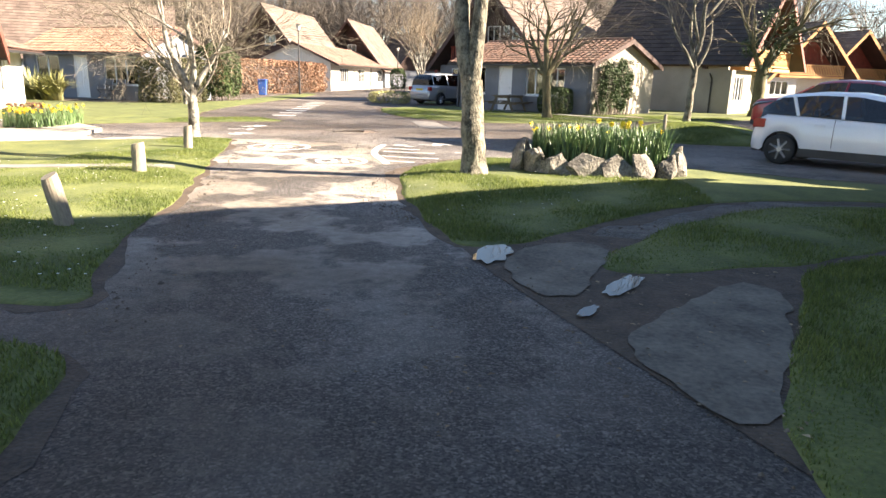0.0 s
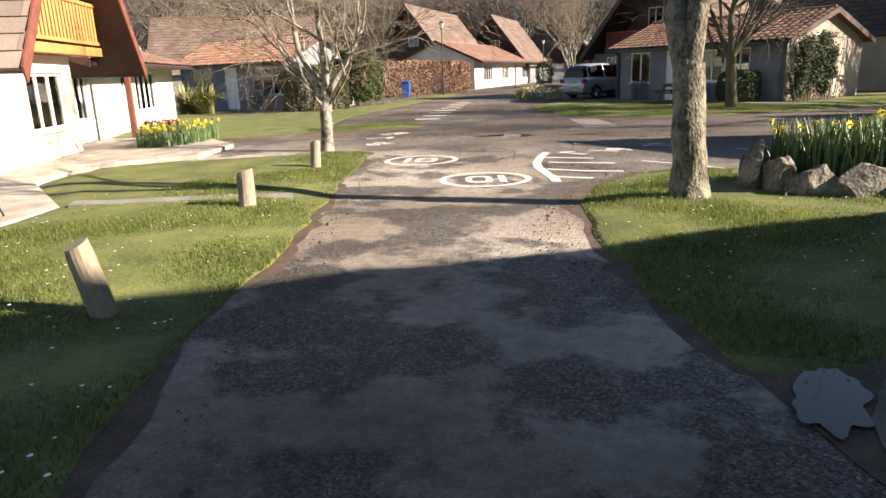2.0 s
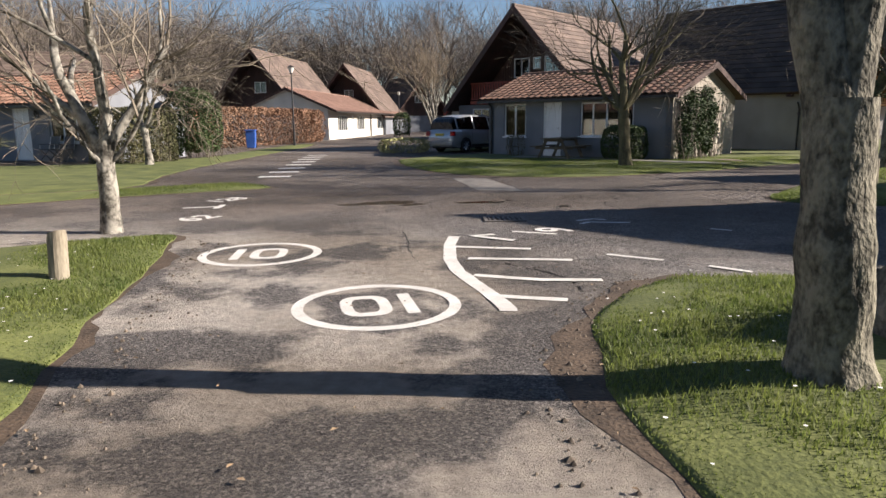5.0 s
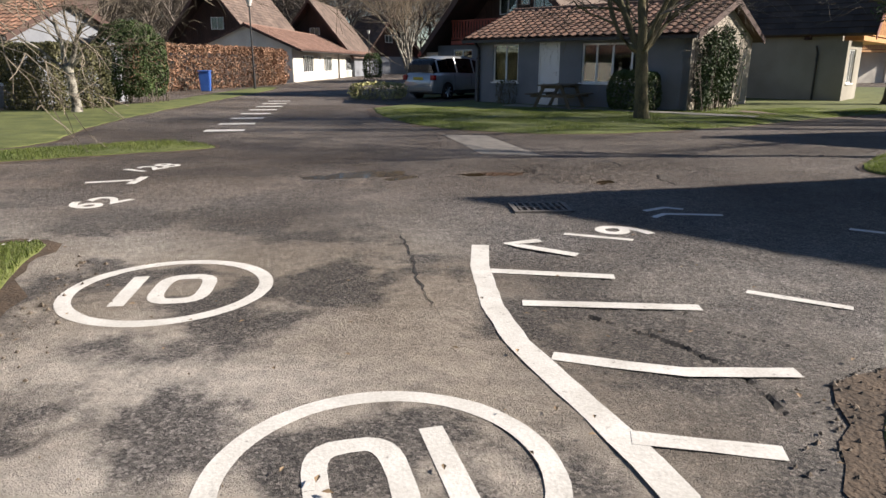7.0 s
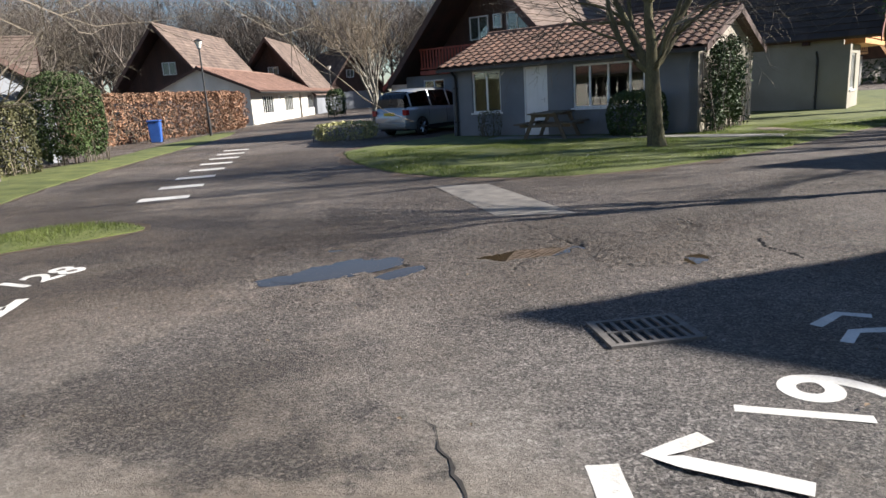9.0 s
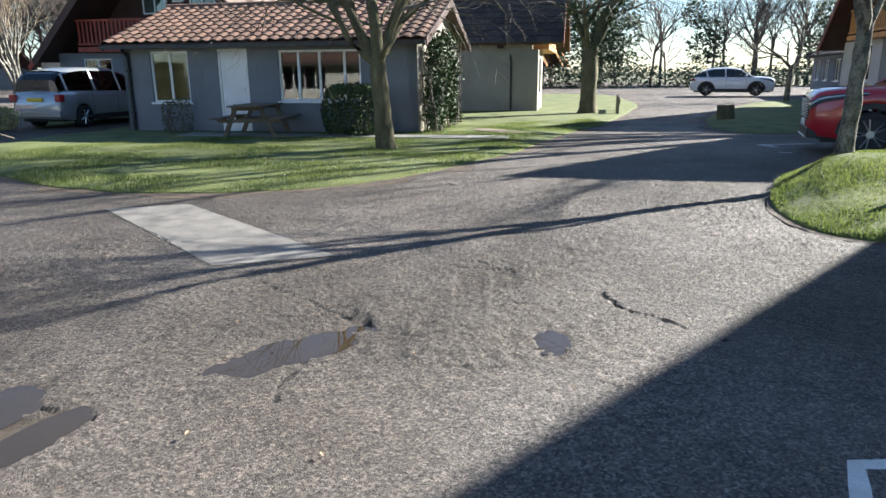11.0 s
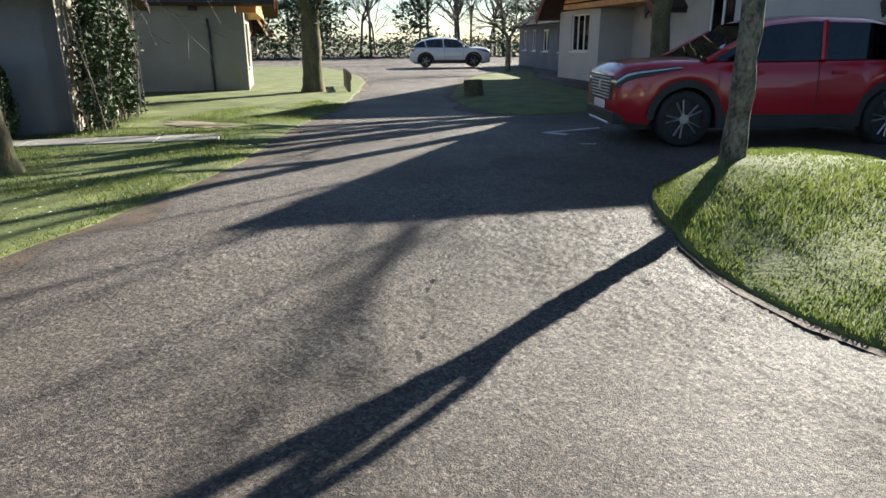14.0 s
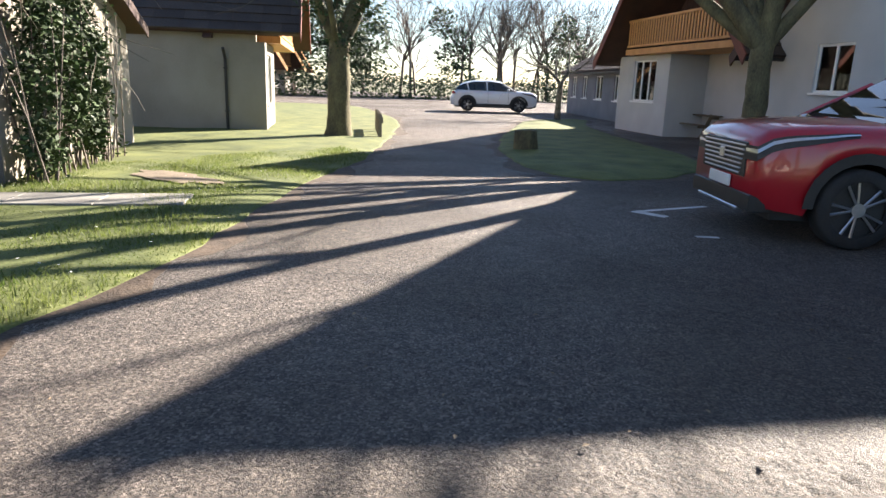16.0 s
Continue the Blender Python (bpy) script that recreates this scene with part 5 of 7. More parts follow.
def bare_tree(x, y, z, label, trunk, stems, seed, levels=5, kids=(3, 3, 4, 4, 3), spread=0.65, wobble=0.14, up=0.05, shrink=(0.62, 0.85), limit=0.03, bark=None, twig=None, name="tree", group="", roots=0.5, fine=False):
    """trunk: (height, radius, lean x, lean y); stems: main stems (dx, dy, dz, length, radius) that leave its top."""
    rng = random.Random(seed)
    h, r, lx, ly = trunk
    P = dict(tv=[], tf=[], cv=[], cf=[], wobble=wobble, up=up, levels=levels, kids=kids, spread=spread, shrink=shrink, limit=limit)
    pts, rad = [], []
    k = 46 if fine else 14
    for i in range(k + 1):
        f = i / k
        pts.append(Vector((lx * f + 0.03 * noise.noise(Vector((f * 3, seed, 0))), ly * f + 0.03 * noise.noise(Vector((f * 3, seed, 9))), -0.12 + (h + 0.12) * f)))
        rad.append(r * (1 + roots * math.exp(-f * 9) - 0.12 * f))
    sides = 44 if fine else 22
    base = len(P["tv"])
    tube(P["tv"], P["tf"], pts, rad, sides)
    for i in range(base, len(P["tv"])):
        v = P["tv"][i]
        ring_i = (i - base) // sides
        c = pts[ring_i]
        w = Vector((v.x * 2.2, v.y * 2.2, v.z * 0.8))
        q = 1 + 0.10 * noise.noise(v * 3.5 + Vector((seed, 0, 0))) + 0.07 * noise.noise(w * 5) + 0.045 * noise.noise(w * 13)
        P["tv"][i] = c + (v - c) * q
    top = pts[-1]
    for sx, sy, sz, ln, sr in stems:
        grow(rng, P, top - Vector((0, 0, 0.15)), Vector((sx, sy, sz)).normalized(), ln, sr, 1)
    e = thing(name, pose(x, y, z), label, "tree", group)
    mesh_part("trunk", P["tv"], P["tf"], bark or BARK, e, smooth=True)
    mesh_part("crown", P["cv"], P["cf"], twig or TWIG, e, "bare twigs")
    return e


def leaf_cloud(name, centre, radii, n, size, mat, seed, parent=None, label="", shell=0.55, flat=0.0, zmin=None, squash=1.0):
    """Many small leaves through an uneven volume."""
    rng = random.Random(seed)
    V, F = [], []
    c = Vector(centre)
    made = 0
    while made < n:
        d = Vector((rng.gauss(0, 1), rng.gauss(0, 1), rng.gauss(0, 1))).normalized()
        q = (shell + (1 - shell) * rng.random()) * (1 + 0.28 * noise.noise(d * 2.1 + c) + 0.16 * noise.noise(d * 6 + c))
        if flat:
            d = Vector([math.copysign(abs(a) ** flat, a) for a in d])
        p = c + Vector((d.x * radii[0], d.y * radii[1], d.z * radii[2])) * q
        made += 1
        if zmin is not None and p.z < zmin:
            p.z = zmin + rng.random() * 0.1
        a = Vector((rng.gauss(0, 1), rng.gauss(0, 1), rng.gauss(0, 0.7))).normalized()
        b = a.orthogonal().normalized()
        b.rotate(Matrix.Rotation(rng.uniform(0, 6.28), 3, a))
        s = size * rng.uniform(0.6, 1.3)
        k = len(V)
        V += [p - a * s, p + b * s * 0.45, p + a * s, p - b * s * 0.45]
        F.append((k, k + 1, k + 2, k + 3))
    return mesh_part(name, V, F, mat, parent, label)


LEAF = material("evergreen_leaf", (0.018, 0.034, 0.010), (0.075, 0.11, 0.035), 2, 12, 0.65, 0, island=0.4, spec=0.3)
IVY = material("ivy_leaf", (0.015, 0.032, 0.010), (0.06, 0.095, 0.03), 2, 12, 0.6, 0, island=0.4, spec=0.3)
BEECH = material("dry_beech_leaf", (0.12, 0.062, 0.034), (0.33, 0.19, 0.115), 1.2, 8, 0.8, 0, island=0.4)
HEDGE = material("olive_hedge_leaf", (0.035, 0.04, 0.014), (0.115, 0.105, 0.04), 1.5, 10, 0.7, 0, island=0.4)
FLAX = material("striped_flax_leaf", (0.22, 0.22, 0.08), (0.42, 0.40, 0.17), 3, 20, 0.6, 0, island=0.3)
DAFF_LEAF = material("daffodil_leaf", (0.05, 0.10, 0.035), (0.13, 0.20, 0.07), 3, 20, 0.5, 0, island=0.25)
DAFF = material("daffodil_petal", (0.62, 0.46, 0.02), (0.80, 0.66, 0.05), 3, 20, 0.6, 0, island=0.15)
ROCK = material("lichen_rock", (0.06, 0.052, 0.042), (0.25, 0.23, 0.185), 4, 30, 0.9, 0.9, bump_dist=0.04, stops=(0.4, 0.62))

bare_tree(0.75, 10.42, 0.07, "grey forked tree with rough lichen bark on the grass island", (1.45, 0.185, -0.09, 0.0),
          [(-0.25, -0.02, 1, 2.9, 0.14), (0.04, 0.03, 1, 3.1, 0.125)], 3, fine=True, wobble=0.09, levels=5, kids=(3, 3, 3, 4, 3), bark=BARK)
bare_tree(-6.02, 15.58, 0.03, "pale barked tree with spreading bare crown", (1.0, 0.125, 0.02, 0.0),
          [(-0.22, 0.0, 1, 1.9, 0.085), (0.06, 0.1, 1, 2.0, 0.085), (0.16, -0.1, 1, 1.8, 0.07), (-0.75, 0.2, 0.9, 1.5, 0.035), (0.8, 0.2, 0.8, 1.6, 0.035), (-0.3, -0.7, 0.8, 1.4, 0.035)], 11, levels=6, kids=(4, 4, 4, 4, 3, 2), spread=0.75, up=0.01,
          bark=BIRCH, twig=material("pale_twigs", (0.115, 0.095, 0.07), (0.22, 0.185, 0.14), 2, 20, 0.9, 0))
bare_tree(3.35, 27.75, 0.05, "mossy tree with spreading bare crown on the bungalow lawn", (1.75, 0.175, -0.15, 0.0),
          [(-0.5, 0.1, 1, 1.8, 0.11), (0.1, 0.1, 1, 2.2, 0.13), (0.45, -0.1, 1, 2.0, 0.12), (-0.9, 0.1, 0.75, 2.1, 0.07), (0.9, 0.2, 0.6, 2.2, 0.07), (0.2, 0.8, 0.7, 1.8, 0.06), (-0.1, -0.8, 0.7, 1.8, 0.06)], 21, fine=True, levels=6, kids=(4, 4, 4, 3, 3, 2), spread=0.7, up=0.02, bark=MOSS_BARK)
tl = bare_tree(14.1, 34.5, 0.0, "old ivy-clad tree beside the lane", (2.3, 0.29, 0.05, 0.0),
               [(-0.5, 0.2, 1, 2.3, 0.15), (0.3, 0.1, 1, 2.6, 0.17), (0.8, -0.2, 0.9, 2.3, 0.12), (-0.9, -0.2, 0.8, 2.2, 0.09)], 31, levels=5, kids=(4, 4, 4, 3, 3), spread=0.7, up=0.02, bark=MOSS_BARK)
for k, (cx, cy, cz, rr) in enumerate(((0.1, 0, 2.3, 0.5), (0.6, -0.2, 3.3, 0.7), (-0.5, 0.1, 3.4, 0.6), (1.1, -0.3, 4.3, 0.7), (0.2, 0.1, 4.6, 0.7))):
    leaf_cloud("ivy", (cx, cy, cz), (rr, rr, rr * 1.1), 420, 0.07, IVY, 50 + k, tl, "glossy ivy", 0.2)
bare_tree(6.92, 20.82, 0.36, "slender grey tree on the raised bank", (1.7, 0.105, 0.05, 0.0),
          [(0.02, 0.03, 1, 2.2, 0.085), (-0.35, 0.2, 1, 2.0, 0.065), (0.7, -0.2, 0.9, 1.8, 0.05), (-0.6, -0.4, 0.8, 1.8, 0.05)], 41, fine=True, levels=6, kids=(4, 4, 4, 3, 3, 2), spread=0.55, up=0.10, bark=BARK)
bare_tree(-12.6, 29.95, 0.05, "small pale tree beside the clipped hedge", (1.3, 0.13, -0.1, 0), [(-0.5, 0, 1, 1.5, 0.08), (0.4, 0.1, 1, 1.6, 0.08), (0.9, 0, 0.5, 1.8, 0.05), (-0.9, 0, 0.5, 1.8, 0.05)], 51, levels=6, kids=(4, 4, 4, 3, 3, 2), spread=0.8, up=0.0, bark=BIRCH)
bare_tree(-4.2, 52.5, 0.0, "vase-shaped bare tree with dense upright branches", (0.9, 0.22, 0, 0), [(0.55 * math.cos(a), 0.55 * math.sin(a), 1, 2.5, 0.09) for a in (0, 1.05, 2.1, 3.15, 4.2, 5.2)], 61, levels=5, kids=(4, 4, 4, 4, 3), spread=0.42, up=0.06,
          bark=BIRCH, twig=material("tan_twigs", (0.17, 0.13, 0.085), (0.30, 0.24, 0.17), 2, 20, 0.9, 0), limit=0.02)
bare_tree(27.91, 36.51, 0.05, "small bare ornamental tree on the far lawn", (1.5, 0.13, 0.1, 0), [(-0.5, 0, 1, 1.6, 0.08), (0.5, 0.1, 1, 1.6, 0.08), (0.1, 0.6, 1, 1.5, 0.06)], 71, levels=5, kids=(4, 4, 4, 4, 3), spread=0.7, up=0.02)
bare_tree(18.1, 25.75, 0.0, "thick mossy tree behind the parking bay", (2.5, 0.25, 0.05, 0), [(-0.25, 0.75, 1, 4.6, 0.21), (0.0, 0.3, 1, 5.2, 0.22), (0.1, -0.15, 1, 5.2, 0.2), (-0.1, 1.1, 0.9, 4.4, 0.16), (0.1, -0.6, 1, 4.4, 0.15), (-0.3, 0.5, 1, 4.8, 0.13), (0.2, 0.9, 1, 4.6, 0.12)], 81, levels=5, kids=(4, 4, 4, 3, 3), wobble=0.09, up=0.10, spread=0.55, bark=MOSS_BARK)

# far woods, as one stand
rng = random.Random(5)
VAR = []
for v in range(5):
    P = dict(tv=[], tf=[], cv=[], cf=[], wobble=0.16, up=0.06, levels=4, kids=(5, 4, 4, 3), spread=0.5, shrink=(0.55, 0.8), limit=9.0, least=0.016)
    r2 = random.Random(900 + v)
    grow(r2, P, Vector((0, 0, -0.5)), Vector((0, 0, 1)), 6.5, 0.22, 0)
    for k in range(3):
        a = r2.uniform(0, 6.28)
        grow(r2, P, Vector((0, 0, 4 + k)), Vector((math.cos(a), math.sin(a), 1.1)).normalized(), 3.4, 0.1, 2)
    zs = max(p.z for p in P["cv"])
    VAR.append((np.array([tuple(p) for p in P["cv"]]) * np.array((1, 1, 15.0 / zs)), np.array(P["cf"])))


def stand(name, spots, label, mat):
    V, F, o = [], [], 0
    for x, y, s in spots:
        vs, fs = VAR[rng.randrange(5)]
        a = rng.uniform(0, 6.28)
        c, q = math.cos(a), math.sin(a)
        w = vs * s
        V.append(np.stack((w[:, 0] * c - w[:, 1] * q + x, w[:, 0] * q + w[:, 1] * c + y, w[:, 2]), 1))
        F.append(fs + o)
        o += len(vs)
    tagged(quad_mesh(name, np.concatenate(V), np.concatenate(F), mat), label, "woods", kind="stuff")


spots = [(rng.uniform(-95, 40), rng.uniform(108, 150), rng.uniform(1.15, 1.7)) for _ in range(230)]
spots += [(rng.uniform(-85, -45), rng.uniform(55, 110), rng.uniform(1.0, 1.4)) for _ in range(70)]
spots += [(rng.uniform(6, 40), rng.uniform(85, 115), rng.uniform(0.8, 1.1)) for _ in range(34)]
stand("woods", spots, "bare winter woodland behind the houses", FAR_TWIG)
spots = []
for _ in range(46):
    f = rng.random()
    spots.append((28 + 62 * f + rng.uniform(-4, 4), 88 - 44 * f + rng.uniform(-7, 7), rng.uniform(0.7, 1.15)))
stand("woods", spots, "bare trees along the site boundary", FAR_TWIG)
rng2 = random.Random(8)
V, F = [], []


def add_leaves(V, F, c, radii, n, size, r):
    for _ in range(n):
        d = Vector((r.gauss(0, 1), r.gauss(0, 1), r.gauss(0, 1))).normalized() * (0.55 + 0.5 * r.random())
        p = Vector(c) + Vector((d.x * radii[0], d.y * radii[1], d.z * radii[2]))
        a = Vector((r.gauss(0, 1), r.gauss(0, 1), r.gauss(0, 1))).normalized()
        b = a.orthogonal().normalized()
        s = size * r.uniform(0.6, 1.4)
        k = len(V)
        V += [p - a * s, p + b * s * 0.5, p + a * s, p - b * s * 0.5]
        F.append((k, k + 1, k + 2, k + 3))


for i in range(60):
    f = i / 59
    add_leaves(V, F, (24 + 58 * f + rng2.uniform(-.5, .5), 76 - 38 * f + rng2.uniform(-.5, .5), 0.8), (1.4, 1.2, 1.3), 260, 0.16, rng2)
for i in range(9):
    f = rng2.uniform(0.25, 0.8)
    x, y = 27 + 58 * f, 81 - 40 * f
    for k in range(4):
        add_leaves(V, F, (x + rng2.uniform(-1.5, 1.5), y + rng2.uniform(-1.5, 1.5), 2.0 + 1.6 * k), (2.2 - 0.3 * k, 2.2 - 0.3 * k, 1.5), 420, 0.2, rng2)
tagged(mesh_part("boundary_hedge", V, F, LEAF), "dark evergreen hedge and conifers along the boundary", "hedge", kind="stuff")

# ---- hedges and shrubs ----


def hedge(name, x, y, turn, L, W, H, n, size, mat, label, seed, z=0.0, category="hedge", stems=14, soft=2.4, lean=0.2):
    """A clipped hedge: a woody core of stems with leaves over its faces."""
    e = thing(name, pose(x, y, z, 0, 0, turn), label, category)
    r = random.Random(seed)
    V, F = [], []
    for _ in range(int(L * stems)):
        bx, by = r.uniform(-L / 2, L / 2), r.uniform(-W / 2, W / 2) * 0.7
        p = Vector((bx, by, -0.05))
        q = p + Vector((r.uniform(-lean, lean), r.uniform(-.2, .2), H * r.uniform(0.7, 0.98)))
        tube(V, F, [p, (p + q) / 2 + Vector((r.uniform(-.08, .08), r.uniform(-.08, .08), 0)), q], [0.016, 0.011, 0.005], 4)
    mesh_part("woody_core", V, F, TWIG if lean < 0.5 else FAR_TWIG, e)
    V, F = [], []
    for _ in range(n):
        u = [r.uniform(-1, 1) for _ in range(3)]
        k = r.choice((0, 1, 1, 2))
        u[k] = math.copysign(1 - 0.35 * r.random() ** 2, u[k])
        if k == 2:
            u[2] = abs(u[2])
        nn = (sum(abs(a) ** (soft * 2.5) for a in u)) ** (1 / (soft * 2.5))
        u = [a / max(1, nn) for a in u]
        g = 1 + 0.10 * noise.noise(Vector((u[0] * L, u[1] * W, u[2] * H)) * 1.3 + Vector((seed, 0, 0)))
        p = Vector((u[0] * L / 2 * g, u[1] * W / 2 * g, H / 2 + u[2] * H / 2 * g))
        p.z = max(0.03, p.z)
        a = Vector((r.gauss(0, 1), r.gauss(0, 1), r.gauss(0, 1))).normalized()
        b = a.orthogonal().normalized()
        b.rotate(Matrix.Rotation(r.uniform(0, 6.28), 3, a))
        s = size * r.uniform(0.6, 1.3)
        k = len(V)
        V += [p - a * s, p + b * s * 0.5, p + a * s, p - b * s * 0.5]
        F.append((k, k + 1, k + 2, k + 3))
    mesh_part("foliage", V, F, mat, e)
    return e


hedge("hedge", -15.3, 50.5, 76, 16.0, 1.3, 2.4, 26000, 0.075, BEECH, "long russet beech hedge with dry winter leaves", 2, soft=3)
hedge("hedge", -14.0, 31.6, -17, 2.3, 2.3, 2.0, 14000, 0.05, HEDGE, "square clipped olive hedge at the bungalow corner", 3, soft=5)
hedge("bush", -13.2, 35.1, 0, 2.3, 2.1, 2.9, 15000, 0.055, LEAF, "tall rounded dark evergreen bush", 4, category="bush", soft=1.0)
p = at_h1(5.85, -0.75)
hedge("bush", p.translation.x, p.translation.y, UD, 1.5, 1.1, 1.25, 5000, 0.045, LEAF, "clipped evergreen bush against the grey wall", 5, category="bush", soft=1.4)
p = at_h1(7.55, 1.65)
cs = hedge("climbing_shrub", p.translation.x, p.translation.y, ND, 3.2, 0.5, 2.5, 500, 0.05, IVY, "straggly evergreen climber on the stained gable wall", 6, category="shrub", soft=5, stems=16, lean=0.75)
for k, (cx, cy, cz, rr) in enumerate(((-1.35, -0.05, 0.5, 0.42), (-1.2, 0.0, 1.25, 0.5), (-1.0, 0.0, 2.0, 0.42), (-0.45, -0.1, 0.9, 0.5), (-0.35, 0.0, 1.75, 0.5), (0.3, 0.0, 2.2, 0.4), (0.35, -0.05, 1.35, 0.5), (0.3, -0.1, 0.55, 0.36), (0.95, 0.0, 1.75, 0.35), (1.0, 0.0, 1.05, 0.32))):
    leaf_cloud("ivy_clump", (cx, cy, cz), (rr, rr * 0.6, rr * 1.05), 900, 0.05, IVY, 300 + k, cs, "dark glossy leaves", 0.35, zmin=0.05)
p = at_h1(0.85, -0.35)
hedge("bush", p.translation.x, p.translation.y, UD, 0.8, 0.5, 0.9, 700, 0.03, HEDGE, "thin leafless shrub under the window", 7, category="bush", soft=1.2)
hedge("bush", -8.3, 70.0, 0, 1.7, 1.6, 2.3, 2200, 0.08, LEAF, "rounded bush by the white cottage", 8, category="bush", soft=1.0)
hedge("bush", -4.6, 38.2, 0, 2.4, 1.2, 0.7, 1600, 0.06, FLAX, "low pale flowering plants beside the van", 9, category="bush", soft=1.2)


def strappy(name, x, y, z, n, h, w, mat, label, seed, spread=0.7, radius=0.3):
    """A clump of long arching leaves."""
    r = random.Random(seed)
    V, F = [], []
    for _ in range(n):
        a = r.uniform(0, 6.283)
        c, s = math.cos(a), math.sin(a)
        rr = radius * math.sqrt(r.random())
        bx, by = rr * math.cos(a + 1.3), rr * math.sin(a + 1.3)
        hh, sp = h * r.uniform(0.65, 1.1), spread * r.uniform(0.15, 1.0)
        k = len(V)
        for i in range(5):
            f = i / 4
            q = sp * f ** 1.6
            zz = hh * (f - 0.35 * sp * f ** 3)
            ww = w * (1 - f ** 2) + 0.002
            V += [(bx + c * q - s * ww, by + s * q + c * ww, zz), (bx + c * q + s * ww, by + s * q - c * ww, zz)]
        for i in range(4):
            F.append((k + 2 * i, k + 2 * i + 1, k + 2 * i + 3, k + 2 * i + 2))
    e = thing(name, pose(x, y, z), label, "plant")
    mesh_part("leaves", V, F, mat, e)
    return e


strappy("flax_plant", -19.64, 30.56, 0.0, 380, 1.6, 0.05, FLAX, "large spiky flax plant with striped yellow leaves", 1, 1.6, 0.7)


def flowers(parent, spots, seed, size=0.045):
    """Trumpet flowers: six petals round a short cup on a stem, each plant's head as one mesh."""
    r = random.Random(seed)
    V, F = [], []
    for x, y, z in spots:
        a0 = r.uniform(0, 6.28)
        t = Vector((math.cos(a0), math.sin(a0), 0.15))
        s1 = t.orthogonal().normalized()
        s2 = t.cross(s1)
        c = Vector((x, y, z))
        for k in range(6):
            w = k * 1.047
            d = s1 * math.cos(w) + s2 * math.sin(w)
            q = s1 * math.cos(w + 1.57) + s2 * math.sin(w + 1.57)
            b = len(V)
            V += [c, c + d * size * 0.6 + q * size * 0.35, c + d * size * 1.1, c + d * size * 0.6 - q * size * 0.35]
            F.append((b, b + 1, b + 2, b + 3))
        b = len(V)
        for k in range(6):
            w = k * 1.047
            d = s1 * math.cos(w) + s2 * math.sin(w)
            V += [c + d * size * 0.25, c + d * size * 0.42 + t * size * 0.9]
        for k in range(6):
            j = (k + 1) % 6
            F.append((b + 2 * k, b + 2 * j, b + 2 * j + 1, b + 2 * k + 1))
    return tagged(mesh_part("blooms", V, F, DAFF, parent, "yellow trumpet blooms"), kind="stuff")


def daffodils(x, y, z, rx, ry, turn, n, blooms, label, seed, h=0.42):
    r = random.Random(seed)
    e = thing("daffodil_bed", pose(x, y, z, 0, 0, turn), label, "flowers")
    V, F, tops = [], [], []
    for _ in range(n):
        a, q = r.uniform(0, 6.283), math.sqrt(r.random())
        bx, by = rx * q * math.cos(a), ry * q * math.sin(a)
        lean = r.uniform(0, 6.283)
        hh, sp, w = h * r.uniform(0.6, 1.15), r.uniform(0.02, 0.2), 0.012
        c, s = math.cos(lean), math.sin(lean)
        k = len(V)
        for i in range(4):
            f = i / 3
            ww = w * (1 - 0.85 * f ** 2)
            V += [(bx + c * sp * f * f - s * ww, by + s * sp * f * f + c * ww, hh * f), (bx + c * sp * f * f + s * ww, by + s * sp * f * f - c * ww, hh * f)]
        for i in range(3):
            F.append((k + 2 * i, k + 2 * i + 1, k + 2 * i + 3, k + 2 * i + 2))
        if len(tops) < blooms:
            tops.append((bx + c * sp, by + s * sp, h * r.uniform(0.85, 1.2)))
    tagged(mesh_part("leaves", V, F, DAFF_LEAF, e, "upright green leaves"), kind="stuff")
    flowers(e, tops, seed)
    return e


def rock(x, y, z, sx, sy, sz, turn, seed, label):
    bm = bmesh.new()
    bmesh.ops.create_icosphere(bm, subdivisions=4, radius=1.25)
    o = Vector((seed * 7.3, seed * 1.7, 0))
    r = random.Random(seed)
    planes = [(Vector((r.gauss(0, 1), r.gauss(0, 1), r.gauss(0, 1))).normalized(), r.uniform(0.5, 0.85)) for _ in range(11)]
    for v in bm.verts:
        p = v.co.copy()
        for n, d in planes:
            k = p.dot(n) - d
            if k > 0:
                p -= n * k
        p *= 1 + 0.07 * noise.noise(p * 3 + o) + 0.03 * noise.noise(p * 9 + o)
        v.co = Vector((p.x * sx, p.y * sy, p.z * sz))
    ob = part("rock", bm, ROCK, None, smooth=False)
    ob.matrix_world = pose(x, y, z, r.uniform(-12, 12), r.uniform(-12, 12), turn)
    return tagged(ob, label, "rock", "rocks around the flower bed")


PX, PY = 2.8, 11.2
for i in range(16):
    a = 2 * math.pi * i / 16 + 0.1
    rr = random.Random(100 + i)
    s = rr.uniform(0.25, 0.38)
    rock(PX + 1.28 * math.cos(a), PY + 0.68 * math.sin(a), 0.16 + rr.uniform(-.03, .04), s, s * 0.55, rr.uniform(0.25, 0.38), math.degrees(a) + 90 + rr.uniform(-12, 12), 100 + i, "angular grey lichen-spotted boulder edging the flower bed")
blob(PX, PY, 1.35, 0.62, 0, 0.24, SOIL, "bed_soil", "dark soil filling the rock-edged flower bed", "soil", 0.1, 0.08)
daffodils(PX, PY, 0.26, 1.12, 0.55, 0, 2300, 26, "dense daffodils in bud and bloom inside the rock ring", 1, 0.56)
bx, by = -10.06, 16.40
daffodils(bx - 0.5, by + 0.5, 0.05, 1.6, 0.7, 100, 1000, 55, "bright daffodil clump beside the white house", 2, 0.42)
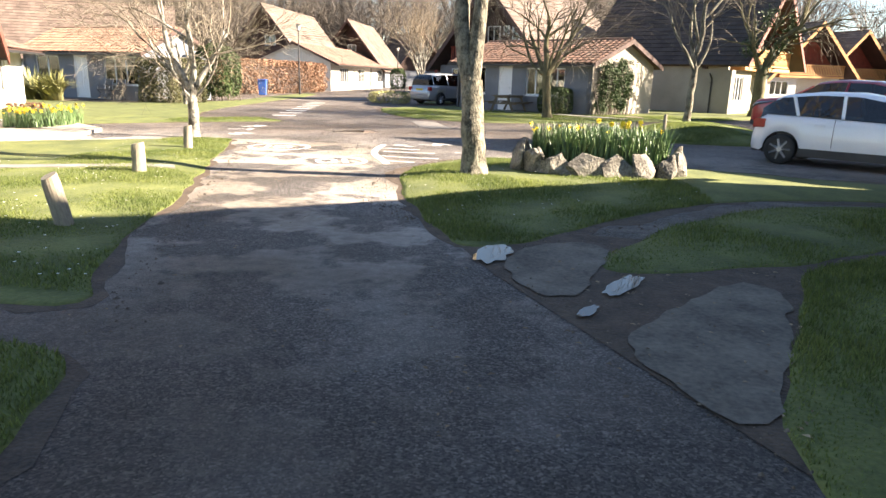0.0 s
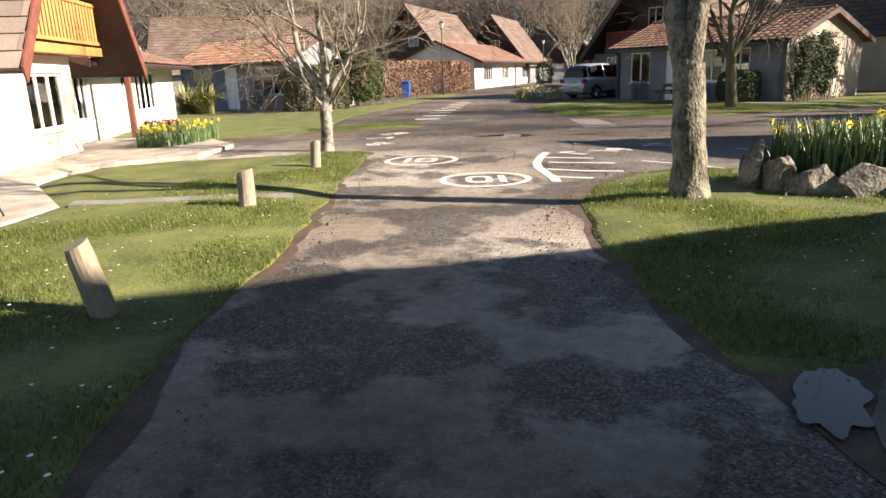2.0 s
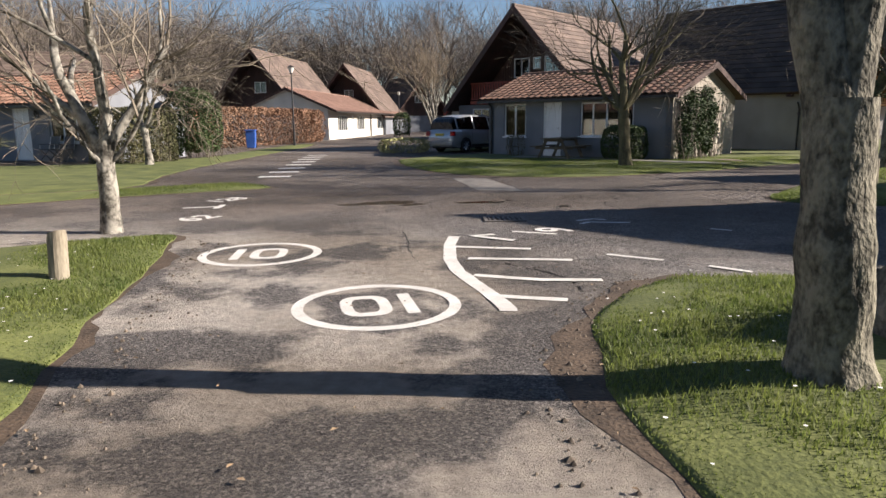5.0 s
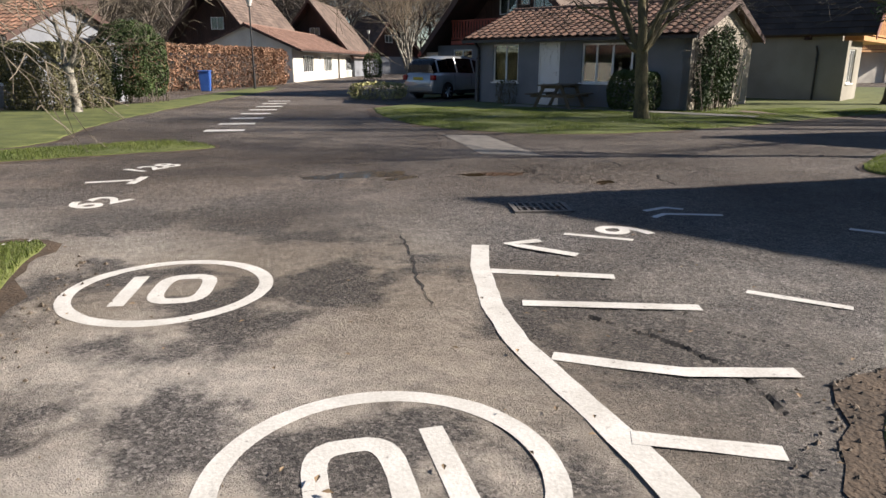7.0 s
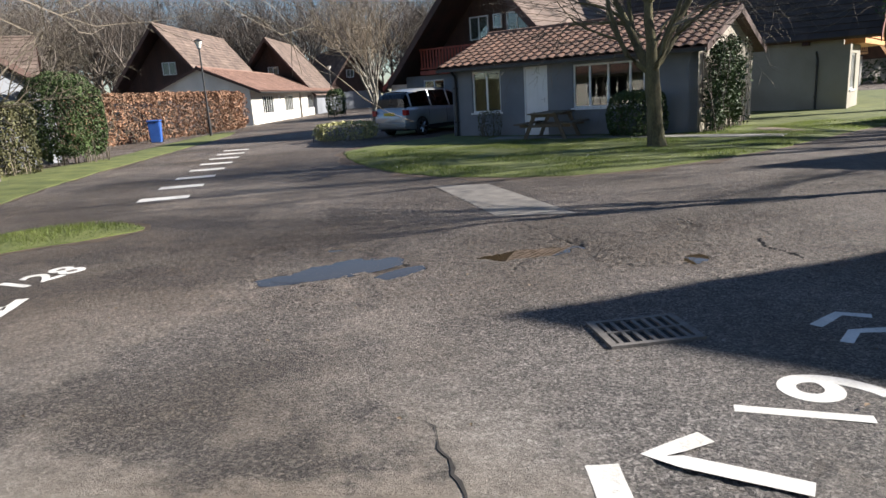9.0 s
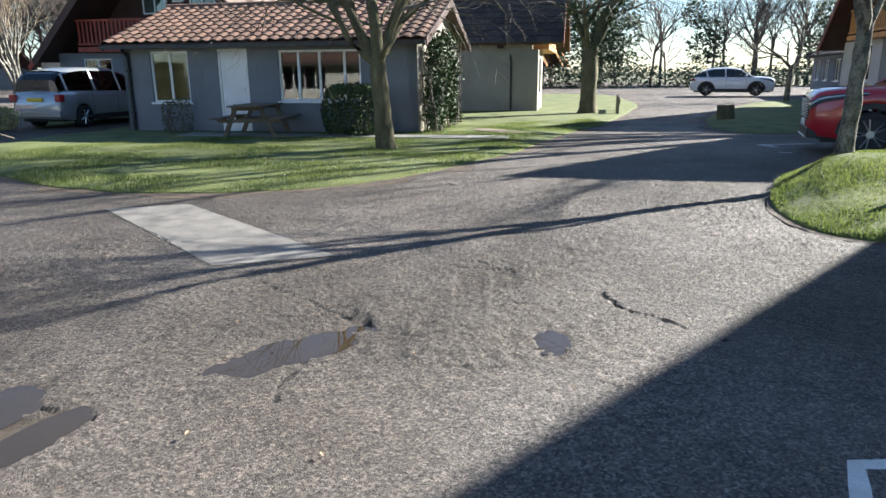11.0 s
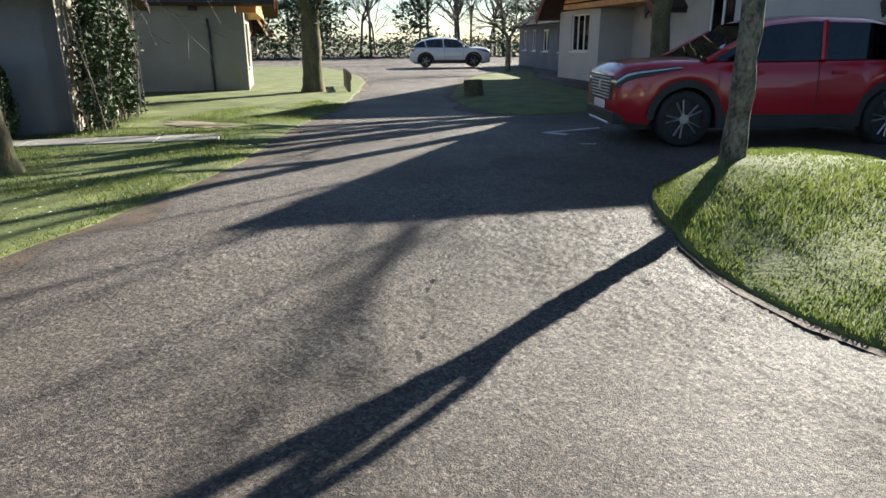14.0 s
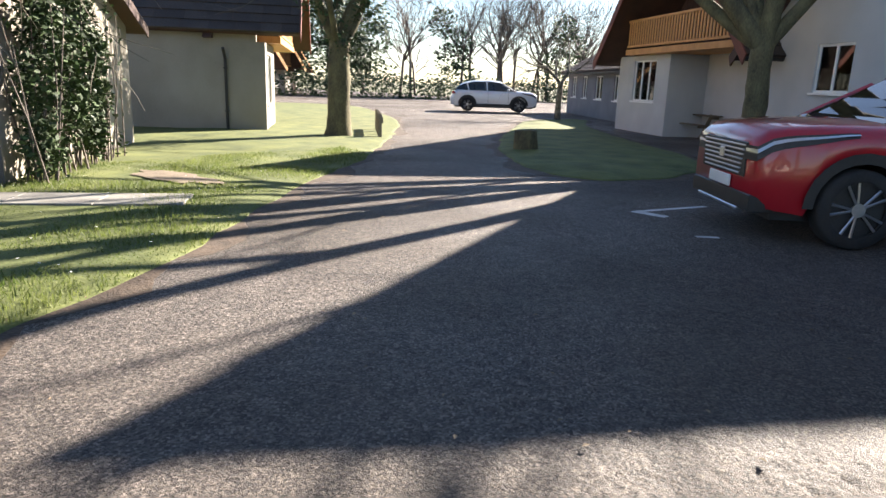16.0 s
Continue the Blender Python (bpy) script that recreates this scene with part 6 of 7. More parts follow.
hedge("bush", bx - 1.3, by + 0.9, 20, 1.0, 0.6, 0.6, 500, 0.05, BEECH, "bronze shrub beside the daffodils", 11, category="bush", soft=1.1)

# ---- posts, rail, lamp, bench ----


def log_post(x, y, z, h, r, lx, ly, seed, label):
    bm = bmesh.new()
    n, k = 18, 9
    rings = []
    for i in range(k + 1):
        f = i / k
        row = []
        for j in range(n):
            a = 2 * math.pi * j / n
            q = r * (1 + 0.06 * noise.noise(Vector((math.cos(a) * 2, math.sin(a) * 2, f * 3 + seed))) - (0.1 if i == k else 0)) * (1 - 0.05 * f)
            row.append(bm.verts.new((q * math.cos(a), q * math.sin(a), -0.15 + (h + 0.15) * f + (0.02 * math.sin(a + seed) if i == k else 0))))
        rings.append(row)
    for i in range(k):
        for j in range(n):
            bm.faces.new((rings[i][j], rings[i][(j + 1) % n], rings[i + 1][(j + 1) % n], rings[i + 1][j]))
    bm.faces.new(rings[k])
    ob = part("wooden_post", bm, OLD_WOOD, smooth=False)
    ob.matrix_world = pose(x, y, z, lx, ly, 20 * seed)
    return tagged(ob, label, "post", "verge posts")


log_post(-3.12, 5.98, 0.06, 0.50, 0.085, 6, -9, 1, "weathered round wooden post leaning over the verge")
log_post(-4.14, 9.38, 0.06, 0.44, 0.10, 0, 1, 2, "short weathered log post with a split top")
log_post(-4.84, 12.6, 0.06, 0.44, 0.085, 0, 3, 3, "short weathered log post beside the drive")
tagged(log_post(5.86, 19.18, 0.0, 0.7, 0.05, 0, 2, 4, "square stained marker stake in the grass"), group="stakes")

e = thing("low_rail", pose(14.87, 33.79, 0.0, 0, 0, 48), "low wooden knee rail at the lane edge", "fence")
for i in range(4):
    part("post", bevel_box(-0.06 + i * 0.85, 0.06 + i * 0.85, -0.05, 0.05, -0.1, 0.62, 0.01), OLD_WOOD, e)
part("rail", bevel_box(-0.1, 2.75, -0.08, -0.05, 0.38, 0.55, 0.008), OLD_WOOD, e)


def street_lamp(x, y, z, h, label):
    e = thing("street_lamp", pose(x, y, z), label, "street lamp", "lamp posts")
    bm = bmesh.new()
    rod(bm, (0, 0, -0.1), (0, 0, 0.9), 0.075, 14)
    rod(bm, (0, 0, 0.9), (0, 0, h - 0.45), 0.05, 12, 0.04)
    part("pole", bm, LAMP_POST, e)
    bm = bmesh.new()
    rod(bm, (0, 0, h - 0.45), (0, 0, h - 0.12), 0.09, 16, 0.2)
    part("lantern", bm, CURTAIN, e, "pale conical lantern glass")
    bm = bmesh.new()
    rod(bm, (0, 0, h - 0.12), (0, 0, h), 0.24, 16, 0.05)
    rod(bm, (0, 0, h - 0.5), (0, 0, h - 0.45), 0.1, 12)
    part("cap", bm, LAMP_POST, e)
    return e


street_lamp(-12.6, 48.6, 0.0, 4.9, "black lamp post with a conical lantern beside the hedge")
street_lamp(-10.2, 84, 0.0, 4.9, "black lamp post outside the cottages")


def picnic_table(m, label):
    e = thing("picnic_table", m, label, "table", "picnic tables")
    for i in range(5):
        y = -0.34 + i * 0.17
        part("board", bevel_box(-0.85, 0.85, y - 0.075, y + 0.075, 0.70, 0.74, 0.006), BENCH_WOOD, e)
    for sy in (-1, 1):
        for k in range(2):
            y = sy * (0.62 + 0.15 * k)
            part("seat_board", bevel_box(-0.85, 0.85, y - 0.068, y + 0.068, 0.42, 0.46, 0.006), BENCH_WOOD, e)
        for sx in (-0.6, 0.6):
            bm = bmesh.new()
            box(bm, sx - 0.025, sx + 0.025, -0.05, 0.05, 0, 0.82, pose(0, sy * 0.62, 0, sy * 24, 0, 0))
            bmesh.ops.translate(bm, verts=bm.verts[:], vec=(0.05 * sy, 0, 0))
            part("leg", bm, BENCH_WOOD, e)
    for sx in (-0.6, 0.6):
        part("bearer", bevel_box(sx - 0.02, sx + 0.02, -0.75, 0.75, 0.34, 0.42, 0.005), BENCH_WOOD, e)
        part("batten", bevel_box(sx - 0.02, sx + 0.02, -0.4, 0.4, 0.62, 0.70, 0.005), BENCH_WOOD, e)
    return e


pt = at_h1(3.45, -1.05)
picnic_table(pose(pt.translation.x, pt.translation.y, 0.06, 0, 0, UD + 98), "weathered wooden picnic table in front of the bungalow")
picnic_table(pose(24.6, 28.9, 0.0, 0, 0, 50), "dark wooden picnic table outside the balcony chalet")
bm = bmesh.new()
rod(bm, (0, 0, -0.1), (0, 0, 0.42), 0.3, 20, 0.24)
for v in bm.verts:
    v.co += Vector((noise.noise(v.co * 4), noise.noise(v.co * 4 + Vector((9, 0, 0))), 0.4 * noise.noise(v.co * 3))) * 0.07
tl2 = part("tree_stump", bm, MOSS_BARK)
tl2.matrix_world = pose(15.52, 29.75, 0.05)
tagged(tl2, "low mossy cut tree stump on the grass edge", "stump")

# recycling box, wall lamps, chairs by the bungalows
bm = bevel_box(-0.28, 0.28, -0.33, 0.33, 0.0, 1.0, 0.04, 2)
for v in bm.verts:
    v.co.x *= 0.82 + 0.18 * v.co.z
    v.co.y *= 0.82 + 0.18 * v.co.z
wbn = thing("wheelie_bin", pose(-14.55, 46.3, 0, 0, 0, 10), "blue plastic wheeled bin in front of the beech hedge", "bin")
part("body", bm, material("blue_plastic", (0.02, 0.07, 0.28), (0.04, 0.12, 0.4), 3, 40, 0.45, 0.1), wbn)
part("lid", bevel_box(-0.3, 0.3, -0.37, 0.35, 1.0, 1.07, 0.02), material("blue_plastic", (0, 0, 0), (0, 0, 0)), wbn)
for sx in (-0.22, 0.22):
    bm = bmesh.new()
    rod(bm, (sx, 0.3, 0.1), (sx + 0.05, 0.3, 0.1), 0.1, 16)
    part("wheel", bm, RUBBER, wbn)


def wall_lamp(m, label):
    e = thing("wall_lamp", m, label, "wall lamp")
    part("bracket", bevel_box(-0.05, 0.05, -0.03, 0.0, -0.1, 0.1, 0.008), BLACK, e)
    bm = bmesh.new()
    rod(bm, (0, -0.12, -0.12), (0, -0.12, 0.08), 0.05, 8, 0.08)
    part("lantern", bm, GLASS, e)
    bm = bmesh.new()
    rod(bm, (0, -0.12, 0.08), (0, -0.12, 0.17), 0.1, 8, 0.02)
    box(bm, -0.015, 0.015, -0.12, -0.02, 0.1, 0.13)
    part("cap", bm, BLACK, e)


wall_lamp(H2M @ pose(5.15, 0, 1.85), "small black lantern on the bungalow wall")
wall_lamp(L0 @ pose(9.4, 0.9, 1.75), "small black lantern on the white wall")


def garden_chair(m, label):
    e = thing("garden_chair", m, label, "chair", "garden chairs")
    for sx in (-0.25, 0.25):
        bm = bmesh.new()
        rod(bm, (sx, -0.25, 0), (sx, 0.2, 0.45), 0.012)
        rod(bm, (sx, 0.25, 0), (sx, -0.2, 0.45), 0.012)
        part("leg", bm, BLACK, e)
    part("seat", bevel_box(-0.26, 0.26, -0.24, 0.24, 0.44, 0.47, 0.01), BLACK, e)
    bm = bmesh.new()
    box(bm, -0.24, 0.24, -0.006, 0.006, 0.04, 0.5, pose(0, 0.22, 0.47, -14))
    part("backrest", bm, BLACK, e)
    top = pose(0, 0.22, 0.47, -14)
    for sx in (-0.26, 0.26):
        bm = bmesh.new()
        rod(bm, top @ Vector((sx, 0, -0.05)), top @ Vector((sx, 0, 0.54)), 0.013)
        part("back_frame", bm, ALLOY, e, "pale metal tube")
        part("armrest", bevel_box(sx - 0.025, sx + 0.025, -0.22, 0.25, 0.64, 0.66, 0.006), BLACK, e)
        bm = bmesh.new()
        rod(bm, (sx, -0.2, 0.45), (sx, -0.18, 0.64), 0.012)
        part("arm_post", bm, ALLOY, e)
    return e


garden_chair(H2M @ pose(6.2, -0.5, 0.05, 0, 0, 0), "black folding garden chair against the bungalow wall")
garden_chair(H2M @ pose(7.0, -0.5, 0.05, 0, 0, 5), "black folding garden chair against the bungalow wall")
for cx, cy, turn in ((-7.05, 8.35, 70), (-7.45, 7.75, 95), (-8.5, 9.3, 200)):
    garden_chair(pose(cx, cy, 0.085, 0, 0, turn), "black folding garden chair on the patio")
gt = thing("garden_table", pose(-8.0, 8.35, 0.085, 0, 0, 75), "dark metal garden table on the concrete patio", "table")
part("tabletop", bevel_box(-0.6, 0.6, -0.42, 0.42, 0.70, 0.73, 0.012), BLACK, gt)
for lx in (-0.52, 0.52):
    for ly in (-0.34, 0.34):
        bm = bmesh.new()
        rod(bm, (lx, ly, 0), (lx * 0.92, ly * 0.92, 0.70), 0.016)
        part("leg", bm, BLACK, gt)
pl = thing("porch_post", L0 @ pose(6.3, -0.2, 0.1), "red-brown timber porch post under the balcony", "post")
part("shaft", bevel_box(-0.07, 0.07, -0.07, 0.07, 0, 2.3, 0.01), BROWN_WOOD, pl)
part("base", bevel_box(-0.1, 0.1, -0.1, 0.1, 0, 0.1, 0.01), CONCRETE, pl)


def downpipe(m, h, label):
    e = thing("downpipe", m, label, "pipe", "downpipes")
    bm = bmesh.new()
    rod(bm, (0, 0, 0.05), (0, 0, h - 0.25), 0.038, 10)
    rod(bm, (0, 0, h - 0.25), (0, -0.32, h), 0.038, 10)
    part("pipe", bm, BLACK, e)
    for z in (0.5, 1.6):
        bm = bmesh.new()
        box(bm, -0.055, 0.055, -0.05, 0.06, z, z + 0.04)
        part("clip", bm, BLACK, e)


downpipe(at_h1(-0.82 + 0.18, -0.06), 2.25, "black plastic downpipe at the bungalow corner")
downpipe(pose(g0.x, g0.y, 0, 0, 0, ND) @ pose(-0.06, 1.0, 0, 0, 0, -90), 2.1, "dark downpipe on the plain side wall")
downpipe(L0 @ pose(8.7, 1.0, 0.2), 2.0, "black downpipe on the white house")

# ---- vehicles ----


def loft(sections, cap=True):
    """Skin through rings of equal length; returns a bmesh."""
    bm = bmesh.new()
    rings = [[bm.verts.new(p) for p in s] for s in sections]
    n = len(rings[0])
    for a, b in zip(rings, rings[1:]):
        for i in range(n - 1):
            bm.faces.new((a[i], a[i + 1], b[i + 1], b[i]))
    if cap:
        bm.faces.new(rings[0])
        bm.faces.new(rings[-1][::-1])
    bmesh.ops.recalc_face_normals(bm, faces=bm.faces[:])
    return bm


def curve_at(table, x):
    return float(np.interp(x, [p[0] for p in table], [p[1] for p in table]))


def vehicle(name, m, spec, label, paint, group="parked cars"):
    """A parked car along +x. spec gives length, width, the roofline, the beltline, plan taper and glass lines."""
    e = thing(name, m, label, "car", group)
    Ln, W, wb, wr = spec["length"], spec["width"], spec["wheelbase"], spec["wheel"]
    top, belt, sill = spec["top"], spec["belt"], spec.get("sill", 0.24)
    xr = -Ln / 2 + spec["rear"]
    xf = xr + wb
    hw = W / 2
    arch = wr + 0.055

    def half(x):
        f = abs(2 * x / Ln)
        return hw * (1 - 0.16 * max(0, f - 0.72) / 0.28 * max(0, f - 0.72) / 0.28 - 0.03 * f)

    def under(x):
        z = sill + 0.05 * max(0, abs(2 * x / Ln) - 0.8) / 0.2
        for cx in (xr, xf):
            d = abs(x - cx)
            if d < arch:
                z = max(z, wr + math.sqrt(arch * arch - d * d))
        return z
    xs = sorted({*np.linspace(-Ln / 2, Ln / 2, 44).tolist(), *[c + arch * math.cos(a) for c in (xr, xf) for a in np.linspace(0, math.pi, 13)]})
    secs = []
    for x in xs:
        y, zb, zt = half(x), curve_at(belt, x), min(curve_at(top, x), curve_at(belt, x) + 0.0)
        zu = min(under(x), zb - 0.08)
        zm = zu + (zb - zu) * 0.5
        tuck = 0.05 if abs(2 * x / Ln) > 0.93 else 0.0
        ring = [(x, -y * 0.96 + tuck, zu), (x, -y, zu + (zb - zu) * 0.22), (x, -y * 1.005, zm), (x, -y * 0.985, zu + (zb - zu) * 0.8), (x, -y * 0.94, zb), (x, -y * 0.80, zb + 0.035), (x, 0, zb + 0.06)]
        ring += [(a, -b, c) for a, b, c in ring[-2::-1]]
        secs.append(ring)
    part("body", loft(secs), paint, e, spec["body_label"], smooth=True)
    # cabin: glass below, roof skin above
    cab = [x for x in np.linspace(spec["cab"][0], spec["cab"][1], 26)]
    gl, rf = [], []
    for x in cab:
        zb, zt = curve_at(belt, x) + 0.02, max(curve_at(top, x), curve_at(belt, x) + 0.03)
        y0 = half(x) * 0.93
        f = (zt - zb) / 0.62
        y1 = y0 - 0.20 * min(1, f)
        zr = zb + (zt - zb) * 0.86
        ym = y0 - (y0 - y1) * 0.86
        gl.append([(x, -y0, zb), (x, -ym, zr), (x, -y1 * 0.8, zt - 0.012), (x, y1 * 0.8, zt - 0.012), (x, ym, zr), (x, y0, zb)])
        rf.append([(x, -ym - 0.006, zr), (x, -y1 * 0.93, zt - 0.02), (x, -y1 * 0.6, zt + 0.006), (x, 0, zt + 0.016), (x, y1 * 0.6, zt + 0.006), (x, y1 * 0.93, zt - 0.02), (x, ym + 0.006, zr)])
    part("glazing", loft(gl), CAR_GLASS, e, "dark tinted glass", smooth=False)
    r0, r1 = spec["roof"]
    part("roof", loft([s for s, x in zip(rf, cab) if r0 <= x <= r1], False), spec.get("roof_paint", paint), e, smooth=True)
    for px_, lean in spec["pillars"]:
        for sy in (-1, 1):
            bm = bmesh.new()
            zb, zt = curve_at(belt, px_) + 0.02, curve_at(top, px_ + lean)
            y0, y1 = half(px_) * 0.935, half(px_) * 0.935 - 0.185 * min(1, (zt - zb) / 0.62)
            rod(bm, (px_, sy * y0, zb), (px_ + lean, sy * y1, zt - 0.06), 0.035, 6)
            part("pillar", bm, spec.get("pillar_paint", paint), e)
    # door shut lines, handles, sill trim
    for d in spec["doors"]:
        for sy in (-1, 1):
            bm = bmesh.new()
            zb, zu = curve_at(belt, d), sill + 0.06
            pts = []
            for f in (0, .22, .5, .8, 1):
                k = {0: .96, .22: 1.0, .5: 1.005, .8: .985, 1: .94}[f]
                pts.append((d, sy * (half(d) * k + 0.002), zu + (zb - zu) * f))
            for a, b in zip(pts, pts[1:]):
                rod(bm, a, b, 0.006, 4)
            part("door_gap", bm, BLACK, e)
            bm = bmesh.new()
            box(bm, d - 0.35, d - 0.17, sy * half(d) * 0.99 - 0.02, sy * half(d) * 0.99 + 0.025, zb - 0.14, zb - 0.105)
            part("door_handle", bm, paint, e)
    for sy in (-1, 1):
        bm = bmesh.new()
        box(bm, xr + arch, xf - arch, sy * hw * 0.97 - 0.03, sy * hw * 0.97 + 0.03, sill - 0.03, sill + 0.13)
        part("sill_trim", bm, BLACK, e)
        bm = bmesh.new()
        mx_ = spec["mirror"]
        bmesh.ops.create_uvsphere(bm, u_segments=14, v_segments=8, radius=1, matrix=pose(mx_, sy * (half(mx_) + 0.08), curve_at(belt, mx_) + 0.09) @ Matrix.Diagonal((0.07, 0.11, 0.08, 1)))
        part("mirror", bm, paint, e, smooth=True)
        if spec.get("cladding"):
            for cx in (xr, xf):
                bm = bmesh.new()
                r0_, r1_ = arch - 0.005, arch + 0.085
                for i in range(12):
                    a0, a1 = math.pi * i / 12, math.pi * (i + 1) / 12
                    q = [(cx + r * math.cos(a), sy * (half(cx) * 1.0 + 0.012), wr + r * math.sin(a)) for r, a in ((r0_, a0), (r1_, a0), (r1_, a1), (r0_, a1))]
                    bm.faces.new([bm.verts.new(v) for v in q])
                part("arch_trim", bm, BLACK, e)
    # wheels
    for cx in (xr, xf):
        for sy in (-1, 1):
            wm = pose(cx, sy * (hw - 0.115), wr, 90, 0, 0)
            bm = bmesh.new()
            prof = [(wr * 0.70, 0.10), (wr * 0.93, 0.11), (wr, 0.075), (wr, -0.075), (wr * 0.93, -0.11), (wr * 0.70, -0.10)]
            rings = [[bm.verts.new(wm @ Vector((r * math.cos(2 * math.pi * k / 28), r * math.sin(2 * math.pi * k / 28), h))) for k in range(28)] for r, h in prof]
            for a, b in zip(rings, rings[1:]):
                for k in range(28):
                    bm.faces.new((a[k], a[(k + 1) % 28], b[(k + 1) % 28], b[k]))
            bmesh.ops.recalc_face_normals(bm, faces=bm.faces[:])
            wh = part("wheel", bm, RUBBER, e, "black tyre with alloy rim", smooth=True)
            bm = bmesh.new()
            out = -sy * 0.085
            n = spec.get("spokes", 5)
            for k in range(n):
                for off in ((-0.12, 0.12) if n == 5 else (0,)):
                    a = 2 * math.pi * k / n + off
                    p0 = wm @ Vector((0.05 * math.cos(a), 0.05 * math.sin(a), out))
                    p1 = wm @ Vector((wr * 0.69 * math.cos(a + off * 0.6), wr * 0.69 * math.sin(a + off * 0.6), out))
                    rod(bm, p0, p1, 0.011 if n == 5 else 0.026, 5, 0.014 if n == 5 else 0.022)
            c0, c1 = wm @ Vector((0, 0, out - 0.01)), wm @ Vector((0, 0, out + 0.012))
            rod(bm, c0, c1, 0.06, 16)
            part("rim", bm, ALLOY, wh)
            bm = bmesh.new()
            for i in range(28):
                a0, a1 = 2 * math.pi * i / 28, 2 * math.pi * (i + 1) / 28
                q = [wm @ Vector((r * math.cos(a), r * math.sin(a), out)) for r, a in ((wr * .66, a0), (wr * .71, a0), (wr * .71, a1), (wr * .66, a1))]
                bm.faces.new([bm.verts.new(v) for v in q])
            part("rim_edge", bm, BLACK, wh)
            bm = bmesh.new()
            rod(bm, wm @ Vector((0, 0, -0.06)), wm @ Vector((0, 0, 0.06)), wr * 0.68, 24)
            part("hub", bm, BLACK, wh)
    # underside
    bm = bmesh.new()
    box(bm, -Ln / 2 + 0.2, Ln / 2 - 0.2, -hw + 0.24, hw - 0.24, 0.2, 0.5)
    part("underbody", bm, BLACK, e)
    # cabin inside: dashboard and tub, seats
    bm = bmesh.new()
    x0, x1 = spec["cab"][0] + 0.35, spec["cab"][1] - 0.15
    zi = curve_at(belt, (x0 + x1) / 2)
    box(bm, x0, x1, -hw * 0.84, hw * 0.84, 0.5, zi - 0.12)
    part("cabin_trim", bm, BLACK, e, "dark cabin trim")
    for sx in (x0 + (x1 - x0) * 0.62, x0 + (x1 - x0) * 0.25):
        for sy in (-1, 1):
            sb = bevel_box(sx - 0.07, sx + 0.07, sy * 0.38 - 0.22, sy * 0.38 + 0.22, zi - 0.12, zi + 0.16, 0.04, 2)
            part("seat_back", sb, RUBBER, e)
            part("headrest", bevel_box(sx - 0.05, sx + 0.05, sy * 0.38 - 0.11, sy * 0.38 + 0.11, zi + 0.19, zi + 0.34, 0.03, 2), RUBBER, e)
    # swept lamps that follow the wing, and a barred grille
    if "swept" in spec:
        xs = np.linspace(spec["swept"][0], spec["swept"][1], 9)
        for sy in (-1, 1):
            for nm, grow_, lo, hi, mt, lb in (("headlight", 0.012, 0.0, 1.0, BLACK, "slim swept headlight"), ("light_strip", 0.018, 0.55, 0.80, LENS, "bright lamp strip")):
                bm = bmesh.new()
                rows = []
                for i, x in enumerate(xs):
                    f = i / 8
                    zt = curve_at(belt, x) - 0.035
                    tall = 0.125 - 0.085 * f
                    zs = (zt - tall * (1 - lo), zt - tall * (1 - hi))
                    rows.append([bm.verts.new((x + (0.008 if i == 0 else 0), sy * (half(x) * k + grow_), z)) for k, z in zip((0.985, 0.965), zs)])
                for a, b in zip(rows, rows[1:]):
                    bm.faces.new((a[0], b[0], b[1], a[1]))
                r0 = rows[0]
                inner = [bm.verts.new((v.co.x + 0.012, sy * 0.5, v.co.z)) for v in r0]
                bm.faces.new((r0[0], r0[1], inner[1], inner[0]))
                part(nm, bm, mt, e, lb)
        for k in range(7):
            z = spec["bars"][0] + (spec["bars"][1] - spec["bars"][0]) * k / 6
            part("grille_bar", bevel_box(Ln / 2 + 0.012, Ln / 2 + 0.028, -0.5 + 0.012 * (6 - k), 0.5 - 0.012 * (6 - k), z - 0.007, z + 0.007, 0.003), ALLOY, e)
    # lamps, plates, bumpers
    for nm, (x0, x1, y0, y1, z0, z1), mt, lb in spec["lamps"]:
        for sy in (-1, 1):
            ya, yb = sorted((sy * y0, sy * y1))
            part(nm, bevel_box(x0, x1, ya, yb, z0, z1, 0.012), mt, e, lb)
    for nm, (x0, x1, y0, y1, z0, z1), mt, lb in spec["extras"]:
        part(nm, bevel_box(x0, x1, y0, y1, z0, z1, 0.008), mt, e, lb)
    return e


def car_paint(name, col, metal=0.0, rough=0.28):
    return material(name, tuple(c * 0.92 for c in col), col, 1.5, 40, rough, 0.0, metal=metal, coat=0.8)


LENS = material("headlamp_lens", (0.5, 0.52, 0.54), (0.62, 0.64, 0.66), 5, 40, 0.1, 0, metal=0.5)
RED_LENS = material("tail_lamp_lens", (0.3, 0.012, 0.012), (0.42, 0.02, 0.02), 5, 40, 0.15, 0)
PLATE_W = material("white_plate", (0.7, 0.7, 0.68), (0.8, 0.8, 0.78), 5, 40, 0.4, 0)
PLATE_Y = material("yellow_plate", (0.62, 0.42, 0.03), (0.7, 0.5, 0.05), 5, 40, 0.4, 0)

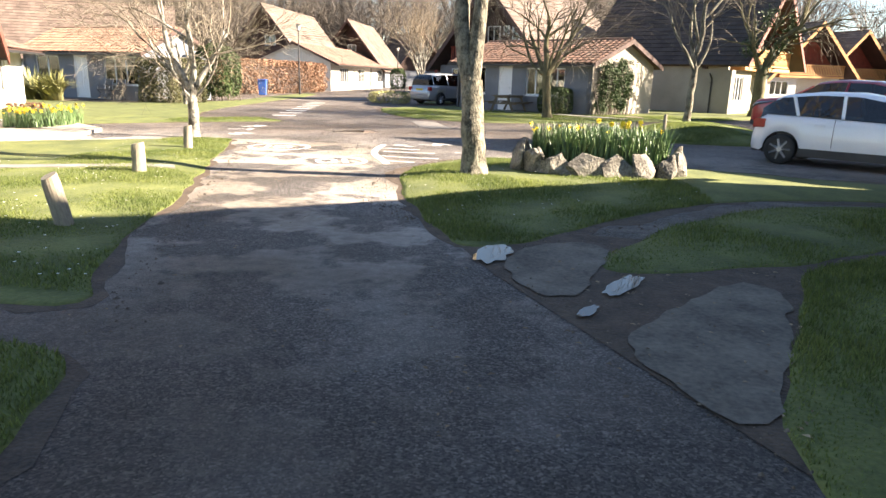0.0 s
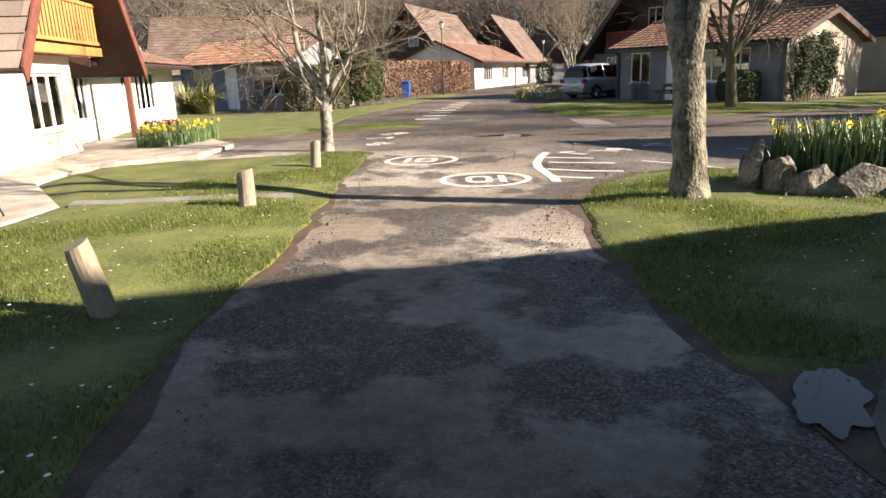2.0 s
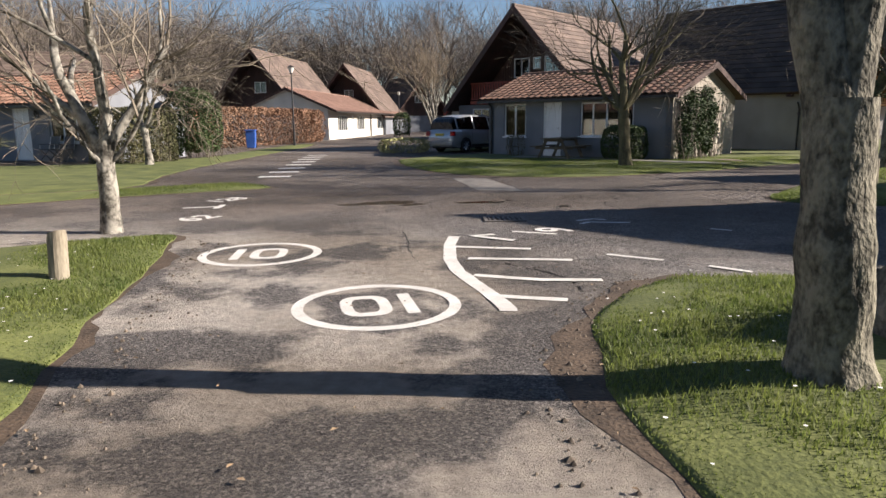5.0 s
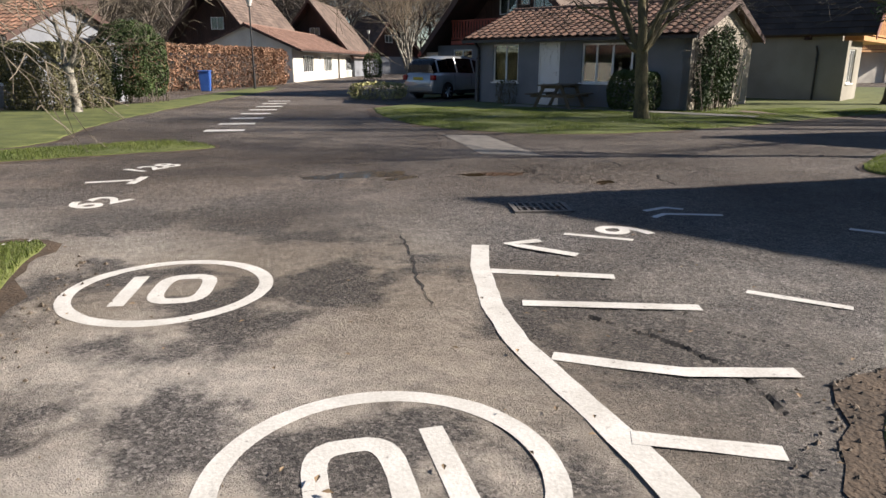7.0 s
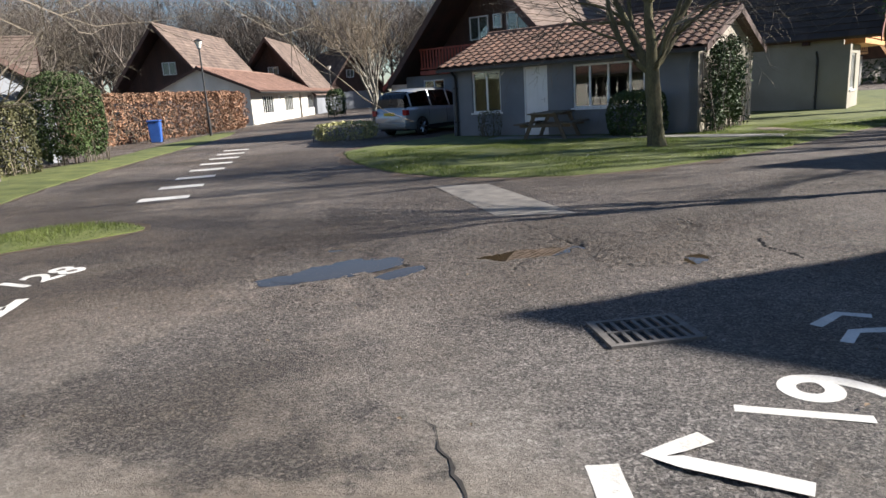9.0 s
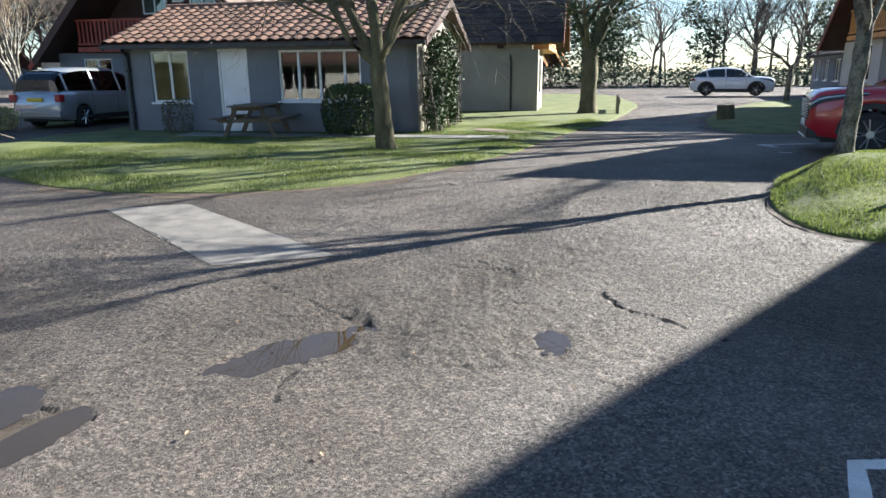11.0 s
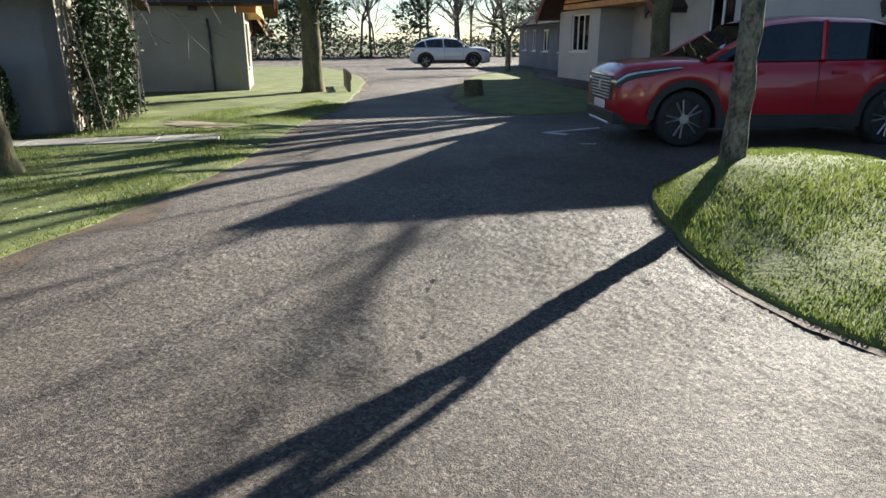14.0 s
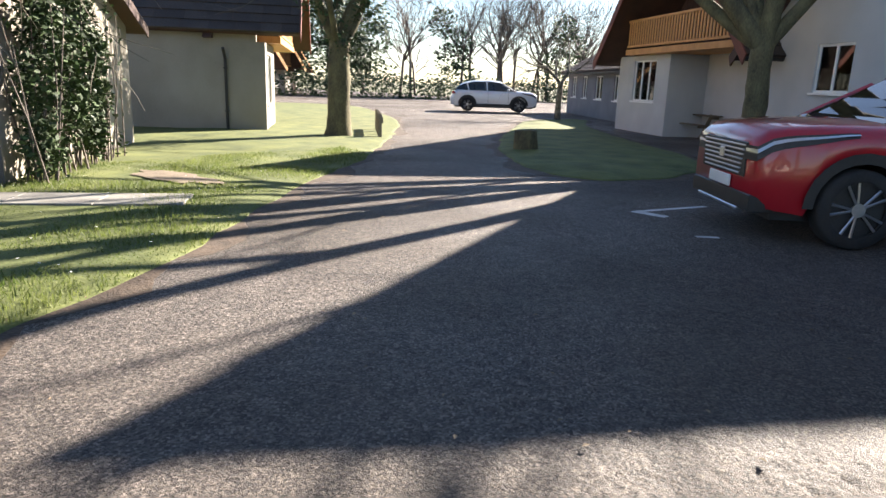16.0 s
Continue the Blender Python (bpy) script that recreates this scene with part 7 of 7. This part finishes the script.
SUV = dict(length=4.34, width=1.8, wheelbase=2.63, rear=0.87, wheel=0.345, sill=0.27, cladding=True, spokes=5, body_label="glossy red bodywork", swept=(2.165, 1.42), bars=(0.58, 0.83),
           top=[(-2.17, 1.0), (-2.0, 1.15), (-1.6, 1.42), (-1.0, 1.56), (-0.2, 1.585), (0.35, 1.53), (0.8, 1.27), (1.12, 1.06), (2.17, 0.95)],
           belt=[(-2.17, 0.72), (-2.05, 0.95), (-1.9, 1.04), (-1.0, 1.04), (0.3, 1.02), (1.0, 1.03), (1.5, 1.02), (1.95, 0.98), (2.1, 0.94), (2.17, 0.87)],
           cab=(-2.0, 1.16), roof=(-1.75, 0.5), pillars=[(1.1, -0.62), (-0.35, -0.05), (-1.3, -0.1)], doors=[0.75, -0.3, -1.15], mirror=0.72,
           lamps=[("tail_light", (-2.16, -1.98, 0.4, 0.84, 0.86, 0.96), RED_LENS, "red tail light"), ("fog_light", (1.98, 2.14, 0.55, 0.72, 0.45, 0.50), BLACK, "")],
           extras=[("grille", (2.08, 2.182, -0.52, 0.52, 0.55, 0.86), BLACK, "dark slatted grille"), ("number_plate", (2.182, 2.20, -0.26, 0.26, 0.43, 0.54), PLATE_W, "white number plate"), ("bumper", (1.95, 2.19, -0.72, 0.72, 0.27, 0.42), BLACK, "black lower bumper"),
                   ("badge", (2.19, 2.205, -0.05, 0.05, 0.68, 0.78), ALLOY, "chrome badge"), ("skid_plate", (2.0, 2.205, -0.5, 0.5, 0.25, 0.28), ALLOY, "silver skid plate")])
red = car_paint("red_car_paint", (0.36, 0.008, 0.018))
white = car_paint("white_car_paint", (0.72, 0.73, 0.74))
silver = car_paint("silver_car_paint", (0.42, 0.44, 0.46), 0.6, 0.35)
vehicle("car", pose(11.86, 21.8, 0, 0, 0, 129) @ Matrix.Scale(1.13, 4), SUV, "glossy red compact SUV parked nose out in a bay", red)
SUV_W = dict(SUV, body_label="glossy white bodywork", length=4.45, rear=0.87, wheelbase=2.65)
vehicle("car", pose(31.9, 42.9, 0.05, 0, 0, -50), SUV_W, "white SUV parked at the far end of the lane", white)
HATCH = dict(length=3.97, width=1.74, wheelbase=2.54, rear=0.62, wheel=0.305, sill=0.22, spokes=7, body_label="glossy white bodywork",
             top=[(-1.98, 0.95), (-1.86, 1.12), (-1.5, 1.38), (-0.8, 1.46), (-0.1, 1.46), (0.4, 1.36), (0.9, 1.08), (1.2, 0.93), (1.98, 0.7)],
             belt=[(-1.98, 0.62), (-1.9, 0.86), (-1.72, 0.97), (-0.9, 0.96), (0.4, 0.91), (1.1, 0.88), (1.6, 0.80), (1.88, 0.68), (1.98, 0.5)],
             cab=(-1.84, 1.16), roof=(-1.66, 0.4), pillars=[(1.1, -0.66), (-0.3, -0.05), (-1.1, -0.15)], doors=[0.85, -0.42], mirror=0.72,
             lamps=[("headlight", (1.5, 1.85, 0.5, 0.76, 0.62, 0.74), LENS, "swept headlight"), ("tail_light", (-1.95, -1.72, 0.5, 0.83, 0.72, 0.90), RED_LENS, "red tail light")],
             extras=[("number_plate", (-2.0, -1.975, -0.26, 0.26, 0.55, 0.66), PLATE_Y, "yellow rear number plate"), ("bumper", (-1.99, -1.8, -0.62, 0.62, 0.22, 0.34), BLACK, "dark rear bumper insert"), ("number_plate", (1.965, 1.99, -0.26, 0.26, 0.4, 0.51), PLATE_W, "white number plate")])
vehicle("car", pose(8.5, 13.9, 0, 0, 0, -40), HATCH, "white hatchback parked in a bay", white)
VAN = dict(length=4.63, width=1.81, wheelbase=2.84, rear=0.9, wheel=0.32, sill=0.24, spokes=7, body_label="silver metallic bodywork",
           top=[(-2.31, 1.2), (-2.25, 1.35), (-2.0, 1.62), (-1.2, 1.74), (0.2, 1.74), (0.8, 1.60), (1.5, 1.16), (1.75, 1.02), (2.31, 0.75)],
           belt=[(-2.31, 0.7), (-2.26, 0.98), (-2.15, 1.06), (-1.0, 1.05), (0.6, 1.0), (1.5, 0.98), (1.95, 0.90), (2.2, 0.76), (2.31, 0.55)],
           cab=(-2.2, 1.72), roof=(-2.02, 0.8), pillars=[(1.6, -0.85), (0.35, -0.05), (-0.8, -0.05), (-1.95, 0.0)], doors=[1.05, 0.1, -1.0], mirror=1.05,
           lamps=[("headlight", (1.9, 2.2, 0.5, 0.8, 0.68, 0.82), LENS, ""), ("tail_light", (-2.33, -2.15, 0.66, 0.86, 0.78, 0.98), RED_LENS, "red tail light")],
           extras=[("number_plate", (-2.34, -2.30, -0.26, 0.26, 0.78, 0.89), PLATE_Y, "yellow rear number plate"), ("bumper", (-2.36, -2.1, -0.8, 0.8, 0.34, 0.5), silver, "silver rear bumper"), ("rear_wiper", (-2.26, -2.22, -0.3, 0.2, 1.15, 1.17), BLACK, "")])
vp = Vector((-2.45, 38.1, 0)) + NV * 2.3 - U * 0.65
vehicle("van", pose(vp.x, vp.y, 0, 0, 0, ND), VAN, "silver people carrier parked beside the bungalow", silver)

# ---- grass blades, daisies, leaf litter ----


def blades(name, key, box_, n, h, seed, label="short mown grass blades"):
    pts, seg, height = LAWNS[key]
    r = np.random.default_rng(seed)
    x0, x1, y0, y1 = box_
    x, y = r.uniform(x0, x1, n * 3), r.uniform(y0, y1, n * 3)
    k = inside_many(pts, x, y)
    x, y = x[k][:n], y[k][:n]
    n = len(x)
    sa, sd, sl = seg
    dist = np.full(n, 9.0)
    for (ax, ay), (dx_, dy_), l2 in zip(sa, sd, sl):
        f = np.clip(((x - ax) * dx_ + (y - ay) * dy_) / l2, 0, 1)
        dist = np.minimum(dist, np.hypot(ax + dx_ * f - x, ay + dy_ * f - y))
    z = np.array([height(a, b) for a, b in zip(x, y)]) * (0.25 + 0.75 * np.minimum(1, dist / 0.55)) - 0.006
    a, b = r.uniform(0, 6.283, n), r.uniform(0, 6.283, n)
    hh = h * r.uniform(0.4, 1.3, n) * (0.75 + 0.5 * np.sin(x * 2.3 + 1.7 * np.sin(y * 1.9)))
    q, w = hh * r.uniform(0, 0.9, n), r.uniform(0.003, 0.0065, n)
    V = np.stack((np.stack((x - w * np.cos(a), y - w * np.sin(a), z), 1), np.stack((x + w * np.cos(a), y + w * np.sin(a), z), 1), np.stack((x + q * np.cos(b), y + q * np.sin(b), z + hh), 1)), 1).reshape(-1, 3)
    tagged(quad_mesh(name, V, np.arange(3 * n).reshape(-1, 3), BLADE), label, "grass", kind="stuff")


blades("grass", "isle", (-0.6, 4, 6.2, 13.2), 70000, 0.045, 1)
blades("grass", "verge", (-6, -1.3, 4.2, 15.3), 80000, 0.04, 2)
blades("grass", "near_verge", (-4.5, -0.8, 1.2, 3.5), 26000, 0.04, 8)
blades("grass", "bank", (3.9, 10, 17.8, 21.8), 50000, 0.045, 3)
blades("grass", "h1", (-4, 12, 24, 32), 110000, 0.05, 4)
blades("grass", "south", (2.2, 6.5, 0.5, 7.5), 70000, 0.05, 6)
blades("grass", "mid", (2, 7, 5, 9), 15000, 0.05, 7)
blades("grass", "strip", (-9, -5.7, 19.5, 23), 8000, 0.06, 5)

DAISY = material("daisy_white", (0.7, 0.7, 0.66), (0.8, 0.8, 0.76), 5, 30, 0.7, 0)
r = random.Random(77)
V, F = [], []
for key, bx_, n in (("verge", (-6.5, -1.5, 4, 15), 420), ("isle", (-0.3, 4, 7, 13), 140), ("h1", (-3, 9, 24.5, 31), 320)):
    pts, seg, height = LAWNS[key]
    for _ in range(n):
        x, y = r.uniform(bx_[0], bx_[1]), r.uniform(bx_[2], bx_[3])
        if inside(pts, x, y):
            z = height(x, y) + 0.05
            k = len(V)
            q = r.uniform(0.008, 0.014)
            V += [(x + q * math.cos(a), y + q * math.sin(a), z) for a in (0, 1.05, 2.1, 3.14, 4.2, 5.24)]
            F.append(tuple(range(k, k + 6)))
tagged(mesh_part("daisies", V, F, DAISY), "small white daisies scattered over the lawns", "flowers", kind="stuff")

LITTER = material("dead_leaf", (0.10, 0.06, 0.03), (0.34, 0.25, 0.15), 4, 30, 0.8, 0, island=0.5)
V, F = [], []
for _ in range(900):
    f = r.random()
    if f < 0.35:
        x, y = r.uniform(0.4, 4.5), r.uniform(2.4, 8)
    elif f < 0.7:
        x, y = r.uniform(-5, 8), r.uniform(15, 30)
    else:
        x, y = r.uniform(-4, 1), r.uniform(3, 15)
    z, a, q = 0.018 + 0.01 * r.random(), r.uniform(0, 6.28), r.uniform(0.008, 0.026)
    k = len(V)
    c, s = math.cos(a), math.sin(a)
    V += [(x - c * q, y - s * q, z), (x - s * q * .5, y + c * q * .5, z + 0.006), (x + c * q, y + s * q, z), (x + s * q * .5, y - c * q * .5, z + 0.004)]
    F.append((k, k + 1, k + 2, k + 3))
tagged(mesh_part("leaf_litter", V, F, LITTER), "scattered dry leaves and grit", "leaf litter", kind="stuff")

CLOD = material("mud_clod", (0.05, 0.037, 0.026), (0.19, 0.15, 0.11), 9, 60, 0.85, 0.4, island=0.4)
V, F = [], []
for n_ in range(1500):
    f = r.random()
    if f < 0.5:
        x, y = r.uniform(0.7, 3.6), r.uniform(2.2, 7.6)
        if x < 1.0 + 0.35 * (5.2 - y):
            continue
    elif f < 0.75:
        y = r.uniform(3.5, 15)
        x = -1.35 - 0.27 * (y - 3.0) + abs(r.gauss(0, 0.16))
    else:
        a = r.uniform(1.9, 4.4)
        x, y = 1.1 + 1.75 * math.cos(a) + r.gauss(0, 0.12), 9.9 + 3.3 * math.sin(a)
    q = abs(r.gauss(0, 0.008)) + 0.003
    k = len(V)
    V += [(x + q * r.uniform(.6, 1.3) * math.cos(a2), y + q * r.uniform(.6, 1.3) * math.sin(a2), 0.004) for a2 in (0.3, 1.6, 2.9, 4.1, 5.4)] + [(x, y, 0.008 + q * r.uniform(.5, 1))]
    F += [(k + i, k + (i + 1) % 5, k + 5) for i in range(5)]
tagged(mesh_part("mud_clods", V, F, CLOD), "small clods of mud and grit along the road edges", "mud", kind="stuff")
